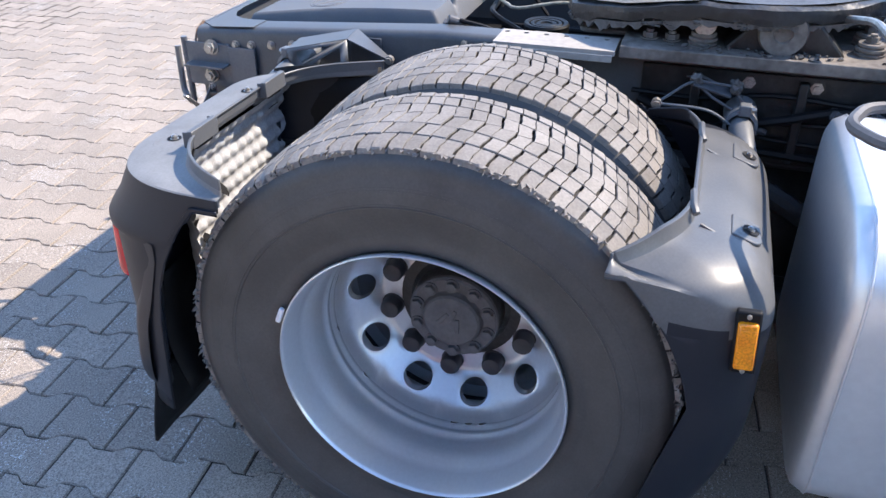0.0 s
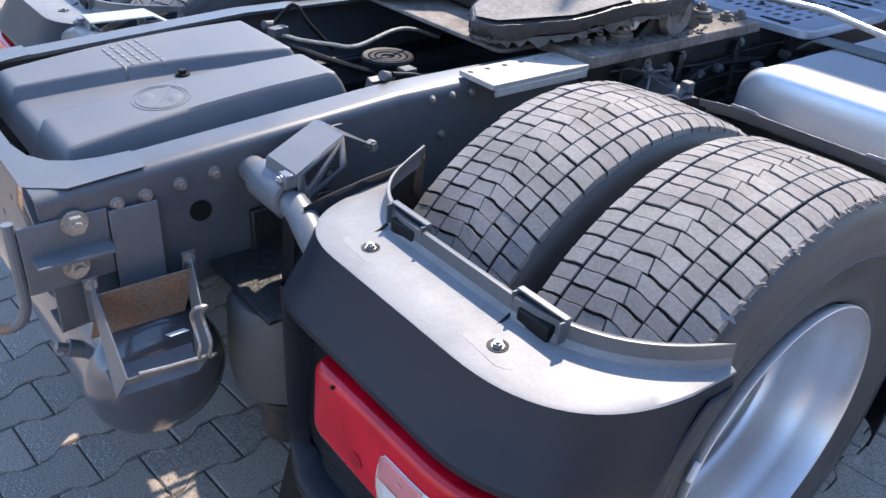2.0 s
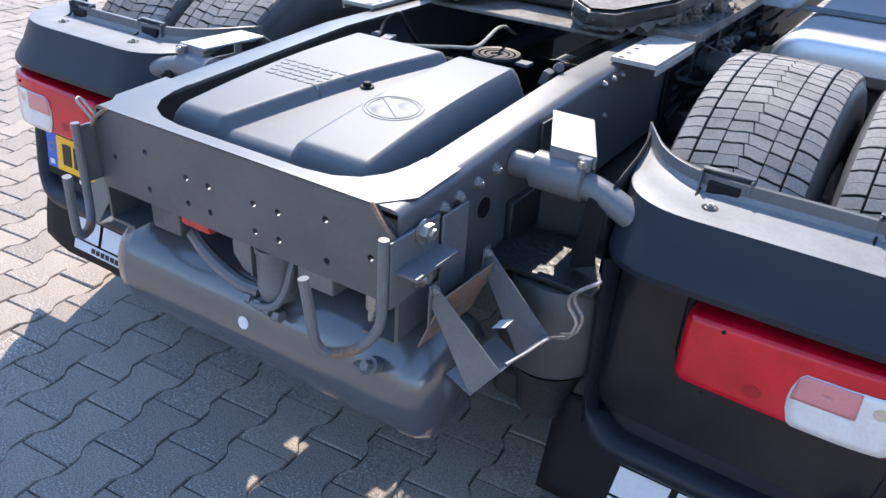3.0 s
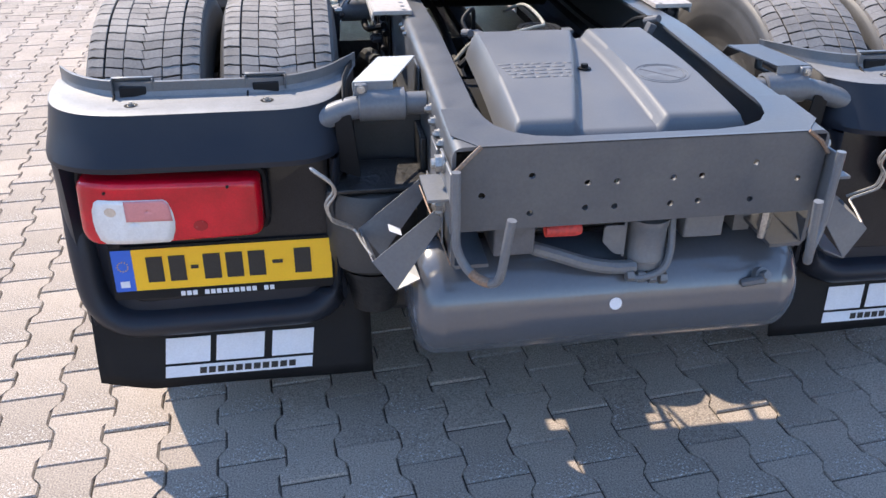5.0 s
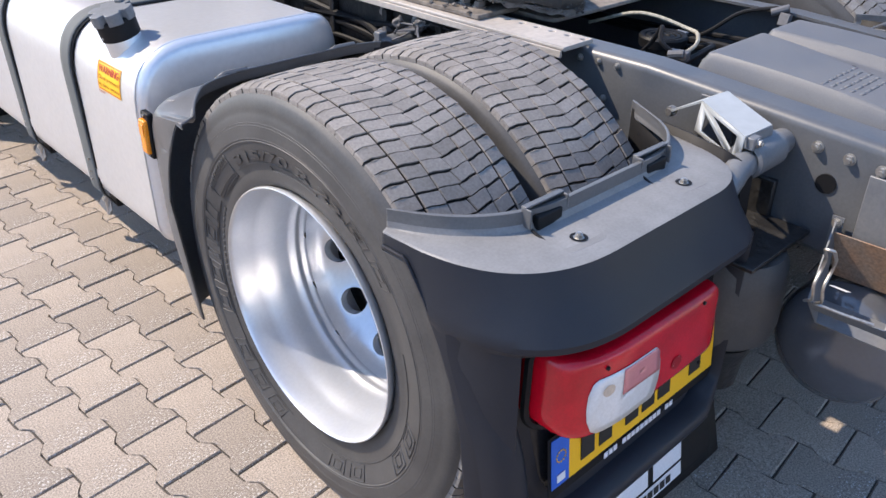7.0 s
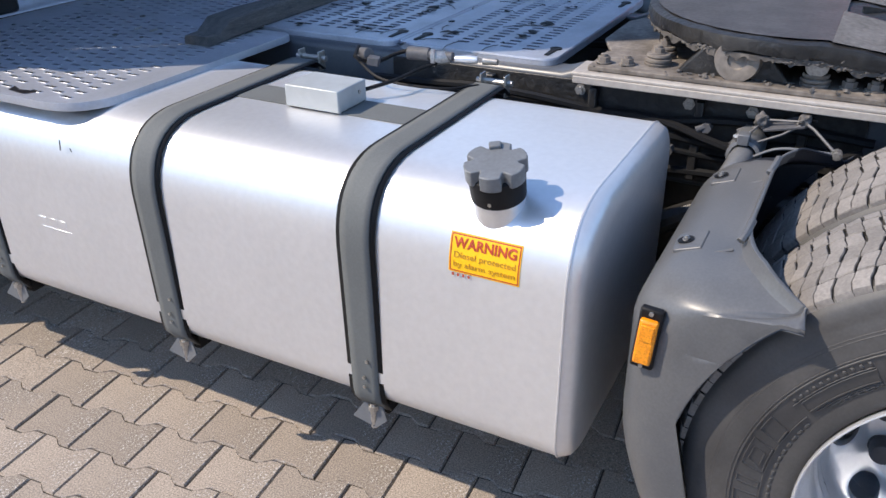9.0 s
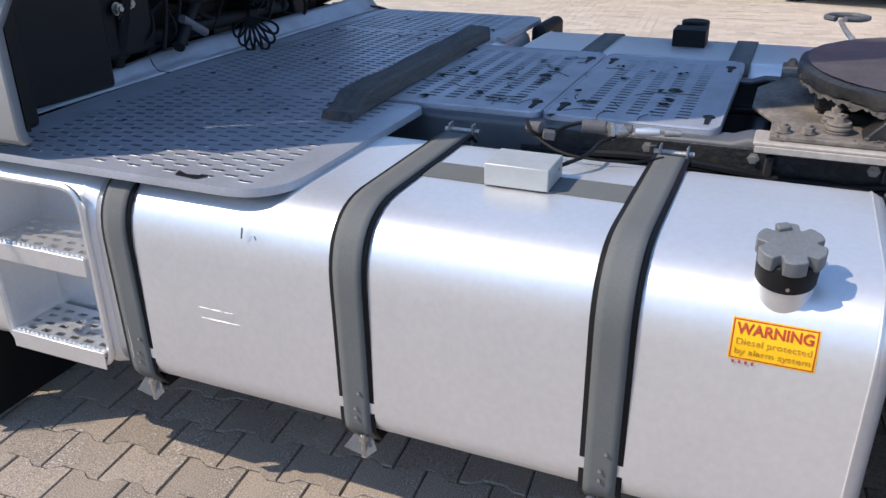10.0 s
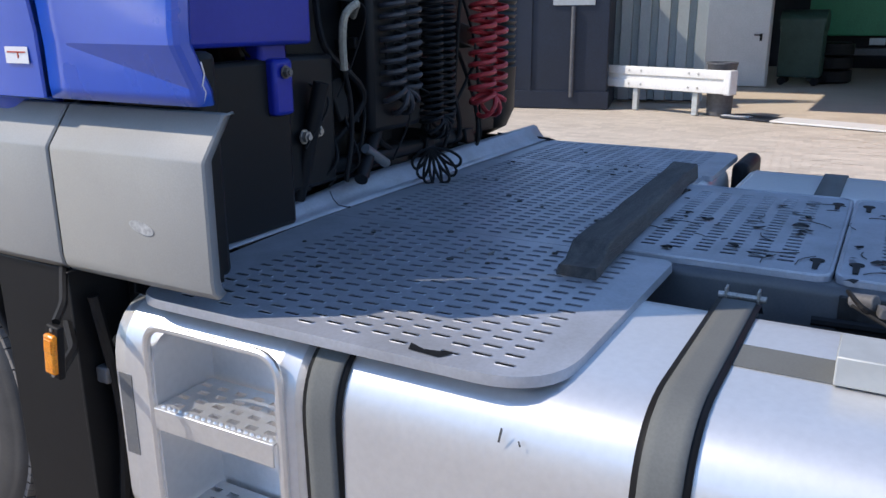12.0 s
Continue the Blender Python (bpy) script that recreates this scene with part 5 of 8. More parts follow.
def tail_lamp(s):
    """Long red lamp with a clear reversing window towards the outside."""
    t = thing("tail_lamp", "long red tail lamp with clear reversing window, slightly dirty", "tail lamp", "tail lamps")
    x0, x1, z0, z1 = 0.800, 1.206, 0.601, 0.749
    body = dense_line(rounded([(x0, z0 + 0.008), (x1 + 0.004, z0), (x1 - 0.004, z1 + 0.006), (x0, z1 - 0.004)], [0.022, 0.036, 0.03, 0.022], 6))
    def front(x, z):
        return -0.706 - (0.74 - z) * 0.05 + corner_in(x) * 0.9
    n = len(body)
    cx, cz = (x0 + x1) / 2, (z0 + z1) / 2
    rows = []
    for k, d in ((1.0, 0.085), (1.0, 0.024), (0.990, 0.013), (0.972, 0.006), (0.945, 0.001), (0.90, -0.002), (0.82, -0.003), (0.74, -0.003), (0.66, -0.003), (0.58, -0.003), (0.50, -0.003), (0.3, -0.003), (0.001, -0.003)):
        rows.append([(s * (cx + (p[0] - cx) * k), front(cx + (p[0] - cx) * k, cz + (p[1] - cz) * k) + d, cz + (p[1] - cz) * k) for p in body])
    part("lens", grid(rows, close_v=True), "red_lens", t, "glossy red lens", angle=50)
    def patch(name, outline, m, lift, lab, thick=0.0006):
        mx, mz = sum(p[0] for p in outline) / len(outline), sum(p[1] for p in outline) / len(outline)
        rows = []
        for k in (1.0, 0.75, 0.5, 0.25, 0.01):
            rows.append([(s * (mx + (a - mx) * k), front(mx + (a - mx) * k, mz + (b - mz) * k) - 0.0040 - lift, mz + (b - mz) * k) for a, b in outline])
        part(name, grid(rows, close_v=True), m, t, lab, solid=thick)
    barrel = [(1.002, 0.616), (1.010, 0.610), (1.148, 0.610), (1.160, 0.618), (1.168, 0.640), (1.170, 0.664), (1.168, 0.690), (1.160, 0.710), (1.150, 0.716), (1.010, 0.713), (1.001, 0.704), (0.994, 0.680), (0.992, 0.660), (0.994, 0.640)]
    patch("reversing_lens", dense_line(barrel), "white_lens", 0.0006, "clear reversing lens")
    patch("pale_lens", dense_line([(0.996, 0.662), (1.096, 0.664), (1.096, 0.713), (1.010, 0.712), (1.000, 0.702)]), "pink_lens", 0.0022, "pale red window")
    patch("reversing_bulb", [(1.128 + 0.013 * math.cos(a), 0.687 + 0.011 * math.sin(a)) for a in [k * math.pi / 8 for k in range(16)]], "lens_bulb", 0.0016, "amber bulb behind the clear lens", 0.0)
    patch("bulb", [(0.938 + 0.016 * math.cos(a), 0.645 + 0.013 * math.sin(a)) for a in [k * math.pi / 8 for k in range(16)]], "lens_dark", 0.0003, "dark bulb behind the lens", 0.0)
    rim = [(s * a, front(a, b) + 0.012, b) for a, b in [(cx + (p[0] - cx) * 1.03, cz + (p[1] - cz) * 1.06) for p in body]]
    part("surround", tube([(a, b + 0.050, c) for a, b, c in rim + [rim[0]]], 0.008, 6), "black", t)
    for a, b in ((0.87, 0.735), (1.134, 0.732), (0.86, 0.605)):
        part("screw", cyl(0.0035, 0.004, pose(s * a, front(a, b) - 0.005, b, 90, 0, 0), 10), "black", t)
    return t


def guard_y(z, x=0.0):
    """The recessed panel under the guard's brow."""
    return -0.622 - (0.55 - z) * 0.10 + corner_in(x)


for s in (-1, 1):
    g = REAR[s]
    # glossy panel that carries the lamp, with a raised frame round it
    o = rounded([(0.645, 0.425), (1.160, 0.405), (1.212, 0.752), (0.648, 0.765)], [0.07, 0.07, 0.02, 0.02], 6)
    cx, cz = 0.91, 0.59
    rows = []
    for k, d in ((1.0, 0.004), (1.0, -0.003), (0.985, -0.005), (0.8, -0.005), (0.55, -0.005), (0.3, -0.005), (0.001, -0.005)):
        row = []
        for p in o:
            x, z = cx + (p[0] - cx) * k, cz + (p[1] - cz) * k
            row.append((s * x, guard_y(z, x) + d, z))
        rows.append(row)
    part("lamp_panel", grid(rows, close_v=True), "gloss_black", g, "glossy black lamp panel", angle=30)
    # broad rounded moulding round the recess, open under the brow
    line = bent([(1.246, 0, 0.770), (1.226, 0, 0.352), (0.640, 0, 0.362), (0.632, 0, 0.770)], 0.105, 9)
    line = [line[0].lerp(line[1], q / 8) for q in range(8)] + line[1:-2] + [line[-2].lerp(line[-1], q / 8) for q in range(9)]
    rows = []
    for a, p in enumerate(line):
        d = (line[min(a + 1, len(line) - 1)] - line[max(a - 1, 0)]).normalized()
        n = Vector((-d.z, 0, d.x))
        if n.dot(Vector((0.93 - p.x, 0, 0.62 - p.z))) > 0:
            n = -n
        slim = 0.34 if p.x < 0.66 else 1.0
        row = []
        for u, y in ((-0.030, None), (-0.027, 0.030), (-0.017, 0.007), (-0.004, 0.0), (0.010, 0.003), (0.024, 0.012), (0.037, 0.028), (0.046, 0.056)):
            q = p + n * u * slim
            ridge = (-0.690 if p.x > 0.70 else -0.690 + 0.022 * min(1.0, (0.70 - p.x) / 0.06)) + corner_in(min(p.x, 1.25)) * (0.75 + 0.35 * min(1.0, max(0.0, (p.z - 0.42) / 0.18)))
            sink = 0.045 * min(1.0, max(0.0, (p.z - 0.56) / 0.17)) if p.x > 1.2 else 0.0
            row.append((s * q.x, guard_y(q.z, min(q.x, 1.22)) + 0.002 if y is None else ridge + y + sink, q.z))
        rows.append(row)
    part("panel_frame", grid(rows), "fender", g, "rounded black moulding round the lamp recess", angle=60)
    tail_lamp(s)
    # rubber flap below, with bars in place of its lettering
    f = thing("mudflap", "black rubber mudflap with white printed lettering", "mudflap", "mudflaps")
    fx0, fx1 = 0.562, 1.252
    def flap_y(z):
        return -0.632 - (0.296 - z) * 0.236
    rows = []
    for k in range(9):
        row = []
        for i in range(17):
            u = i / 16
            z = 0.40 - 0.238 * k / 8 + 0.022 * (k / 8) * max(0.0, u - 0.8) / 0.2
            row.append((s * (fx0 + (fx1 - fx0) * u), flap_y(z) + 0.003 * math.sin(i * 0.45 + k * 0.5) + 0.012 * (k / 8) ** 2 * max(0.0, u - 0.85) / 0.15, z))
        rows.append(row)
    part("flap", grid(rows), "black", f, solid=0.007)
    def bar(x0, x1, z0, z1, skew=0.0, m="print_white", lift=0.0085):
        pts = [(x + skew * (z - 0.2), flap_y(z) - lift, z) for x, z in ((x0, z0), (x1, z0), (x1, z1), (x0, z1))]
        part("printed_bar", raw(pts, [(0, 1, 2, 3)]), m, f, solid=0.001)
    mid = s * 0.905
    # three heavy shapes over a pale strip with dark dashes, as broad as the printed words
    for a, b in ((-0.185, -0.075), (-0.060, 0.060), (0.080, 0.185)):
        bar(mid + a, mid + b, 0.229, 0.296, 0.12)
    bar(mid - 0.185, mid + 0.185, 0.192, 0.222, 0.12)
    for k in range(11):
        bar(mid - 0.100 + 0.0225 * k, mid - 0.083 + 0.0225 * k, 0.199, 0.215, 0.12, "print_black", 0.0105)

# yellow plate with bars for its characters, on the left guard
plate = thing("number_plate", "yellow number plate with blue end band and dark characters", "number plate")
pz0, pz1 = 0.447, 0.553
px0, px1 = -1.168, -0.652


def plate_y(z):
    return guard_y(z) - 0.016


def plate_quad(name, x0, x1, z0, z1, m, lift, label=""):
    pts = [(x0, plate_y(z0) - lift, z0), (x1, plate_y(z0) - lift, z0), (x1, plate_y(z1) - lift, z1), (x0, plate_y(z1) - lift, z1)]
    part(name, raw(pts, [(0, 1, 2, 3)]), m, plate, label, solid=0.0016)


plate_quad("holder", px0 - 0.006, px1 + 0.008, pz0 - 0.024, pz1 + 0.006, "black", -0.003, "black plate holder")
plate_quad("sheet", px0 + 0.047, px1, pz0, pz1, "plate_yellow", 0.0)
plate_quad("band", px0, px0 + 0.0465, pz0, pz1, "plate_blue", 0.0, "blue end band")
for a, b in ((-1.09, -1.052), (-1.038, -1.0), (-0.958, -0.918), (-0.905, -0.865), (-0.852, -0.812), (-0.742, -0.702)):
    plate_quad("character_bar", a, b, 0.468, 0.533, "print_black", 0.0022)
for a, b in ((-0.988, -0.970), (-0.795, -0.770)):
    plate_quad("character_bar", a, b, 0.497, 0.506, "print_black", 0.0022)
plate_quad("character_bar", px0 + 0.013, px0 + 0.034, 0.458, 0.474, "print_white", 0.0022)
for k in range(12):
    a = k * math.pi / 6
    plate_quad("star_dot", px0 + 0.0235 + 0.012 * math.cos(a) - 0.0012, px0 + 0.0235 + 0.012 * math.cos(a) + 0.0012, 0.512 + 0.012 * math.sin(a) - 0.0012, 0.512 + 0.012 * math.sin(a) + 0.0012, "plate_yellow", 0.0022)
for k in range(16):
    if k in (3, 13):
        continue
    plate_quad("lettering_bar", -1.02 + 0.0142 * k, -1.02 + 0.0142 * k + 0.0105, 0.427, 0.4385, "print_white", 0.0012)


# spray mats inside the rear guards
for s in (-1, 1):
    rows = []
    for i in range(72):
        z = 0.872 - 0.34 * i / 71
        x0 = 0.622 + 0.10 * max(0.0, 0.80 - z) + 0.022 * noise.noise(Vector((z * 26, s, 3))) + (0.012 if (i // 9) % 2 else 0.0)
        row = []
        for j in range(70):
            x = x0 + (1.176 - x0) * j / 69
            u = x + (0.0185 if (i // 8) % 2 else 0.0)
            b = math.sin(i * math.pi / 8) ** 2 * abs(math.sin(u * math.pi / 0.037))
            y = -0.578 + 0.012 * b + 0.004 * noise.noise(Vector((x * 9, i * 0.14, s)))
            y += 0.045 * max(0.0, (z - 0.80) / 0.072) ** 2 + 0.085 * max(0.0, (x - 1.05) / 0.126) ** 2
            row.append((s * x, y, z))
        rows.append(row)
    part("spray_mat", grid(rows), "mat_rubber", REAR[s], "grey dimpled spray suppression mat", angle=180)
    low = [[(s * x, (0.600 - 0.004 * math.sin(i * 0.7)) * math.cos(radians(ang)), AXLE + 0.600 * math.sin(radians(ang))) for x in np.linspace(0.66, 1.195, 10)] for i, ang in enumerate(np.linspace(169, 199, 12))]
    part("inner_flap", grid(low), "black", REAR[s], "plain black inner rubber", solid=0.004)
    wall = [[(s * x, -y, z) for x, y, z in ((0.566, 0.320, z), (0.584, 0.40, z), (0.597, 0.48, z), (0.601, 0.56, z - 0.01), (0.602, 0.60, z - 0.02))] for z in np.linspace(0.905, 0.46, 6)]
    part("inner_wall", grid(wall), "black", REAR[s], "black inner side wall", solid=0.004)
    # added sheet: keeps the gap between guard and rail dark
    a, b = sorted((s * 0.392, s * 0.574))
    part("gap_shade_sheet", span(a, b, -0.474, -0.470, 0.46, 0.80), "rubber", REAR[s], "dark rubber sheet added to shade the gap by the frame")
    rng = random.Random(40 + s)
    for i, j in ((62, 34), (30, 64), (34, 40), (6, 12), (50, 52)):
        c = Vector(rows[i][j])
        up, side = (Vector(rows[i + 2][j]) - Vector(rows[i - 2][j])).normalized(), Vector((1, 0, 0))
        lift = up.cross(side).normalized()
        if lift.y < 0:
            lift = -lift
        ring = [c + lift * 0.012 + side * rng.uniform(0.007, 0.015) * math.cos(q) + up * rng.uniform(0.012, 0.024) * math.sin(q) for q in [k * math.pi / 5 for k in range(10)]]
        part("torn_spot", raw([tuple(p) for p in ring], [tuple(range(10))]), "black", REAR[s], "dark torn spot in the mat", solid=0.002)


def marker(t_y, x, z, s, label, tilt=0.0):
    """Amber side marker lamp with its black base."""
    t = thing("side_marker", label, "marker lamp", "amber side markers")
    m = pose(x, t_y, z, tilt, 0, 0)
    part("base", moved(box(0.016, 0.039, 0.118), m), "black", t, bevel=0.004)
    part("lens", moved(box(0.016, 0.031, 0.088), m @ pose(s * 0.010, 0, -0.002)), "amber", t, "amber plastic lens", bevel=0.005, segs=3)
    part("prism_strip", moved(box(0.004, 0.022, 0.030), m @ pose(s * 0.018, 0, 0.018)), "amber", t, bevel=0.001)
    for dz in (-0.052, 0.052):
        part("screw", cyl(0.004, 0.004, m @ pose(s * 0.009, 0, dz, 0, 90, 0), 10), "steel", t)
    return t


for s in (-1, 1):
    marker(0.563, s * 1.264, 0.768, s, "amber rectangular side marker on the black mudguard", 4)


# ---- frame plates and fifth wheel ----
for s in (-1, 1):
    t = thing("flange_bracket", "pale dusty angle bracket with a row of holes on the rail", "bracket", "rail brackets")
    xa, xb = XC + s * 0.365, XC + s * 0.480
    lo, hi = min(xa, xb), max(xa, xb)
    end = 0.985 if s < 0 else 0.235
    slab = span(lo, hi, -0.062, end, 0.9545, 0.966)
    cuts = [cyl(0.0075, 0.06, pose(XC + s * 0.386, yy, 0.96), 14) for yy in (-0.048, 0.001, 0.053, 0.104, 0.155, 0.206)]
    part("top", carve(slab, *cuts), "dusty_steel", t, bevel=0.004)
    v0, v1 = sorted((XC + s * 0.476, XC + s * 0.482))
    part("skirt", span(v0, v1, -0.055, end - 0.005, 0.938, 0.956), "dusty_steel", t, bevel=0.002)
    pl = thing("mounting_plate", "thick dusty steel mounting plate bolted on the rail", "plate", "mounting plates")
    p0, p1 = sorted((XC + s * 0.30, XC + s * (0.458 if s < 0 else 0.476)))
    part("slab", span(p0, p1, 0.245, 0.95, 0.9665 if s < 0 else 0.9515, 0.980), "dirty_steel", pl, bevel=0.003)
    for xx, yy in ((0.390, 0.306), (0.394, 0.358), (0.413, 0.863), (0.420, 0.92)):
        bolt(pl, XC + s * xx, yy, 0.981, "z", 1.15, "dirty_steel")
    for xx, yy in ((0.397, 0.430), (0.377, 0.795), (0.295, 0.80)):
        part("rubber_mount", lathe([(0.0, 0.032), (0.007, 0.034), (0.009, 0.029), (0.012, 0.033), (0.018, 0.033), (0.020, 0.027), (0.024, 0.030), (0.029, 0.028), (0.031, 0.0005)], 20, "z", pose(XC + s * xx, yy, 0.979)), "dirty_steel", pl, "stacked washers under a bolt")
        bolt(pl, XC + s * xx, yy, 1.008, "z", 1.0, "dirty_steel")

rng = random.Random(77)
for s in (-1, 1):
    dirt = bmesh.new()
    for k in range(45):
        r = rng.uniform(0.002, 0.0065)
        m = Matrix.Translation((XC + s * rng.gauss(0.44, 0.02), rng.choice((rng.gauss(0.46, 0.05), rng.gauss(0.66, 0.06), rng.uniform(0.26, 0.95))), 0.983)) @ Matrix.Diagonal((1, 1.3, rng.uniform(0.4, 1.0), 1))
        q = bmesh.ops.create_icosphere(dirt, subdivisions=1, radius=r, matrix=m)
        for v in q["verts"]:
            v.co += Vector((rng.uniform(-1, 1), rng.uniform(-1, 1), rng.uniform(-1, 1))) * r * 0.4
    tagged(part("dirt_clump", dirt, "crust"), "crumbs of dried grease and dirt on the plate", "dirt", kind="stuff")

fw_plate = thing("coupling_base_plate", "dusty steel base plate under the trailer coupling", "plate")
part("slab", prism(rounded([(XC - 0.30, 0.12), (XC + 0.30, 0.12), (XC + 0.30, 0.93), (XC + 0.12, 1.01), (XC - 0.12, 1.01), (XC - 0.30, 0.93)], 0.03, 3), 0.9555, 0.967, "xy"), "dirty_steel", fw_plate, bevel=0.003)
fifth = thing("trailer_coupling", "black greasy trailer coupling plate caked with old grease", "coupling")
out = []
for k in range(25):
    a = radians(-8 + 196 * k / 24)
    out.append((0.465 * math.cos(a), 0.52 + 0.385 * math.sin(a)))
out += [(-0.45, 0.42), (-0.41, 0.24), (-0.30, 0.10), (-0.23, 0.082), (-0.165, 0.13), (-0.09, 0.30), (-0.04, 0.37), (0.04, 0.37), (0.09, 0.30), (0.165, 0.13), (0.23, 0.082), (0.30, 0.10), (0.41, 0.24), (0.45, 0.42)]


def fw_z(y):
    return 1.088 if y > 0.42 else 1.088 - 0.17 * (0.42 - y)


dense = []
for a, b in zip(out, out[1:] + out[:1]):
    n = max(1, int(math.dist(a, b) / 0.009))
    dense += [(a[0] + (b[0] - a[0]) * k / n, a[1] + (b[1] - a[1]) * k / n) for k in range(n)]
rows = []
for lvl, (dz, k) in enumerate(((0.0, 0.97), (-0.006, 1.0), (-0.02, 1.006), (-0.038, 1.0), (-0.046, 0.95))):
    rows.append([(XC + p[0] * k, 0.45 + (p[1] - 0.45) * k, fw_z(p[1]) + dz + (0.004 + 0.008 * (lvl > 1)) * noise.noise(Vector((p[0] * 16, p[1] * 16, lvl * 0.4)))) for p in dense])
bm = grid(rows, close_v=True)
bm.verts.ensure_lookup_table()
n = len(dense)
bm.faces.new([bm.verts[i] for i in range(n)])
bm.faces.new([bm.verts[4 * n + i] for i in range(n)])
bmesh.ops.triangulate(bm, faces=[f for f in bm.faces if len(f.verts) > 4])
bmesh.ops.recalc_face_normals(bm, faces=bm.faces)
part("top_plate", bm, "grease", fifth, angle=35)
face = [(XC + p[0] * 0.955, 0.45 + (p[1] - 0.45) * 0.955) for p in dense if p[1] > 0.40]
bm = raw([(a, b, fw_z(b) + 0.003) for a, b in face], [tuple(range(len(face)))])
bmesh.ops.triangulate(bm, faces=bm.faces[:])
part("worn_face", bm, "plate_top", fifth, "grey worn top face", flat=True)
for s in (-1, 1):
    pts = [(0.100, 0.30), (0.172, 0.137), (0.232, 0.092), (0.292, 0.108), (0.402, 0.245), (0.438, 0.410), (0.09, 0.410)]
    part("ramp", raw([(XC + s * a, b, fw_z(b) + 0.0035) for a, b in pts], [tuple(range(len(pts)))]), "ramp", fifth, "dusty worn entry ramp")
rngh = random.Random(31)
rows = [[(XC + p[0] * 0.985, 0.45 + (p[1] - 0.45) * 0.985, fw_z(p[1]) - 0.040 - d * (0.003 + 0.026 * abs(noise.noise(Vector((p[0] * 24, p[1] * 24, 4)))) + rngh.uniform(0, 0.008))) for p in dense] for d in (0, 0.5, 1)]
part("grease_hem", grid(rows, close_v=True), "crust", fifth, "ragged hem of dried grease", solid=0.006, flat=True)
# lumps of grease along the rim
rng = random.Random(11)
lumps = bmesh.new()
for k in range(900):
    p = dense[rng.randrange(len(dense))]
    if noise.noise(Vector((p[0] * 7, p[1] * 7, 9))) < -0.05:
        continue
    r = rng.uniform(0.0015, 0.0042)
    m = Matrix.Translation((XC + p[0] * 0.994, 0.45 + (p[1] - 0.45) * 0.994, fw_z(p[1]) - rng.uniform(0.020, 0.052))) @ Matrix.Diagonal((0.8, rng.uniform(1.0, 2.6), rng.uniform(0.5, 1.2), 1))
    q = bmesh.ops.create_icosphere(lumps, subdivisions=1, radius=r, matrix=m)
    for v in q["verts"]:
        v.co += Vector((rng.uniform(-1, 1), rng.uniform(-1, 1), rng.uniform(-1, 1))) * r * 0.6
tagged(part("grease_crust", lumps, "crust", fifth, "lumps of dirty grease", flat=True), kind="stuff")
for s in (-1, 1):
    ped = prism([(0.47, 0.968), (0.75, 0.968), (0.67, 1.06), (0.55, 1.06)], XC + s * 0.33, XC + s * 0.42, "yz")
    bmesh.ops.recalc_face_normals(ped, faces=ped.faces)
    part("pedestal", ped, "grease", fifth, bevel=0.006)
    part("pivot", lathe([(0.0, 0.0005), (0.0, 0.02), (0.006, 0.022), (0.008, 0.05), (-0.012, 0.055), (-0.014, 0.0005)], 28, m=pose(XC + s * 0.435, 0.60, 1.028, 0, 0, 0 if s > 0 else 180)), "dirty_steel", fifth, "round pivot cap")
    part("side_bolt", hexbolt(0.02, 0.016), "steel", fifth, at=pose(XC + s * 0.42, 0.43, 1.03, 0, 0, 0 if s > 0 else 180))
part("lock_housing", span(XC - 0.16, XC + 0.16, 0.28, 0.85, 0.975, 1.06), "grease", fifth, bevel=0.01)
part("release_bar", tube(bent([(XC + 0.30, 0.70, 1.04), (XC + 0.50, 0.77, 1.085), (XC + 0.72, 0.785, 1.088), (XC + 0.97, 0.755, 1.062)], 0.04, 4), 0.0085, 8), "steel", fifth, "steel release bar")
part("handle", tube(bent([(XC + 0.955, 0.765, 1.062), (XC + 0.970, 0.70, 1.060), (XC + 1.05, 0.665, 1.056), (XC + 1.12, 0.71, 1.055), (XC + 1.11, 0.80, 1.055), (XC + 1.03, 0.83, 1.056), (XC + 0.975, 0.79, 1.058)], 0.03, 5), 0.0105, 8), "hub", fifth, "looped dark release handle")


# ---- fuel tank fittings ----
def tank_path(grow, x1=-0.56):
    """The tank's outline from the inner top edge over the outside to below, a little proud of it."""
    o = rounded([(-1.222 - grow, 0.368 - grow), (-1.222 - grow, 0.932 + grow), (x1, 0.932 + grow)], [0, 0.165, 0], 10)
    pts = [(x1, 0.905), (-0.60, 0.932 + grow)] + [p for p in reversed(o) if p[0] < -0.61]
    pts = [p for p in pts if p[1] > 0.43]
    pts += [(-1.222 - grow + 0.006, 0.415), (-1.212 - grow, 0.39), (-1.19, 0.350)]
    return pts


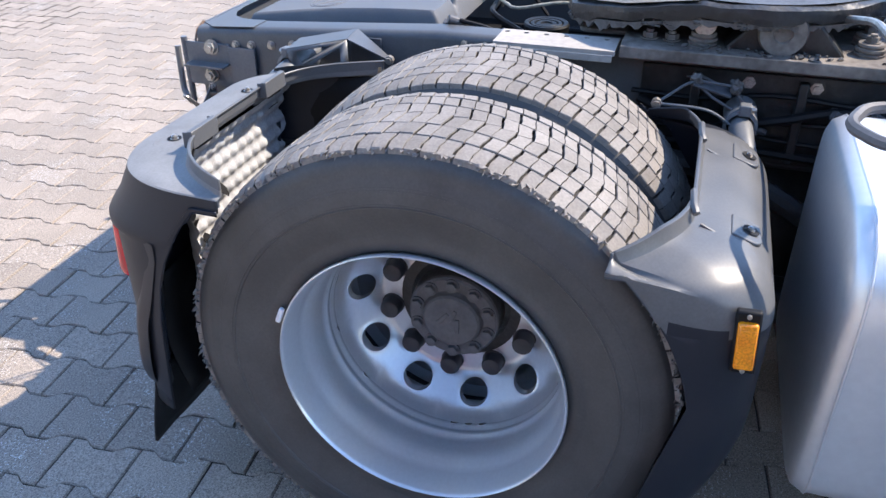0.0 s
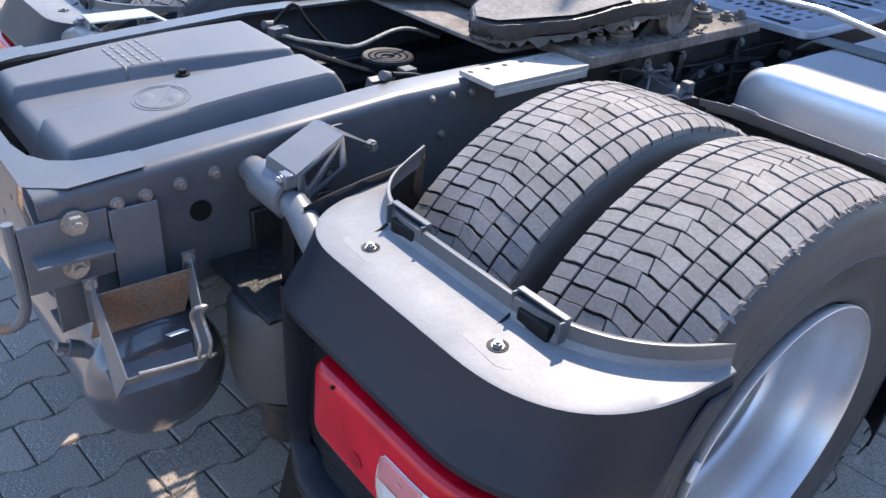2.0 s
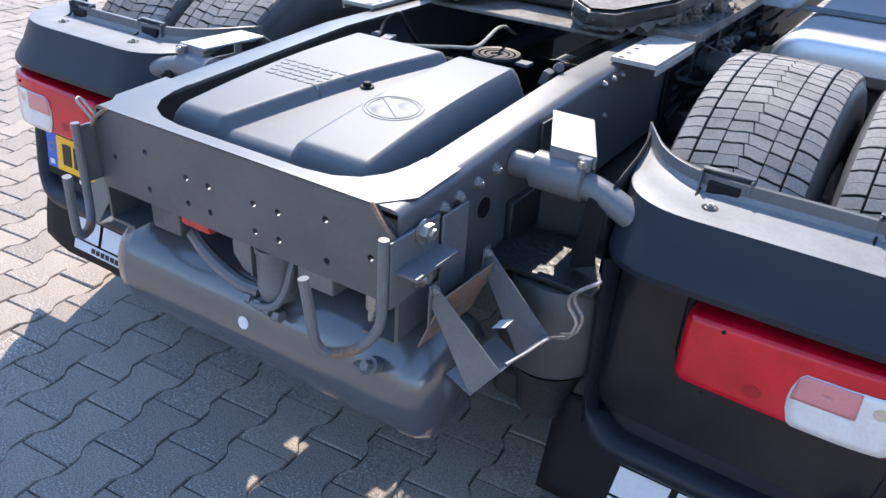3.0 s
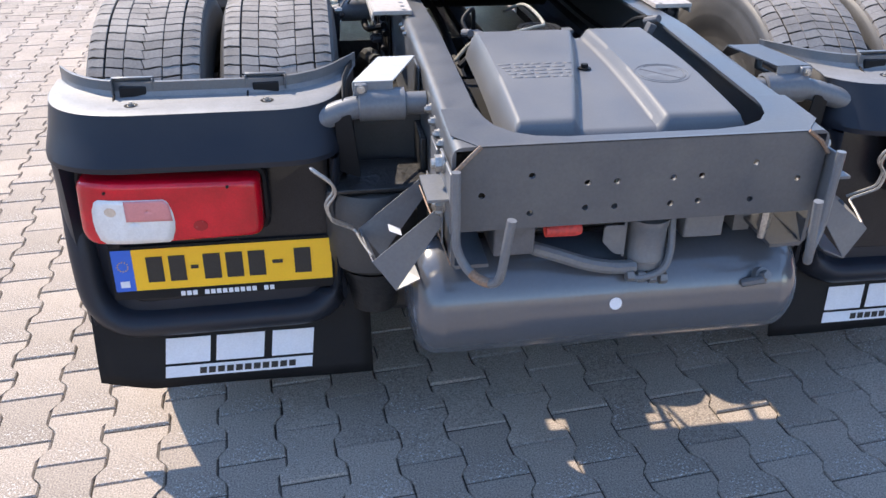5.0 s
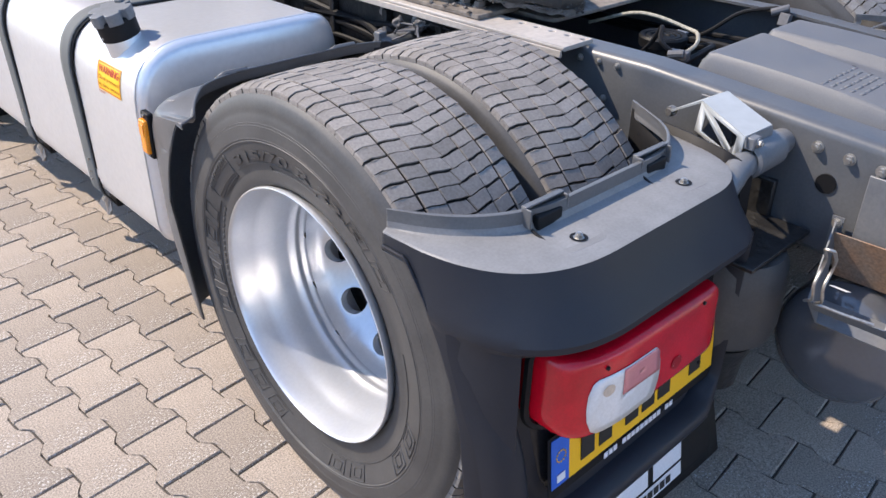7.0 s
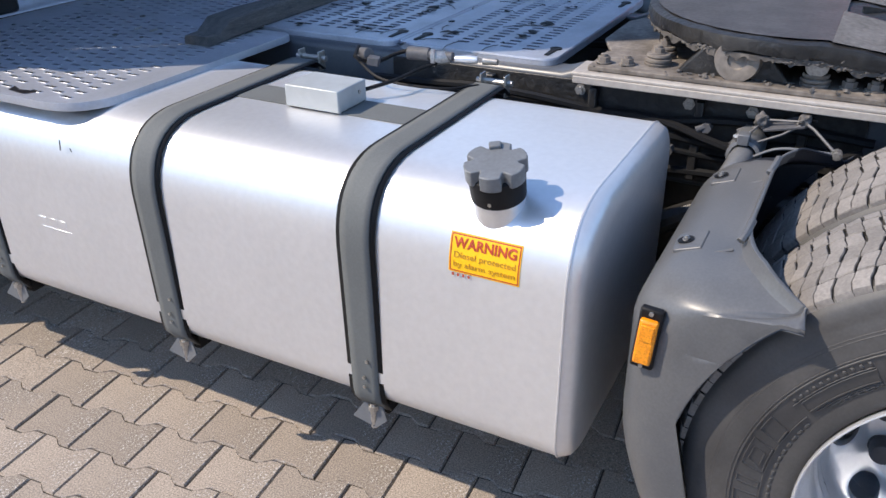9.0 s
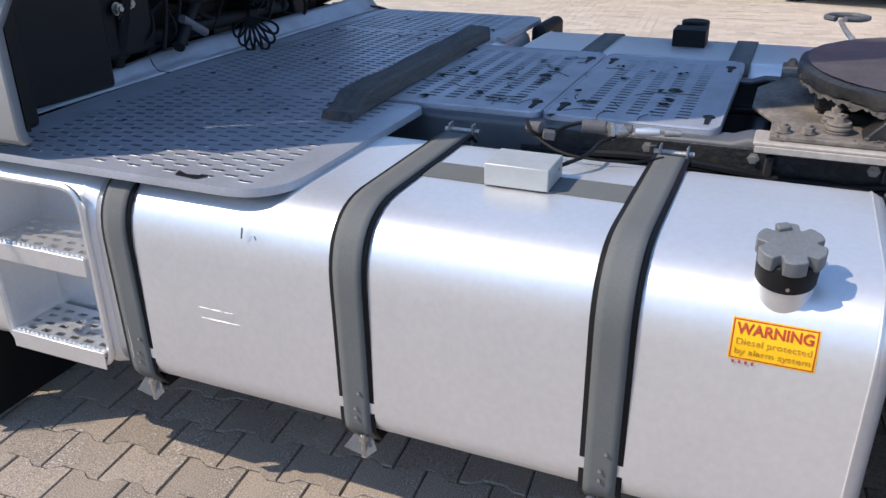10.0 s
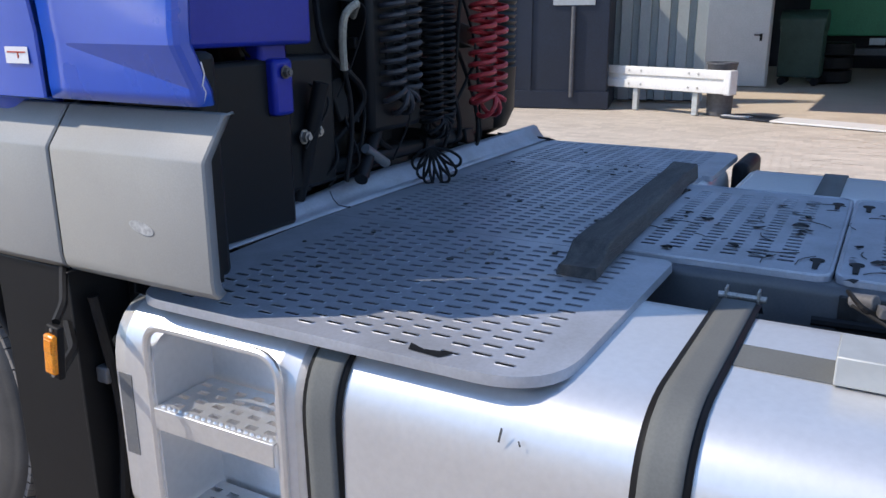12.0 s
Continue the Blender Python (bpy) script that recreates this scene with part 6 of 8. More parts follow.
for y in (1.163, 1.733, 2.372):
    st = thing("tank_strap", "grey steel tank strap with black rubber edges", "strap", "tank straps")
    for name, g, half, mtl in (("rubber_liner", 0.0035, 0.0455, "black"), ("band", 0.0065, 0.034, "strap")):
        pts = tank_path(g)
        rows = [[(a, yy, b) for yy in (y - half, y - half * 0.5, y, y + half * 0.5, y + half)] for a, b in pts]
        part(name, grid(rows), mtl, st, solid=0.004 if name == "band" else 0.003)
    part("foot", raw([(-1.195, y - 0.02, 0.365), (-1.195, y + 0.02, 0.365), (-1.21, y + 0.05, 0.318), (-1.205, y - 0.01, 0.300), (-1.20, y - 0.035, 0.325)], [(0, 1, 2, 3, 4)]), "grey_steel", st, "grey steel foot plate", solid=0.004)
    part("foot_base", span(-1.18, -0.62, y - 0.03, y + 0.03, 0.325, 0.366), "black", st, bevel=0.004)
    part("tensioner", join(cyl(0.008, 0.07, pose(-1.20, y, 0.33), 8), cyl(0.013, 0.012, pose(-1.20, y, 0.352), 6)), "steel", st)
    for d, z in ((0, 0.43), (0, 0.455), (-0.01, 0.50)):
        part("rivet", cyl(0.004, 0.004, pose(-1.2295, y + d, z, 0, 90, 0), 10), "steel", st)
    part("clevis", join(span(-0.575, -0.545, y - 0.036, y - 0.031, 0.90, 0.955), span(-0.575, -0.545, y + 0.031, y + 0.036, 0.90, 0.955), cyl(0.008, 0.10, pose(-0.56, y, 0.935, 90, 0, 0), 10)), "steel", st, bevel=0.001)

filler = thing("filler_cap", "black ribbed plastic filler cap on an aluminium neck", "fuel cap")
fm = pose(-1.150, 0.882, 0.880) @ pose(0, 0, 0, 0, -14, 0) @ Matrix.Diagonal((0.87, 0.87, 0.95, 1))
part("neck", lathe([(-0.03, 0.057), (0.040, 0.056), (0.050, 0.053), (0.056, 0.050)], 32, "z", fm), "alu_step", filler, "bare aluminium neck")
part("collar", lathe([(0.046, 0.046), (0.048, 0.059), (0.090, 0.0605), (0.100, 0.0575), (0.104, 0.050)], 40, "z", fm), "black", filler, "black cap body")
o = []
for k in range(6):
    for da, r in ((-30, 0.0465), (-26, 0.0500), (-20, 0.0645), (-10, 0.0665), (0, 0.0670), (10, 0.0665), (20, 0.0645), (26, 0.0500)):
        a = radians(60 * k + da + 12)
        o.append((r * math.cos(a), r * math.sin(a)))
part("cap", moved(prism(o, 0.094, 0.126, "xy"), fm), "cap_grey", filler, "grey notched cap top", bevel=0.002)
part("lug", moved(box(0.020, 0.026, 0.012), fm @ pose(0.044, 0.020, 0.128, 0, 0, 25)), "cap_grey", filler, bevel=0.003)
part("seal_pin", moved(cyl(0.004, 0.004), fm @ pose(-0.058, -0.006, 0.060, 0, 90, 0)), "steel", filler)

sign = thing("warning_sticker", "yellow warning sticker with red border on the fuel tank", "sticker")
sx = -1.2245


def tank_x(z):
    """Where the tank's outer side stands at a height."""
    o = sorted((b, a) for a, b in tank_outline() if a < -0.95 and b > 0.5)
    for (z0, a0), (z1, a1) in zip(o, o[1:]):
        if z0 <= z <= z1:
            return a0 + (a1 - a0) * (z - z0) / max(1e-6, z1 - z0)
    return -1.222


def flat_x(name, y0, y1, z0, z1, m, lift, label=""):
    rows = [[(tank_x(z) - 0.0012 - lift, y, z) for y in (y0, y1)] for z in np.linspace(z0, z1, 9)]
    return part(name, grid(rows), m, sign, label, flat=True)


sy0, sy1, sz0, sz1 = 0.811, 0.955, 0.776, 0.853
flat_x("sheet", sy0, sy1, sz0, sz1, "sign_yellow", 0.0)
for a, b, c, d in ((sy0 + 0.002, sy1 - 0.002, sz1 - 0.0045, sz1 - 0.002), (sy0 + 0.002, sy1 - 0.002, sz0 + 0.002, sz0 + 0.0045), (sy0 + 0.002, sy0 + 0.0045, sz0 + 0.0045, sz1 - 0.0045), (sy1 - 0.0045, sy1 - 0.002, sz0 + 0.0045, sz1 - 0.0045)):
    flat_x("border", a, b, c, d, "sign_red", 0.0004)
for txt, size, dz, mtl, inset in (("WARNING", 0.0265, 0.0505, "sign_red", 0.009), ("Diesel protected", 0.0160, 0.031, "sign_brown", 0.009), ("by alarm system", 0.0160, 0.0125, "sign_brown", 0.009)):
    me = letters(txt, size, 0.0003, 0.0007 if txt == "WARNING" else 0.0)
    wide = max(v.co.x for v in me.vertices) or 1
    want = (sy1 - sy0) - 2 * inset
    me.transform(Matrix.Diagonal((want / wide, 1, 1, 1)))
    for v in me.vertices:
        z = sz0 + dz + v.co.y
        v.co = Vector((tank_x(z) - 0.0022 - v.co.z, sy1 - inset - v.co.x, z))
    part("lettering", me, mtl, sign, flat=True)
part("red_marks", join(*[box(0.0006, 0.004, 0.006, pose(sx - 0.0002, sy1 - 0.01 - 0.011 * k, sz0 - 0.004)) for k in range(4)]), "sign_red", sign, "torn red print below")

sender = thing("sender_box", "folded aluminium guard box on a flat strip across the tank", "box")
part("cover", moved(box(0.118, 0.150, 0.052), pose(-0.888, 1.452, 0.962)), "galv", sender, bevel=0.003)
part("strip", span(-0.935, -0.830, 1.21, 1.69, 0.9325, 0.9345), "strap", sender)
part("screw", cyl(0.005, 0.004, pose(-0.86, 1.376, 0.965, 90, 0, 0), 10), "steel", sender)
wire = thing("tank_cable", "black cable with plug connectors behind the fuel tank", "cable")
part("cable", tube([(-0.84, 1.40, 0.955), (-0.76, 1.34, 0.97), (-0.66, 1.33, 0.972), (-0.60, 1.30, 0.985), (-0.57, 1.36, 1.0), (-0.58, 1.43, 0.985), (-0.64, 1.47, 0.97), (-0.68, 1.50, 0.99), (-0.62, 1.53, 1.0)], 0.005, 7, 6), "black", wire)
part("plug", lathe([(-0.026, 0.0005), (-0.026, 0.014), (-0.012, 0.017), (0.010, 0.017), (0.012, 0.022), (0.022, 0.022), (0.024, 0.0005)], 20, "y", pose(-0.60, 1.30, 0.99, 0, 0, 25)), "steel", wire, "shiny metal plug connector")
part("plug", lathe([(-0.03, 0.0005), (-0.03, 0.009), (-0.005, 0.011), (0.028, 0.008), (0.030, 0.0005)], 16, "y", pose(-0.59, 1.23, 0.992, 0, 0, 12)), "alu_step", wire, "shiny metal cable gland")
part("plug", lathe([(-0.02, 0.0005), (-0.02, 0.008), (0.018, 0.010), (0.020, 0.0005)], 16, "y", pose(-0.575, 1.17, 0.99, 0, 0, 5)), "steel", wire, "shiny metal cable gland")
part("cable", tube([(-0.66, 1.52, 0.985), (-0.72, 1.40, 0.955), (-0.70, 1.25, 0.945), (-0.62, 1.18, 0.94)], 0.0035, 6, 6), "black", wire)
part("plug", join(cyl(0.017, 0.06, pose(-0.60, 1.36, 0.995, 90, 0, 10), 14), cyl(0.012, 0.07, pose(-0.595, 1.30, 0.995, 90, 0, 5), 12)), "hub", wire, bevel=0.002)
part("plug", join(cyl(0.015, 0.05, pose(-0.64, 1.50, 0.99, 80, 0, -30), 12), box(0.03, 0.03, 0.02, pose(-0.66, 1.46, 0.98, 10, 0, 20))), "hub", wire, bevel=0.002)
mark = thing("tank_marks", "faint embossed bars and scratches on the tank", "marking")
for k, (a, b) in enumerate(((2.155, 2.125), (2.118, 2.088), (2.08, 2.055))):
    part("embossed_bar", span(-1.2229, -1.2215, b, a, 0.617, 0.634), "alu", mark, bevel=0.0006)
part("embossed_bar", span(-1.2229, -1.2215, 2.04, 2.15, 0.601, 0.606), "alu", mark, bevel=0.0006)
part("scratch", box(0.0008, 0.004, 0.028, pose(-1.2215, 2.0, 0.852, 12, 0, 0)), "wood", mark, "dark scratch")
part("scratch", box(0.0008, 0.003, 0.010, pose(-1.2215, 1.965, 0.845, -20, 0, 0)), "wood", mark, "dark scratch")

# ---- steps in the tank end ----
frame_o = rounded([(2.475, 0.385), (2.845, 0.385), (2.845, 0.893), (2.475, 0.893)], 0.06, 6)
part("frame_bead", tube([(-1.222, a, b) for a, b in frame_o + frame_o[:1]], 0.009, 8), "alu_step", step_tank)
part("back_panel", span(-1.05, -1.045, 2.49, 2.83, 0.40, 0.878), "alu_step", step_tank)
for z in (0.705, 0.428):
    tread = span(-1.232, -1.06, 2.492, 2.828, z - 0.005, z)
    slots = []
    for i, yy in enumerate(np.arange(2.525, 2.80, 0.052)):
        for j, xx in enumerate((-1.20, -1.165, -1.13, -1.095)):
            slots.append(box(0.016, 0.028, 0.05, pose(xx, yy + (0.024 if j % 2 else 0), z)))
    st = part("step_tread", carve(tread, join(*slots)), "alu_step", step_tank, "pressed perforated step plate")
    teeth = join(*[cyl(0.006, 0.006, pose(-1.222, yy, z + 0.002), 8, 0.003) for yy in np.arange(2.505, 2.82, 0.017)])
    part("grip_teeth", teeth, "alu_step", st)
    part("front_lip", span(-1.235, -1.231, 2.492, 2.828, z - 0.052, z), "alu_step", st, bevel=0.0015)
# thin grey patch that paints a cast shadow on the tank end
part("grey_shadow", span(-1.2235, -1.2215, 2.905, 2.945, 0.56, 0.76), "grey_steel", step_tank, "small grey patch standing for a cast shadow")


# ---- far tank fittings ----
for y in (1.10, 1.66):
    st = thing("tank_strap", "grey steel strap on the far tank", "strap", "tank straps")
    pts = [(-a - 0.03, b) for a, b in tank_path(0.006)]
    part("band", grid([[(a, yy, b) for yy in (y - 0.04, y, y + 0.04)] for a, b in pts]), "strap", st, solid=0.005)
fb = thing("filler_cap", "black filler cap and grey box on the far tank", "fuel cap")
part("box", box(0.12, 0.13, 0.07, pose(0.94, 1.32, 0.965)), "black", fb, bevel=0.003)
part("cap", lathe([(0.0, 0.055), (0.05, 0.058), (0.055, 0.052), (0.055, 0.0005)], 28, "z", pose(1.08, 1.32, 0.955)), "black", fb)
part("bottom_bracket", span(0.70, 1.15, 0.80, 0.86, 0.29, 0.34), "black", fb)


# ---- walk-on plates ----
def perforated(x0, x1, y0, y1, z, outline, name, parent, px=0.0205, py=0.099, sl=0.038, sw=0.0118, skip=None, label="", stagger=True):
    """A plate with staggered slots in the rectangle and a plain margin out to the outline; edges turned down."""
    nx, ny = int((x1 - x0) / px), int((y1 - y0) / py)
    px, py = (x1 - x0) / nx, (y1 - y0) / ny
    verts, faces, idx = [], [], {}

    def v(x, y):
        key = (round(x, 5), round(y, 5))
        if key not in idx:
            idx[key] = len(verts)
            verts.append((x, y, z))
        return idx[key]
    for i in range(nx):
        xa, xb = x0 + i * px, x0 + (i + 1) * px
        off = 0.5 * py if (i % 2 and stagger) else 0.0
        cuts = [y0] + [y0 + j * py + off for j in range(1 if not off else 0, ny)] + [y1]
        cuts = sorted(set(round(c, 6) for c in cuts))
        for ya, yb in zip(cuts, cuts[1:]):
            cx, cy = (xa + xb) / 2, (ya + yb) / 2
            if yb - ya < py * 0.8 or (skip and skip(cx, cy)):
                faces.append([v(xa, ya), v(xb, ya), v(xb, yb), v(xa, yb)])
                continue
            hl, hw, c = sl / 2, sw / 2, sw * 0.28
            hole = [(cx - hw + c, cy - hl), (cx + hw - c, cy - hl), (cx + hw, cy - hl + c), (cx + hw, cy + hl - c), (cx + hw - c, cy + hl), (cx - hw + c, cy + hl), (cx - hw, cy + hl - c), (cx - hw, cy - hl + c)]
            h = []
            for p in hole:
                verts.append((cx + (p[0] - cx) * 1.30, cy + (p[1] - cy) * 1.08, z))
                h.append(len(verts) - 1)
            crown = []
            for p in hole:
                verts.append((p[0], p[1], z + 0.0015))
                crown.append(len(verts) - 1)
            for k in range(8):
                faces.append([h[k], h[(k + 1) % 8], crown[(k + 1) % 8], crown[k]])
            low = []
            for p in hole:
                verts.append((p[0], p[1], z - 0.0008))
                low.append(len(verts) - 1)
            A, B, C, D = v(xa, ya), v(xb, ya), v(xb, yb), v(xa, yb)
            faces += [[A, B, h[1], h[0]], [B, h[2], h[1]], [B, C, h[3], h[2]], [C, h[4], h[3]], [C, D, h[5], h[4]], [D, h[6], h[5]], [D, A, h[7], h[6]], [A, h[0], h[7]]]
            for k in range(8):
                faces.append([crown[k], crown[(k + 1) % 8], low[(k + 1) % 8], low[k]])
    bm = raw(verts, faces)
    # margin
    ring = [bm.verts.new((a, b, z)) for a, b in outline]
    edges = [bm.edges.new((ring[k], ring[(k + 1) % len(ring)])) for k in range(len(ring))]
    corner = [bm.verts.new((a, b, z)) for a, b in ((x0, y0), (x1, y0), (x1, y1), (x0, y1))]
    edges += [bm.edges.new((corner[k], corner[(k + 1) % 4])) for k in range(4)]
    bmesh.ops.triangle_fill(bm, edges=edges, use_beauty=True)
    n = len(ring)
    r1 = [bm.verts.new((q.co.x, q.co.y, z - 0.004)) for q in ring]
    cx, cy = sum(a for a, b in outline) / n, sum(b for a, b in outline) / n
    r2 = [bm.verts.new((q.co.x + (q.co.x - cx) * 0.004, q.co.y + (q.co.y - cy) * 0.004, z - 0.012)) for q in ring]
    r3 = [bm.verts.new((q.co.x + (q.co.x - cx) * 0.004, q.co.y + (q.co.y - cy) * 0.004, z - 0.020)) for q in ring]
    for a, b in ((ring, r2), (r2, r3)):
        for k in range(n):
            bm.faces.new([a[k], a[(k + 1) % n], b[(k + 1) % n], b[k]])
    for q in r1:
        bm.verts.remove(q)
    bmesh.ops.recalc_face_normals(bm, faces=bm.faces)
    return part(name, bm, "deck", parent, label, angle=30)


DZ = 0.948
deck = thing("catwalk_deck", "perforated aluminium catwalk plate behind the cab, dusty and stained", "deck plate")
perforated(-1.165, -0.43, 1.97, 2.83, DZ, rounded([(-1.205, 2.90), (-1.205, 1.918), (-0.40, 1.918), (-0.40, 2.97)], [0.11, 0.15, 0.04, 0.01], 8), "plate", deck,
           skip=lambda x, y: (x + 1.13) ** 2 + (y - 2.19) ** 2 < 0.0009)
perforated(-0.37, 0.72, 2.15, 2.92, DZ, rounded([(-0.397, 2.985), (-0.397, 2.095), (0.747, 2.095), (0.747, 2.985)], 0.008, 3), "plate", deck)
perforated(0.78, 1.31, 2.12, 2.92, DZ, rounded([(0.75, 2.985), (0.75, 2.06), (1.35, 2.06), (1.35, 2.985)], [0.008, 0.02, 0.09, 0.02], 6), "plate", deck)
# added dark sheets stand in for the shade seen through the slots
part("slot_shade_sheet", span(-1.17, 0.72, 2.13, 2.93, DZ - 0.0135, DZ - 0.0115), "cab_dark", deck, "dark sheet added as shade below the slots")
part("slot_shade_sheet", span(-1.16, -0.42, 1.96, 2.128, DZ - 0.0135, DZ - 0.0115), "cab_dark", deck, "dark sheet added as shade below the slots")
lip = []
for y, z in ((2.955, 0.958), (2.985, 0.964), (3.005, 0.985), (3.02, 1.01), (3.04, 1.02)):
    row = []
    for x in np.linspace(-0.93, 1.36, 24):
        k = min(1.0, max(0.0, (x + 0.93) / 0.75)) ** 0.6
        row.append((x, 2.93 + (y - 2.93) * (0.25 + 0.75 * k), 0.953 + (z - 0.958) * k))
    lip.append(row)
part("rear_wall_lip", grid(lip), "deck", deck, "turned-up plain edge", solid=0.003)
part("seam", tube([(-0.318, 2.945, 0.955), (-0.326, 2.953, 0.955), (-0.334, 2.980, 0.960), (-0.336, 2.998, 0.979), (-0.332, 3.012, 1.001)], 0.0024, 5), "black", deck, "dark seam across the turned-up edge")
part("torn_patch", raw([(-1.185, 2.14, DZ + 0.002), (-1.155, 2.12, DZ + 0.002), (-1.165, 2.18, DZ + 0.002), (-1.15, 2.215, DZ + 0.002), (-1.178, 2.205, DZ + 0.002)], [(0, 1, 2, 3, 4)]), "black", deck, "dark torn patch")
tray = thing("service_tray", "two-part perforated aluminium tray between the frame rails", "deck plate")
TZ = 0.951
for a, b in ((1.075, 1.567), (1.573, 2.125)):
    perforated(-0.30, 0.46, a + 0.075, b - 0.075, TZ, rounded([(-0.375, b), (-0.375, a), (0.545, a), (0.545, b)], 0.045, 5), "panel", tray, px=0.0345, py=0.060, sl=0.039, sw=0.0155, stagger=False)
    for x in (-0.27, 0.42):
        for y in (a + 0.040, b - 0.040):
            key = [(-0.056, -0.006), (0.0, -0.008)] + [(0.022 + 0.017 * math.cos(q), 0.017 * math.sin(q)) for q in [radians(-150 + 20 * j) for j in range(16)]] + [(0.0, 0.008), (-0.056, 0.006)]
            part("slot", prism([(x + p, y + q) for p, q in key], TZ + 0.0010, TZ + 0.0030, "xy"), "black", tray, "dark keyhole slot")
    # rolled bead along the panel's edge
    bead = rounded([(-0.371, b - 0.004), (-0.371, a + 0.004), (0.541, a + 0.004), (0.541, b - 0.004)], 0.043, 5)
    part("edge_bead", tube([(p, q, TZ - 0.001) for p, q in bead + [bead[0]]], 0.0055, 6), "deck", tray)
tw = thing("loose_twigs", "dry dark twigs and dirt lying on the tray", "debris", kind="stuff")
rng = random.Random(8)
bm = bmesh.new()
for k in range(26):
    x, y = rng.uniform(-0.3, 0.45), rng.uniform(1.15, 2.05)
    a = rng.uniform(0, 6.28)
    L = rng.uniform(0.02, 0.12)
    pts = [(x + L * q * math.cos(a + 0.5 * q), y + L * q * math.sin(a + 0.5 * q), TZ + 0.0035) for q in (0, 0.33, 0.66, 1)]
    b2 = tube(pts, 0.0013, 5)
    bm = join(bm, b2)
for k in range(40):
    x, y = rng.uniform(-1.1, 1.2), rng.uniform(2.15, 2.85)
    bmesh.ops.create_icosphere(bm, subdivisions=1, radius=rng.uniform(0.004, 0.012), matrix=Matrix.Translation((x, y, DZ + 0.002)) @ Matrix.Diagonal((1, 1, 0.3, 1)))
part("twigs", bm, "wood", tw)

rng = random.Random(18)
lv = bmesh.new()
for k in range(34):
    x, y = rng.gauss(rng.choice((-0.25, 0.05, 0.3)), 0.06), rng.gauss(rng.choice((1.25, 1.5, 1.72, 1.95)), 0.05)
    n, r = 7, rng.uniform(0.008, 0.022)
    ring = [lv.verts.new((x + r * rng.uniform(0.4, 1.2) * math.cos(2 * math.pi * q / n), y + r * rng.uniform(0.5, 1.5) * math.sin(2 * math.pi * q / n), TZ + 0.0025 + rng.uniform(0, 0.006))) for q in range(n)]
    top = lv.verts.new((x, y, TZ + 0.008))
    for q in range(n):
        lv.faces.new((ring[q], ring[(q + 1) % n], top))
tagged(part("dead_leaves", lv, "black"), "dark wet leaf scraps on the aluminium tray", "debris", kind="stuff")

plank = thing("timber_block", "old dark timber block lying across the catwalk", "timber")
po = rounded([(-0.050, 0.0), (0.050, 0.0), (0.042, 0.060), (-0.044, 0.056)], 0.010, 3)
rows = []
for k in range(25):
    x = -0.64 + 1.30 * k / 24
    e = 0.25 if k in (0,) else (0.75 if k == 24 else 1.0)
    sl = 0.0 if k > 2 else (2 - k) * 0.018
    rows.append([(x + 0.02 * b, 2.085 + 0.06 * (k / 24) + a + 0.009 * noise.noise(Vector((x * 5, a * 20, 1))), DZ + 0.0015 + max(0.0, b * (1 if k > 1 else 0.45)) + 0.007 * noise.noise(Vector((x * 6, b * 30 + a * 25, 2)))) for a, b in po])
bm = grid(rows, close_v=True)
bm.verts.ensure_lookup_table()
n = len(po)
bm.faces.new([bm.verts[i] for i in range(n)])
bm.faces.new([bm.verts[24 * n + i] for i in range(n)])
bmesh.ops.recalc_face_normals(bm, faces=bm.faces)
part("beam", bm, "wood", plank)
nb = thing("black_step_box", "black plastic box beside the far deck plate", "box")
part("shell", span(1.08, 1.42, 1.98, 2.05, 0.60, 0.95), "black", nb, bevel=0.03, segs=4)
rs = thing("step_unit", "aluminium tank end with cab steps on the far side", "step")
part("shell", tank_body([(-x - 0.03, z) for x, z in reversed(tank_outline())], 2.06, 2.95), "alu", rs, angle=40)

# air lines, cross tubes and added light blockers under the tray, between the rails
inner = thing("chassis_internals", "dark greasy pipes, brackets, cross tubes and added light-blocking sheets between the rails", "chassis parts")
part("cross_tube", cyl(0.05, 0.62, pose(XC, 0.98, 0.80, 0, 90, 0), 20), "grease", inner)
part("cross_tube", cyl(0.05, 0.62, pose(XC, 0.02, 0.64, 0, 90, 0), 20), "grease", inner)
part("prop_shaft", cyl(0.06, 2.6, pose(XC, 1.75, 0.62, 90, 0, 0), 20), "grease", inner)
part("gearbox", span(XC - 0.26, XC + 0.26, 2.5, 3.6, 0.45, 0.90), "grease", inner, bevel=0.05)
# added sheets, no known parts: block light and hide lit ground
part("cross_blocker", span(XC - 0.56, XC + 0.56, 0.75, 0.76, 0.21, 0.68), "grease", inner)
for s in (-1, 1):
    part("side_blocker", span(XC + s * 0.33 - 0.003, XC + s * 0.33 + 0.003, 0.50, 1.10, 0.20, 0.68), "grease", inner)
part("belly_blocker", span(XC - 0.30, XC + 0.30, 0.25, 0.62, 0.50, 0.51), "grease", inner)
part("belly_blocker", span(XC - 0.57, XC + 0.57, 0.80, 3.0, 0.36, 0.37), "grease", inner)
for k, (x, r) in enumerate(((-0.25, 0.012), (-0.20, 0.009), (0.22, 0.012), (0.27, 0.008))):
    part("air_line", tube([(x, -0.20, 0.80 + 0.02 * k), (x + 0.02, 0.4, 0.83), (x, 1.0, 0.86), (x - 0.01, 1.7, 0.83), (x, 2.4, 0.85)], r, 7, 5), "black", inner)
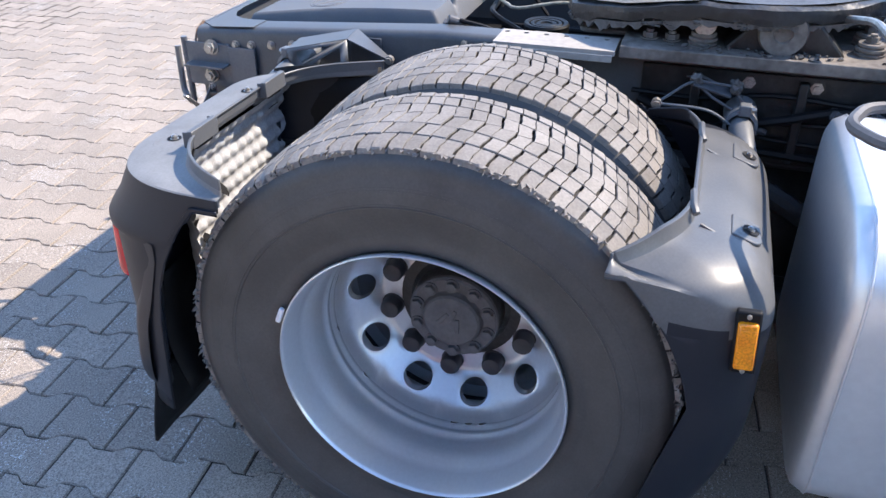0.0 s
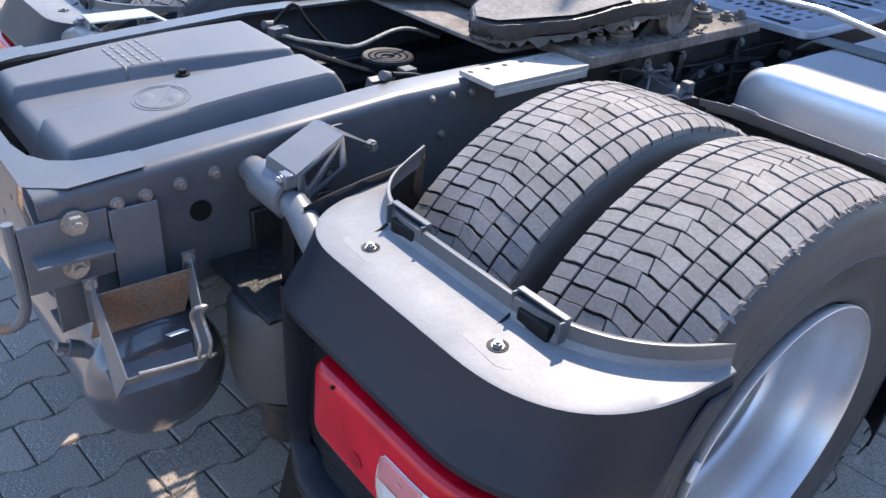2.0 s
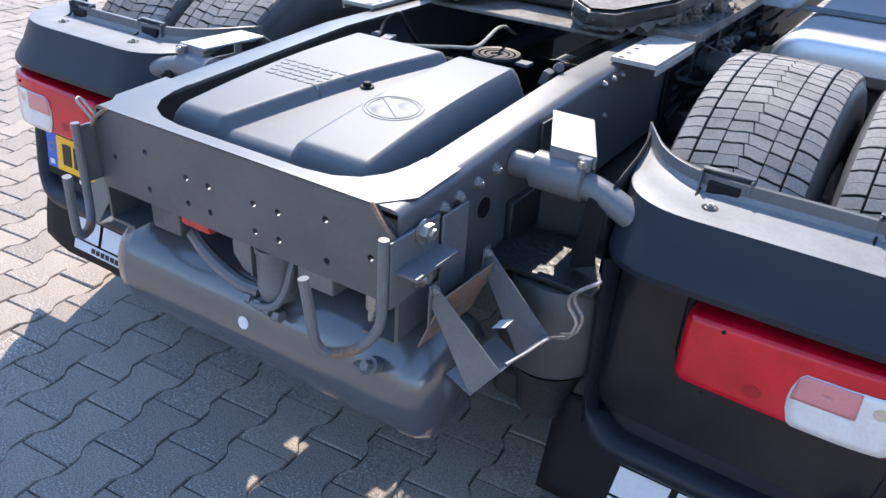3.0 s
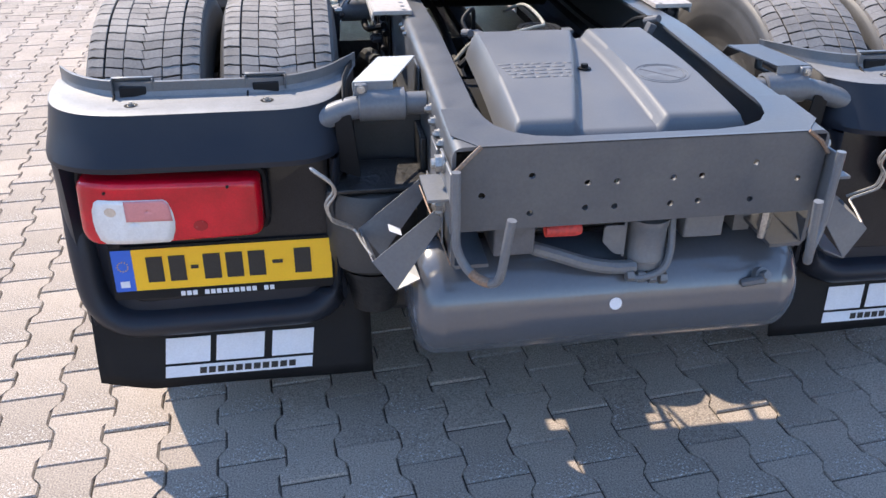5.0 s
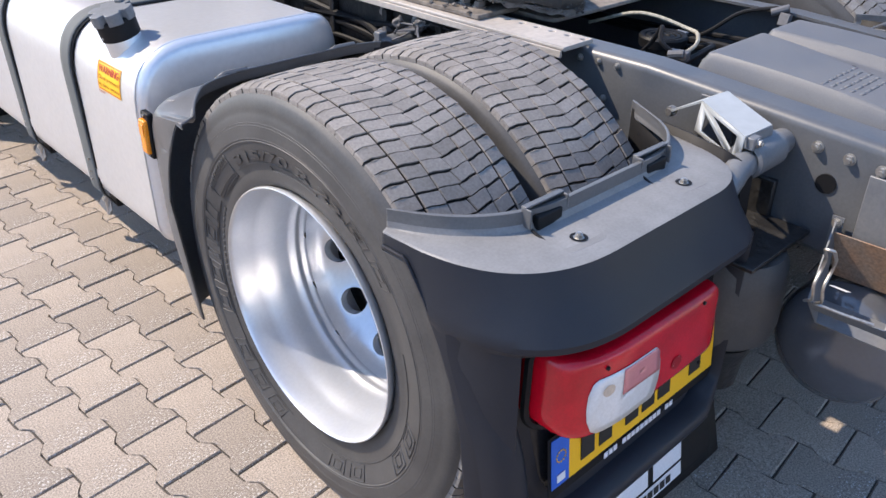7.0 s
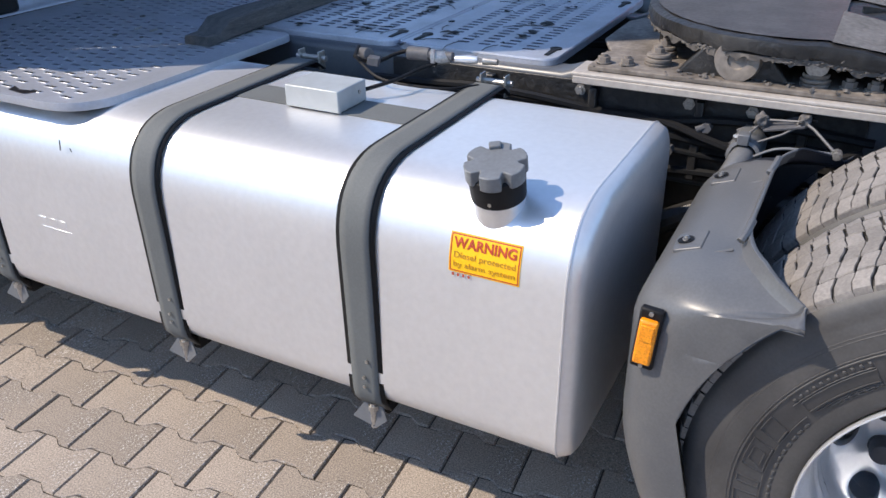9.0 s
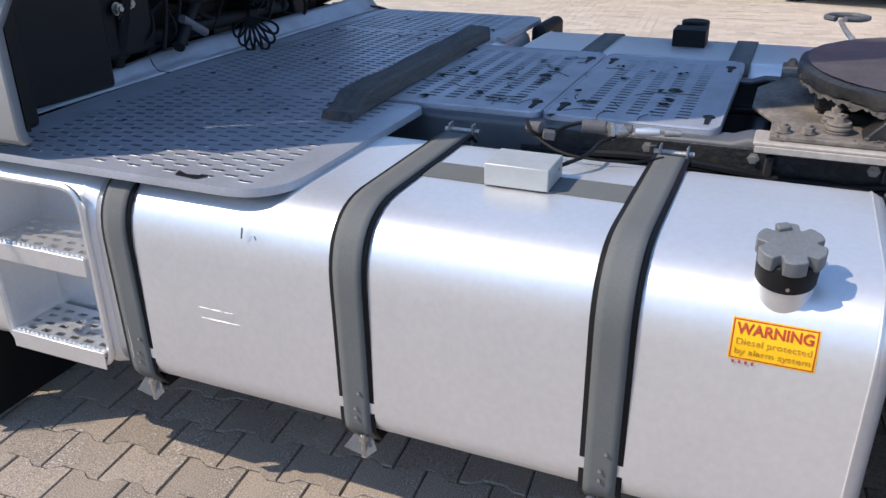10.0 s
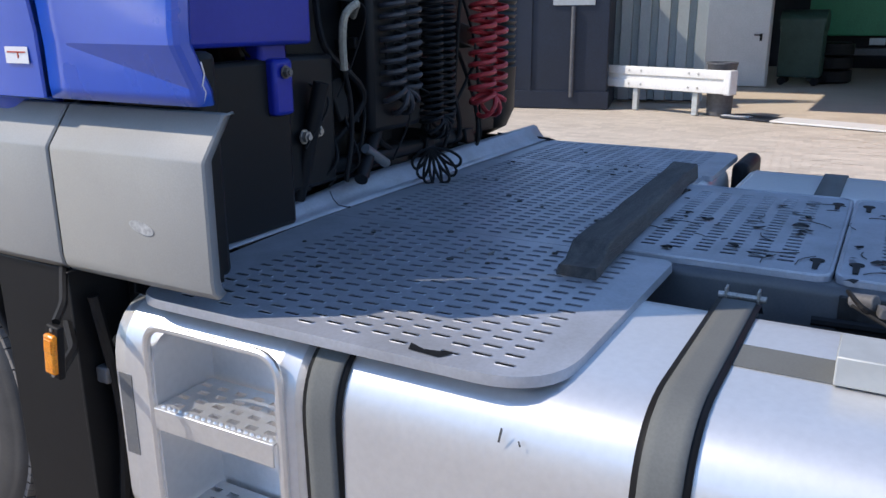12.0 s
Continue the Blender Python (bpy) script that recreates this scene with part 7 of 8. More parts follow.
for s in (-1, 1):
    part("spring_beam", span(min(XC + s * 0.40, XC + s * 0.52), max(XC + s * 0.40, XC + s * 0.52), -0.60, 0.75, 0.30, 0.39), "grease", inner, bevel=0.02)
    part("link", tube([(XC + s * 0.44, 0.35, 0.70), (XC + s * 0.46, 0.6, 0.66), (XC + s * 0.48, 0.8, 0.55)], 0.03, 10, 5), "grease", inner)
    part("side_hose", tube([(XC + s * 0.42, 0.30, 0.84), (XC + s * 0.47, 0.45, 0.80), (XC + s * 0.46, 0.62, 0.83), (XC + s * 0.43, 0.80, 0.86), (XC + s * 0.42, 1.1, 0.84)], 0.011, 7, 6), "black", inner)
    for y in (0.55, 0.70, 0.98, 1.25):
        bolt(inner, XC + s * 0.396, y, 0.90, "x" if s > 0 else "-x", 1.1)

# hoses, wiring and a dark plate on the webs beside the coupling
for s in (-1, 1):
    run = thing("web_piping", "greasy black hoses and cables along the frame web", "pipes", "web piping")
    x = XC + s * 0.397
    a, b = sorted((x, x + s * 0.010))
    part("dark_plate", span(a, b, 0.30, 1.55, 0.700, 0.925), "grease", run, "dark plate along the frame web", bevel=0.003)
    rng = random.Random(40 + s)
    for k in range(4):
        z = 0.73 + 0.045 * k
        pts = [(x + s * (0.022 + rng.uniform(-0.006, 0.014)), yy, z + rng.uniform(-0.014, 0.014)) for yy in np.linspace(0.28, 1.6, 9)]
        part("hose", tube(pts, rng.choice((0.006, 0.008, 0.011)), 7, 4), "cab_dark", run)
    for yy in (0.42, 0.66, 0.93, 1.22):
        a, b = sorted((x + s * 0.010, x + s * 0.034))
        part("clip", span(a, b, yy, yy + 0.022, 0.71, 0.915), "grease", run, bevel=0.004)
    for k in range(7):
        yy, z = rng.uniform(0.35, 1.4), rng.uniform(0.74, 0.90)
        part("fitting", join(cyl(0.013, 0.03, pose(x + s * 0.04, yy, z, 0, 90, 0), 6), cyl(0.008, 0.03, pose(x + s * 0.05, yy + 0.01, z, 60, 40, 0), 8)), "hub", run)


# ---- cab ----
cab = thing("lorry_cab", "blue lorry cab with silver-grey lower side panels", "truck cab")
part("body", span(-1.20, 1.20, 3.20, 5.1, 1.30, 4.12), "blue_paint", cab, bevel=0.06, segs=4)
part("rear_wall", span(-1.10, 1.10, 3.13, 3.19, 1.02, 3.45), "cab_dark", cab, "dark plastic rear wall", bevel=0.01)


def folded(profile, y0, y1, turn=0.05):
    """A side panel drawn along y from an (x, z) profile, its rear edge turned in towards the cab."""
    rows = []
    for y, dx in ((y0 + 0.016, turn), (y0 + 0.0005, 0.002), (y0 + 0.003, 0.0), (y0 + 0.02, 0.0), (y1, 0.0)):
        rows.append([(a + dx, y + (z - 1.3) * -0.03, z) for a, z in profile])
    return grid(rows)


for s in (-1, 1):
    mir = (lambda bm: bm) if s < 0 else (lambda bm: moved(bm, Matrix.Diagonal((-1, 1, 1, 1))))
    low = [(-1.215, 0.985), (-1.228, 1.0), (-1.232, 1.02), (-1.236, 1.258), (-1.234, 1.264), (-1.176, 1.344), (-1.165, 1.346)]
    for a, b in (((2.612, 3.055), (3.068, 3.62)) if s < 0 else ((3.27, 3.62),)):
        part("skirt_panel", mir(folded(low, a, b, 0.034)), "silver_paint", cab, "silver-grey plastic side panel", solid=0.006, angle=25)
    part("skirt_inner", mir(span(-1.17, -1.16, 2.66 if s < 0 else 3.3, 3.62, 1.0, 1.34)), "cab_dark", cab)
    up0, up1 = (2.615, 3.03) if s < 0 else (3.25, 3.5)
    rows = []
    for y, dx in ((up0 + 0.004, 0.040), (up0, 0.032), (up0, 0.012), (up0 + 0.006, 0.003), (up0 + 0.016, 0.0), (up0 + 0.12, 0), (up0 + 0.24, 0), (up0 + 0.345, 0), (up0 + 0.36, 0), (up1, 0.0)):
        k = max(0.0, 1 - (y - up0) / 0.35)
        up = [(-1.232, 1.366), (-1.236, 1.39), (-1.238, 1.474 - 0.078 * k), (-1.2385 - 0.042 * k, 1.478), (-1.242 - 0.040 * k, 1.51), (-1.262, 1.75), (-1.25, 2.4), (-1.24, 4.08)]
        rows.append([(a + dx, y + (z - 1.3) * -0.03, z) for a, z in up])
    part("corner_fairing", mir(grid(rows)), "blue_paint", cab, "glossy blue corner fairing", solid=0.005, angle=12)
    part("side_door", mir(folded([(-1.22, 1.362), (-1.240, 1.368), (-1.246, 1.5), (-1.255, 1.56), (-1.26, 1.9), (-1.245, 4.06)], 3.045 if s < 0 else 3.52, 4.6, 0.02)), "blue_paint", cab, "blue door panel", solid=0.006, angle=25)
    if s < 0:
        part("dark_step_panel", mir(join(span(-1.13, -0.56, 2.955, 2.995, 0.955, 1.42), span(-1.15, -1.09, 2.70, 2.955, 0.99, 1.46))), "cab_dark", cab, "dark inner panel behind the fairing", bevel=0.015)
part("sticker", moved(box(0.001, 0.075, 0.034), pose(-1.2495, 3.105, 1.452)), "print_white", cab, "small white sticker with thin red lines")
part("sticker_line", join(box(0.001, 0.06, 0.003, pose(-1.2505, 3.105, 1.458)), box(0.001, 0.004, 0.012, pose(-1.2505, 3.10, 1.452))), "sign_red", cab)
part("blue_bracket", join(span(-0.67, -0.56, 2.96, 3.02, 1.30, 1.62), span(-0.655, -0.575, 2.93, 2.97, 1.27, 1.42), span(-1.10, -0.50, 2.92, 3.10, 1.455, 1.72)), "blue_shaded", cab, "blue cab mounting bracket", bevel=0.012)
part("chipped_edge", tube([(-1.222, 2.612, 1.372), (-1.216, 2.610, 1.392), (-1.224, 2.609, 1.405), (-1.219, 2.607, 1.425), (-1.226, 2.606, 1.447)], 0.0016, 5), "white_paint", cab, "white chipped paint along the edge")
bolt(cab, -0.615, 2.925, 1.385, "-y", 1.0, "grease")
scuff = [(-1.2375, 2.80 + 0.035 * math.cos(a), 1.115 + 0.013 * math.sin(a) + 0.006 * math.cos(a)) for a in [k * math.pi / 10 for k in range(20)]]
part("scuff", raw(scuff, [tuple(range(20))]), "scuff", cab, "pale scuff on the panel", solid=0.001)
part("cab_underside", span(-1.1, 1.1, 3.2, 5.0, 0.95, 1.32), "cab_dark", cab)

# dark clutter on the rear wall
clutter = thing("cab_rear_equipment", "dark brackets, pipes and fittings on the rear of the cab", "cab fittings")
rng = random.Random(21)
part("box", span(-0.60, -0.30, 3.00, 3.12, 1.03, 1.42), "cab_dark", clutter, bevel=0.015)
part("box", span(-0.10, 0.22, 3.00, 3.12, 1.15, 1.75), "cab_dark", clutter, bevel=0.02)
part("cross_bar", cyl(0.028, 1.4, pose(-0.1, 3.06, 1.06, 0, 90, 0), 16), "cab_dark", clutter)
part("strut", cyl(0.024, 0.42, pose(-0.45, 3.00, 1.14, 12, 8, 0), 14), "cab_dark", clutter)
part("strut", cyl(0.022, 0.30, pose(-0.12, 3.00, 1.10, -18, 60, 0), 14), "cab_dark", clutter)
for k in range(9):
    x, z = rng.uniform(-0.8, 0.6), rng.uniform(1.05, 1.7)
    part("fitting", join(cyl(0.014, 0.04, pose(x, 3.08, z, 90, 0, 0), 8), cyl(0.020, 0.012, pose(x, 3.06, z, 90, 0, 0), 6)), "steel" if k % 3 == 0 else "hub", clutter)
for k in range(10):
    x0, z0 = rng.uniform(-0.7, 0.7), rng.uniform(1.35, 1.95)
    pts = [(x0, 3.10, z0), (x0 + rng.uniform(-.1, .1), 3.03, z0 - 0.2), (x0 + rng.uniform(-.2, .2), 3.02, z0 - 0.38), (x0 + rng.uniform(-.3, .3), 3.07, 1.02)]
    part("hose", tube(pts, rng.choice((0.006, 0.008, 0.011)), 7, 6), "black", clutter)
for k in range(26):
    x, z = rng.uniform(-0.85, 0.75), rng.uniform(1.03, 1.75)
    w, h, d = rng.uniform(0.04, 0.16), rng.uniform(0.03, 0.14), rng.uniform(0.03, 0.12)
    part("fitting", moved(box(w, d, h), pose(x, 3.13 - d / 2, z, rng.uniform(-12, 12), rng.uniform(-15, 15), 0)), rng.choice(("cab_dark", "black", "cab_dark")), clutter, bevel=0.006)
for k in range(8):
    x0, z0 = rng.uniform(-0.75, 0.2), rng.uniform(1.2, 1.8)
    pts = [(x0, 3.08, z0)]
    for q in range(4):
        pts.append((pts[-1][0] + rng.uniform(-0.12, 0.16), rng.uniform(2.95, 3.05), max(1.03, pts[-1][2] - rng.uniform(0.02, 0.22))))
    part("hose", tube(pts, rng.choice((0.003, 0.004, 0.006)), 7, 6), "black", clutter)
for x, z in ((-0.477, 1.192), (-0.422, 1.202)):
    bolt(clutter, x, 2.985, z, "-y", 1.2)
part("strut", cyl(0.016, 0.14, pose(-0.115, 2.98, 1.083, 0, 119, 0), 12), "grey_steel", clutter, "pale grey short tube")
part("pale_hose", tube([(-0.12, 3.05, 1.53), (-0.20, 2.98, 1.565), (-0.275, 2.97, 1.53), (-0.285, 2.975, 1.46), (-0.275, 2.98, 1.37)], 0.012, 8, 6), "sleeve", clutter, "cream sleeve on a hose")
part("hose_end", tube([(-0.275, 2.98, 1.37), (-0.25, 2.98, 1.28), (-0.25, 2.98, 1.16), (-0.30, 2.97, 1.03)], 0.008, 8, 6), "black", clutter)


def coil(x, y, z0, z1, r, wire, pitch, mtl, label, gap=1.1):
    """A sprung hose that hangs in a U: a helix down one leg, round the bottom and up the other."""
    t = thing("air_coil", label, "air hose", "coiled air lines")
    R = r * gap
    zc = z0 + r + R
    leg = z1 - zc
    total = 2 * leg + math.pi * R
    n = int(total / pitch * 13)
    pts = []
    for i in range(n + 1):
        d = total * i / n
        a = 2 * math.pi * d / pitch
        if d < leg:
            c, out = Vector((x - R, y, z1 - d)), Vector((-1, 0, 0))
        elif d < leg + math.pi * R:
            q = math.pi + (d - leg) / R
            out = Vector((math.cos(q), 0, math.sin(q)))
            c = Vector((x, y, zc)) + out * R
        else:
            c, out = Vector((x + R, y, zc + d - leg - math.pi * R)), Vector((1, 0, 0))
        pts.append(c + out * r * math.cos(a) + Vector((0, r * math.sin(a), 0)))
    part("coil", tube(pts, wire, 7), mtl, t)
    return t


coil(0.735, 2.985, 1.118, 1.85, 0.050, 0.0100, 0.046, "red_hose", "red coiled air hose hanging behind the cab")
coil(0.055, 2.99, 1.20, 1.85, 0.046, 0.0095, 0.036, "tyre_dark", "grey coiled air hose hanging behind the cab")
coil(0.315, 2.99, 1.085, 1.62, 0.042, 0.0065, 0.024, "cab_dark", "dark coiled electric cable hanging behind the cab")
loops = thing("cable_loops", "black cable loops hanging over the deck edge", "cable")
for k in range(7):
    a = radians(-62 + 128 * k / 6)
    dx, dz = math.sin(a) * 0.105, -math.cos(a) * 0.135
    c = Vector((0.165, 2.93, 1.075))
    e = c + Vector((dx * 0.5, -dx * 0.75 - 0.02, dz))
    side = Vector((0.5 * math.cos(a), -0.75 * math.cos(a), math.sin(a))) * 0.020
    part("loop", tube([c, c.lerp(e, 0.5) + side, c.lerp(e, 0.9) + side * 0.9, e, c.lerp(e, 0.9) - side * 0.9, c.lerp(e, 0.5) - side, c], 0.0055, 6, 4), "black", loops)
duct = thing("intake_duct", "large black ribbed intake duct at the cab's rear corner", "air duct")
prof = [(0.98, 0.0005), (0.985, 0.10), (1.02, 0.17), (1.10, 0.205), (1.28, 0.21), (1.30, 0.215)]
for k in range(10):
    prof += [(1.31 + 0.03 * k, 0.20), (1.325 + 0.03 * k, 0.212)]
prof += [(1.62, 0.20), (2.6, 0.20)]
part("duct", lathe(prof, 40, "z", pose(1.20, 3.30, 0)), "cab_dark", duct)

# front arch, marker and wheels on both sides
for s in (-1, 1):
    arch = thing("front_mudguard", "black plastic front wheel mudguard with bolts", "mudguard", "front mudguards")
    rows = []
    for i in range(15):
        a = radians(8 + 164 * i / 14)
        rows.append([(s * x, 3.86 + 0.60 * math.cos(a) * -1, 0.42 + 0.58 * math.sin(a)) for x in (0.78, 0.95, 1.10, 1.19, 1.205)])
    part("arch", grid(rows), "cab_dark", arch, solid=0.008)
    part("flap", span(min(s * 0.70, s * 1.235), max(s * 0.70, s * 1.235), 3.06, 3.07, 0.04, 0.98), "cab_dark", arch, bevel=0.002)
    part("frayed_edge", tube([(s * (1.236 + 0.004 * (k % 2)), 3.057 - 0.003 * (k % 3), 0.045 + 0.009 * k) for k in range(34)], 0.0018, 4), "print_white", arch, "pale frayed edge of the flap")
    a, b = sorted((s * 1.200, s * 1.213))
    part("side_panel", span(a, b, 3.072, 3.36, 0.04, 0.98), "cab_dark", arch, "black inner arch panel", bevel=0.004)
    part("strut", tube([(s * 1.20, 3.03, 0.92), (s * 1.17, 3.02, 0.62), (s * 1.19, 3.03, 0.34)], 0.014, 8, 5), "cab_dark", arch)
    part("bracket", span(min(s * 1.10, s * 1.20), max(s * 1.10, s * 1.20), 3.02, 3.058, 0.70, 0.74), "hub", arch, bevel=0.004)
    for x, z in ((1.13, 0.78), (1.13, 0.55), (0.95, 0.62), (0.90, 0.86)):
        bolt(arch, s * x, 3.058, z, "-y", 0.9)
    part("rib", span(min(s * 1.05, s * 1.08), max(s * 1.05, s * 1.08), 3.035, 3.061, 0.30, 0.92), "cab_dark", arch, bevel=0.004)
    m = pose(s * 1.06, 3.86, AXLE + 0.005, 0, 0, 0 if s > 0 else 180)
    fwh = thing("truck_wheel", "front steering wheel of the lorry, dark tyre and silver rim", "wheel", "front wheels", at=m)
    ty = shared("tyre", CARCASS, fwh)
    shared("tread", TREAD, ty)
    shared("rim", RIM, fwh, pose(0, 0, 0, 0, 0, 180))
    part("hub", lathe([(0.0, 0.19), (0.05, 0.18), (0.055, 0.10), (0.09, 0.09), (0.10, 0.0005)], 32), "hub", fwh)
    part("nut_ring", join(*[cyl(0.018, 0.03, pose(0.065, 0.145 * math.cos(k * 0.6283), 0.145 * math.sin(k * 0.6283), 0, 90, 0), 6) for k in range(10)]), "steel", fwh)
    mk = marker(2.925, s * 1.378, 0.872, s, "amber side marker on a black bracket ahead of the step", 8)
    part("arm", join(tube(bent([(s * 1.372, 2.92, 0.935), (s * 1.33, 2.95, 0.955), (s * 1.18, 3.15, 0.985)], 0.02, 3), 0.009, 7), tube(bent([(s * 1.372, 2.93, 0.822), (s * 1.30, 2.98, 0.835), (s * 1.16, 3.20, 0.84)], 0.02, 3), 0.011, 7)), "black", mk)


# ---- the yard behind ----
def yard_container():
    t = thing("storage_container", "dark blue-grey steel container standing in the yard", "container")
    m = pose(12.0, 7.6, 0, 0, 0, 14)
    part("body", moved(span(-1.2, 1.2, -1.5, 4.0, 0.10, 2.6), m), "dark_box", t, bevel=0.02)
    part("sill", moved(span(-1.24, 1.24, -1.54, 4.0, 0.0, 0.30), m), "dark_box", t, bevel=0.01)
    part("top_sign", moved(span(-1.23, -1.21, -1.25, -0.55, 1.72, 2.0), m), "galv", t, "pale sign plate")
    # pipe given a darker grey in place of shade
    for y in (-0.9,):
        part("conduit", moved(cyl(0.035, 1.5, pose(-1.25, y, 0.95), 12), m), "hub", t, "upright pipe greyed to read as shaded")
    for k in range(12):
        part("rib", moved(span(-1.235, -1.20, -0.2 + 0.33 * k, -0.08 + 0.33 * k, 0.3, 2.55), m), "dark_box", t)


yard_container()
fence = thing("corrugated_screen", "pale grey trapezoid sheet metal screen", "fence")
pts = []
x = 0.0
while x < 1.5:
    pts += [(x, 0.0), (x + 0.115, 0.0), (x + 0.13, -0.14), (x + 0.315, -0.14)]
    x += 0.33
rows = [[Vector((12.75, 6.25, z)) + Vector((0.22, -0.975, 0)) * a + Vector((-0.975, -0.22, 0)) * (0.09 - b) for a, b in pts] for z in (0.05, 2.6)]
part("sheet", grid(rows), "screen", fence, solid=0.004, flat=True)
part("backing", moved(span(0.02, 0.06, -1.55, 0.3, 0.0, 2.6), pose(12.85, 6.25, 0, 0, 0, 12.7)), "dark_box", fence)

guard = thing("guard_rail", "white painted double crash guard rail on short posts", "guard rail")
gm = Matrix.Translation((10.73, 3.74, 0)) @ Matrix.Rotation(math.atan2(1.62, 0.62), 4, "Z")
L = 2.48
for z in (0.66, 0.44):
    part("beam", moved(prism(rounded([(0.0, z - 0.07), (0.055, z - 0.07), (0.055, z + 0.07), (0.0, z + 0.07)], 0.012, 3), 0, L, "yz"), gm @ pose(0, 0, 0)), "white_paint", guard, bevel=0.004)
part("web", moved(span(0, L, 0.015, 0.025, 0.48, 0.62), gm), "white_paint", guard)
part("end_box", moved(span(-0.10, 0.02, -0.01, 0.20, 0.37, 0.74), gm), "white_paint", guard, bevel=0.02)
for a in (0.62, 1.78):
    part("post", moved(span(a - 0.05, a + 0.05, -0.06, -0.002, 0.0, 0.70), gm), "galv", guard, bevel=0.005)
for a in (0.55, 0.72, 1.64, 1.88):
    for z in (0.66, 0.44):
        part("bolt_head", moved(cyl(0.018, 0.012, pose(a, 0.06, z, 90, 0, 0), 8), gm), "steel", guard)
        part("bolt_head", moved(cyl(0.018, 0.012, pose(a, -0.006, z, 90, 0, 0), 8), gm), "steel", guard)
bucket = thing("waste_bucket", "dark grey plastic waste drum beside the guard rail", "bucket")
part("bucket", lathe([(0.0, 0.0005), (0.0, 0.19), (0.78, 0.225), (0.80, 0.24), (0.83, 0.24), (0.83, 0.22), (0.7, 0.20)], 28, "z", pose(11.22, 3.98, 0)), "hub", bucket)

hall = thing("hall_wall", "pale hall wall with a white steel door", "building")
part("wall", span(17.2, 17.5, 4.14, 16.0, 0.0, 4.6), "white_paint", hall)
dr = part("door", span(17.13, 17.19, 4.15, 5.45, 0.02, 2.4), "white_paint", hall, "white steel door")
part("door_handle", join(box(0.03, 0.05, 0.16, pose(17.10, 4.30, 1.08)), box(0.03, 0.16, 0.03, pose(17.06, 4.36, 1.13))), "black", dr, "black lever handle")
# unseen slabs added to shade the door and far ground
part("shade_roof", span(13.5, 26, 6.3, 9.8, 4.6, 4.75), "dark_box", hall)
part("shade_roof", span(10.2, 26, -16, 6.3, 4.6, 4.75), "dark_box", hall, "unseen canopy added to cast shade on the yard")
part("shade_roof", span(17.2, 26, 9.8, 16, 4.6, 4.75), "dark_box", hall)
part("back_wall", span(25.6, 25.9, -16, 16, 0, 4.6), "dark_box", hall)
for y in (-15.5, -6.0):
    part("column", span(13.8, 14.05, y, y + 0.25, 0, 4.6), "galv", hall)

wb = thing("wheelie_bin", "dark green four-wheeled waste container with domed lid", "waste bin")
bm_ = pose(18.3, 3.55, 0)
part("tub", moved(prism([(-0.42, 0.18), (0.42, 0.18), (0.50, 1.42), (-0.50, 1.42)], -0.45, 0.45, "xz"), bm_), "green_bin", wb, bevel=0.03)
part("lid", moved(lathe([(-0.48, 0.0005), (-0.48, 0.40), (0.48, 0.40), (0.48, 0.0005)], 24, "y"), bm_ @ pose(0, 0, 1.42) @ Matrix.Diagonal((1.25, 1, 0.62, 1))), "green_bin", wb)
for x in (-0.35, 0.35):
    for y in (-0.35, 0.35):
        part("castor", moved(cyl(0.09, 0.05, pose(x, y, 0.09, 0, 90, 0), 16), bm_), "black", wb)
ty = thing("spare_tyres", "stack of three black tyres beside the bin", "tyres")
for k in range(3):
    part("tyre", lathe([(-0.14, 0.28), (-0.15, 0.42), (-0.12, 0.49), (0.12, 0.49), (0.15, 0.42), (0.14, 0.28)], 32, "z", pose(19.2, 3.0, 0.16 + 0.31 * k)), "black", ty)

gt = thing("green_lorry", "green lorry parked in the shade of the hall", "truck")
part("body", span(20.5, 23.0, -5.5, 3.7, 1.05, 2.9), "green", gt, bevel=0.03)
part("chassis", span(20.8, 22.8, -5.4, 3.6, 0.60, 1.05), "black", gt)
for y in (-3.6, -2.4, 1.3):
    part("tyre", cyl(0.48, 0.30, pose(20.75, y, 0.48, 0, 90, 0), 28), "black", gt)
part("lamp", box(0.05, 0.35, 0.16, pose(20.47, 2.1, 0.92)), "galv", gt)
part("bumper", span(20.45, 20.7, 0.4, 3.5, 0.58, 0.76), "hub", gt, bevel=0.02)

mats = thing("floor_boards", "pale boards lying flat on the yard paving", "boards")
mm = pose(10.75, 2.7, 0.0, 0, 0, -16)
part("board", moved(span(-0.30, 0.30, -2.1, 0.35, 0.004, 0.03), mm), "white_paint", mats, bevel=0.004)
part("board", moved(span(-0.28, 0.28, 0.37, 1.15, 0.004, 0.025), mm), "dark_box", mats, bevel=0.004)
part("board", moved(span(-0.16, 0.02, 0.75, 1.20, 0.026, 0.034), mm), "white_paint", mats, bevel=0.002)

wt = thing("white_lorry", "pale lorry front with square headlamp parked across the yard", "truck")
wm = pose(10.05, 0.42, 0, 0, 0, -14)
part("bumper", moved(span(-0.75, 0.3, -2.0, 0.45, 0.38, 0.80), wm), "white_paint", wt, bevel=0.06, segs=4)
part("nose", moved(span(-0.55, 1.6, -2.0, 0.35, 0.80, 2.6), wm), "red_plastic", wt, bevel=0.05, segs=3)
hl = part("headlamp", moved(span(-0.77, -0.70, -0.55, -0.20, 0.50, 0.70), wm), "galv", wt, "square headlamp", bevel=0.01)
part("glass", moved(span(-0.785, -0.772, -0.51, -0.24, 0.54, 0.66), wm), "white_lens", hl)
part("grille", moved(span(-0.765, -0.74, -1.4, -0.70, 0.45, 0.72), wm), "black", wt, bevel=0.01)
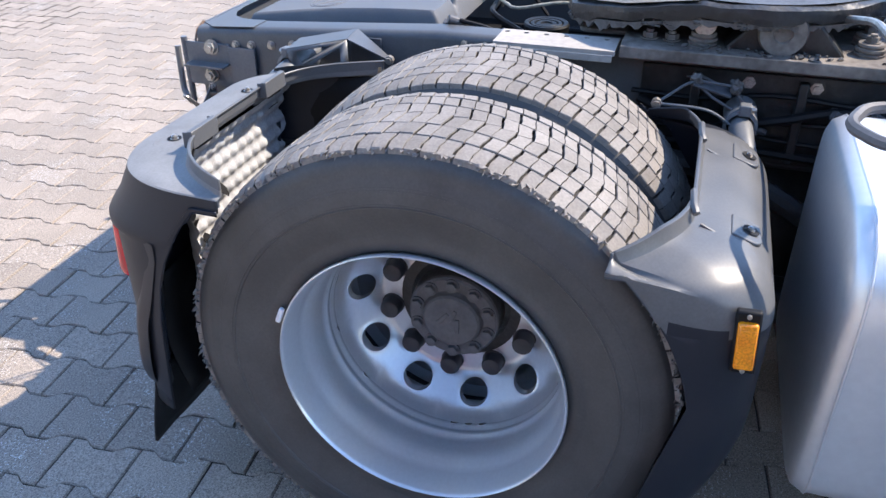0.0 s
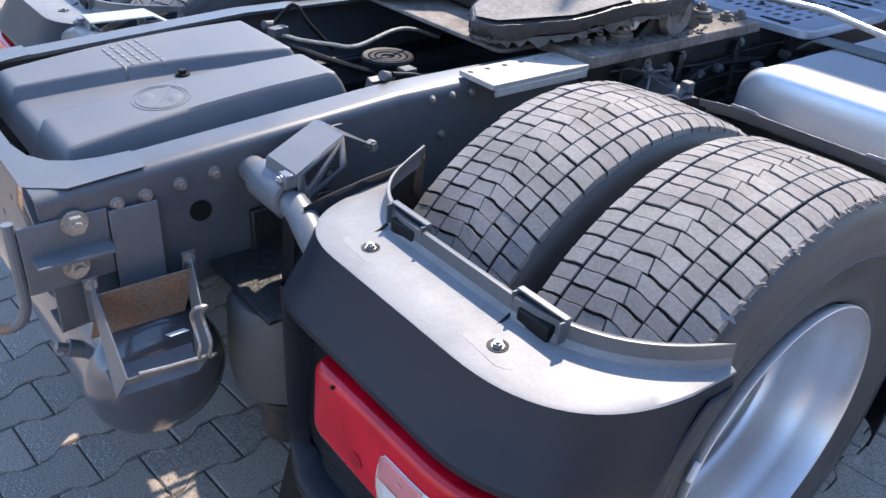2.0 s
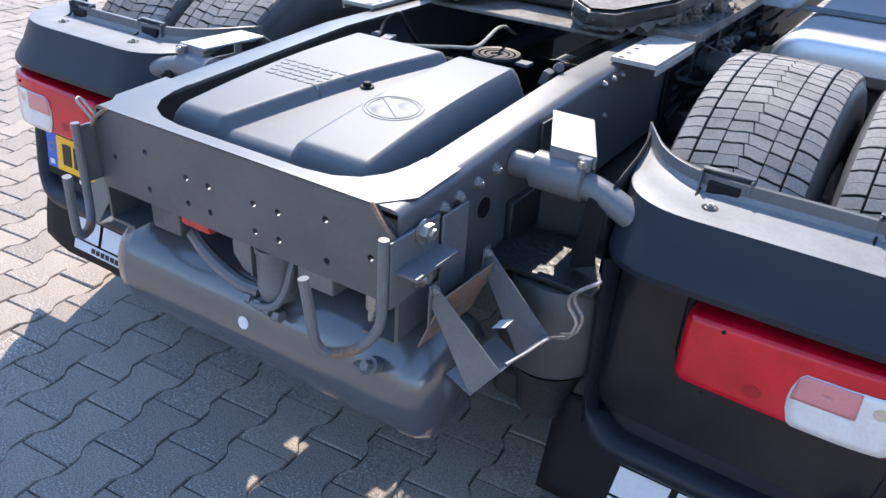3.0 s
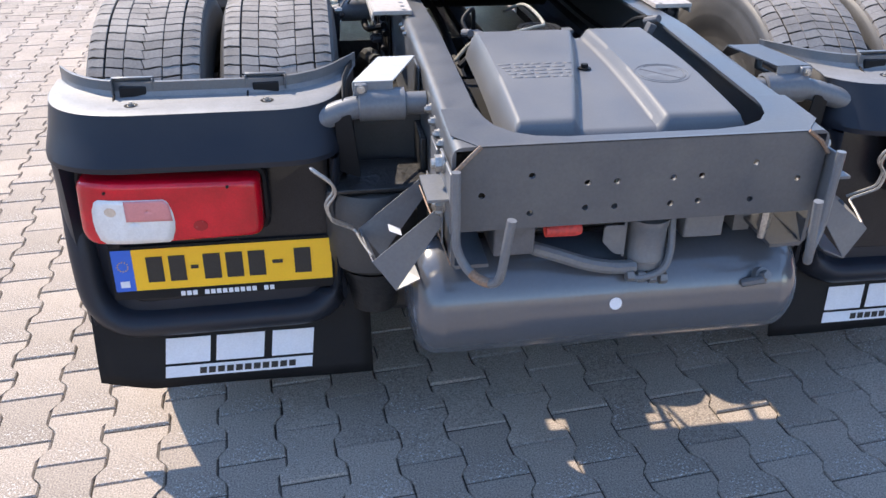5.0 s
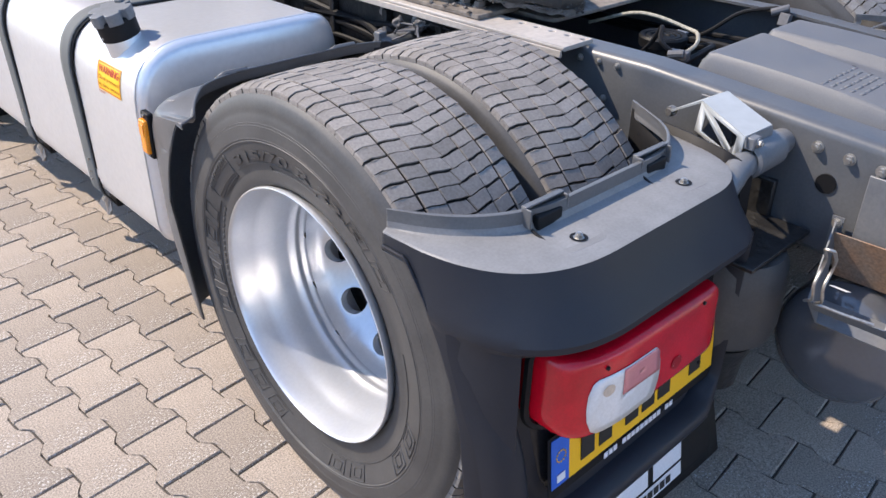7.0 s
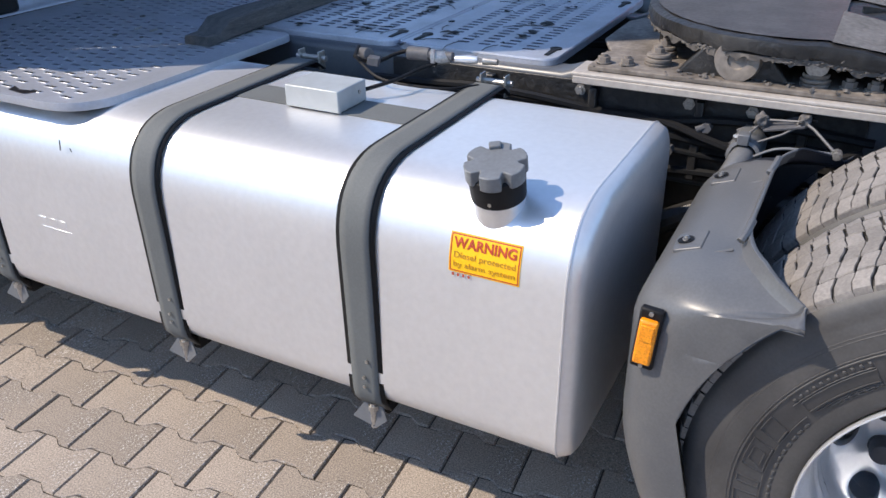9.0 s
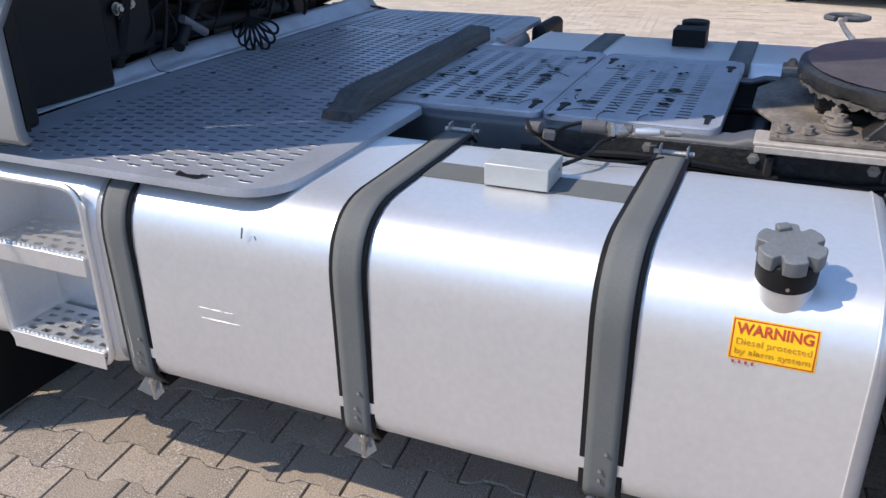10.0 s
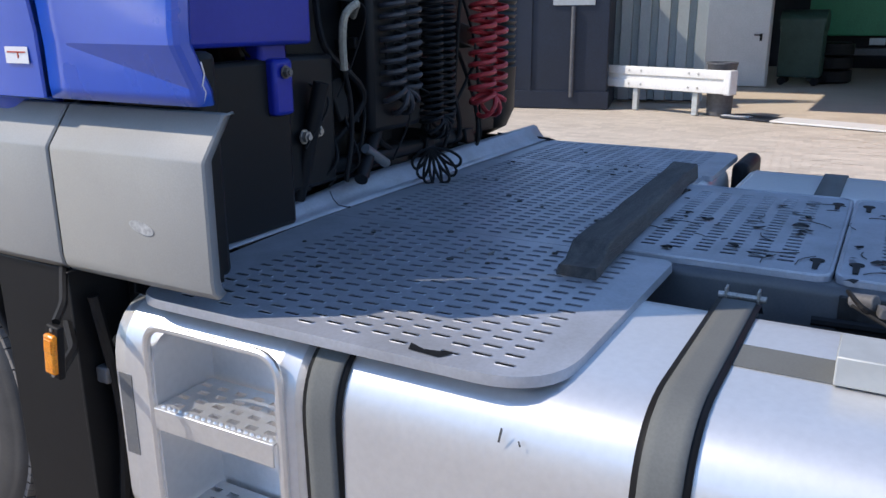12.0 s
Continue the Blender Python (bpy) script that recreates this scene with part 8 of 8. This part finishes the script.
part("under", moved(span(-0.3, 1.6, -1.9, 0.2, 0.25, 0.5), wm), "black", wt)
part("wheel", moved(lathe([(-0.14, 0.0005), (-0.14, 0.27), (-0.15, 0.40), (-0.12, 0.49), (0.12, 0.49), (0.15, 0.42), (0.14, 0.27), (0.08, 0.25), (0.08, 0.0005)], 36, "y"), wm @ pose(-0.20, 0.52, 0.49)), "rubber", wt)
part("rim", moved(lathe([(0.145, 0.28), (0.15, 0.27), (0.09, 0.24), (0.10, 0.0005)], 32, "y"), wm @ pose(-0.20, 0.52, 0.49)), "white_paint", wt)
# two unseen walls, added on the other side, behind the camera's back
for nm, x0, x1, y0, y1, h, mtl, lb in (("hall_wall", -26, -25.5, -30, 40, 6.0, "white_paint", "unseen pale wall added across the yard"), ("hall_wall", -26, 30, -32, -31.5, 5.0, "concrete", "unseen pale wall added at the end of the yard")):
    h_ = thing(nm, lb, "building")
    part("wall", span(x0, x1, y0, y1, 0, h), mtl, h_)


# ---- paving ----
ANG = radians(5.0)
PW, PL = 0.150, 0.200
P0 = Vector((-1.343, 0.977))
yard = tagged(part("paving_bed", span(-9, 2.98, -8, 11, -0.0115, -0.007), "joint"), "dark sanded joints between interlocking concrete pavers", "pavement", kind="structure")


def paver_outline(gap):
    """The dog-bone outline of one interlocking paver."""
    w, l, a = PW / 2, PL / 2 - gap, 0.0115
    k = PL / 4
    right = [(w + a - gap, -l), (w + a - gap, -k - 0.012), (w - a * 0.2 - gap, -k + 0.004), (w - a - gap, -k + 0.020), (w - a - gap, k - 0.020), (w - a * 0.2 - gap, k - 0.004), (w + a - gap, k + 0.012), (w + a - gap, l)]
    return right + [(-x, -y) for x, y in right]


def paver_block(gap=0.0022, cham=0.0035, drop=0.0045):
    o = paver_outline(gap)
    n = len(o)
    top = [(x - math.copysign(cham, x), y - math.copysign(cham, y), 0.0) for x, y in o]
    mid = [(x, y, -drop) for x, y in o]
    low = [(x, y, -0.011) for x, y in o]
    faces = [tuple(range(n))]
    for b in (0, n):
        faces += [(b + i, b + n + i, b + n + (i + 1) % n, b + (i + 1) % n) for i in range(n)]
    return top + mid + low, faces


PV, PF = paver_block()
blk = bpy.data.meshes.new("paver")
blk.from_pydata(PV, [], PF)
blk.materials.append(M["paver"])
rng = random.Random(17)
verts, faces = [], []
far_v, far_f = [], []
count = 0
for i in range(-54, 112):
    for j in range(-50, 56):
        c = P0 + Matrix.Rotation(ANG, 2) @ Vector((i * PW, (j + 0.5 * (i % 2)) * PL + PL / 2))
        if not (-8.5 < c.x < 12.0 and -7.5 < c.y < 10.5):
            continue
        near = -4.5 < c.x < 3.0 and -4.0 < c.y < 4.5
        dz = rng.uniform(-0.0025, 0.0008)
        tx, ty = rng.uniform(-0.012, 0.012), rng.uniform(-0.010, 0.010)
        rz = ANG + rng.uniform(-0.010, 0.010)
        m = Matrix.Translation((c.x, c.y, dz)) @ Euler((tx, ty, rz)).to_matrix().to_4x4()
        pick = (-2.05 < c.x < -0.85 and -0.95 < c.y < 2.35) or (-0.85 < c.x < 0.75 and -1.55 < c.y < -0.80)
        if pick and count < 300:
            ob = new("paver", blk)
            ob.parent = yard
            ob.matrix_basis = m
            count += 1
            continue
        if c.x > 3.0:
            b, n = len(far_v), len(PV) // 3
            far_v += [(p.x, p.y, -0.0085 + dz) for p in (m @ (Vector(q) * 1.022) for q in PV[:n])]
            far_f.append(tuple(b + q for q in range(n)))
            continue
        b = len(verts)
        if near:
            verts += [tuple(m @ Vector(p)) for p in PV]
            faces += [tuple(b + q for q in f) for f in PF]
        else:
            n = len(PV) // 3
            verts += [tuple(m @ Vector(p)) for p in PV[:n]]
            faces.append(tuple(b + q for q in range(n)))
field = bpy.data.meshes.new("paver_field")
field.from_pydata(verts, [], faces)
field.materials.append(M["paver_field"])
fo = new("paver_field", field)
fo.parent = yard
tagged(fo, "sandy grey interlocking concrete pavers", "", "", "stuff")

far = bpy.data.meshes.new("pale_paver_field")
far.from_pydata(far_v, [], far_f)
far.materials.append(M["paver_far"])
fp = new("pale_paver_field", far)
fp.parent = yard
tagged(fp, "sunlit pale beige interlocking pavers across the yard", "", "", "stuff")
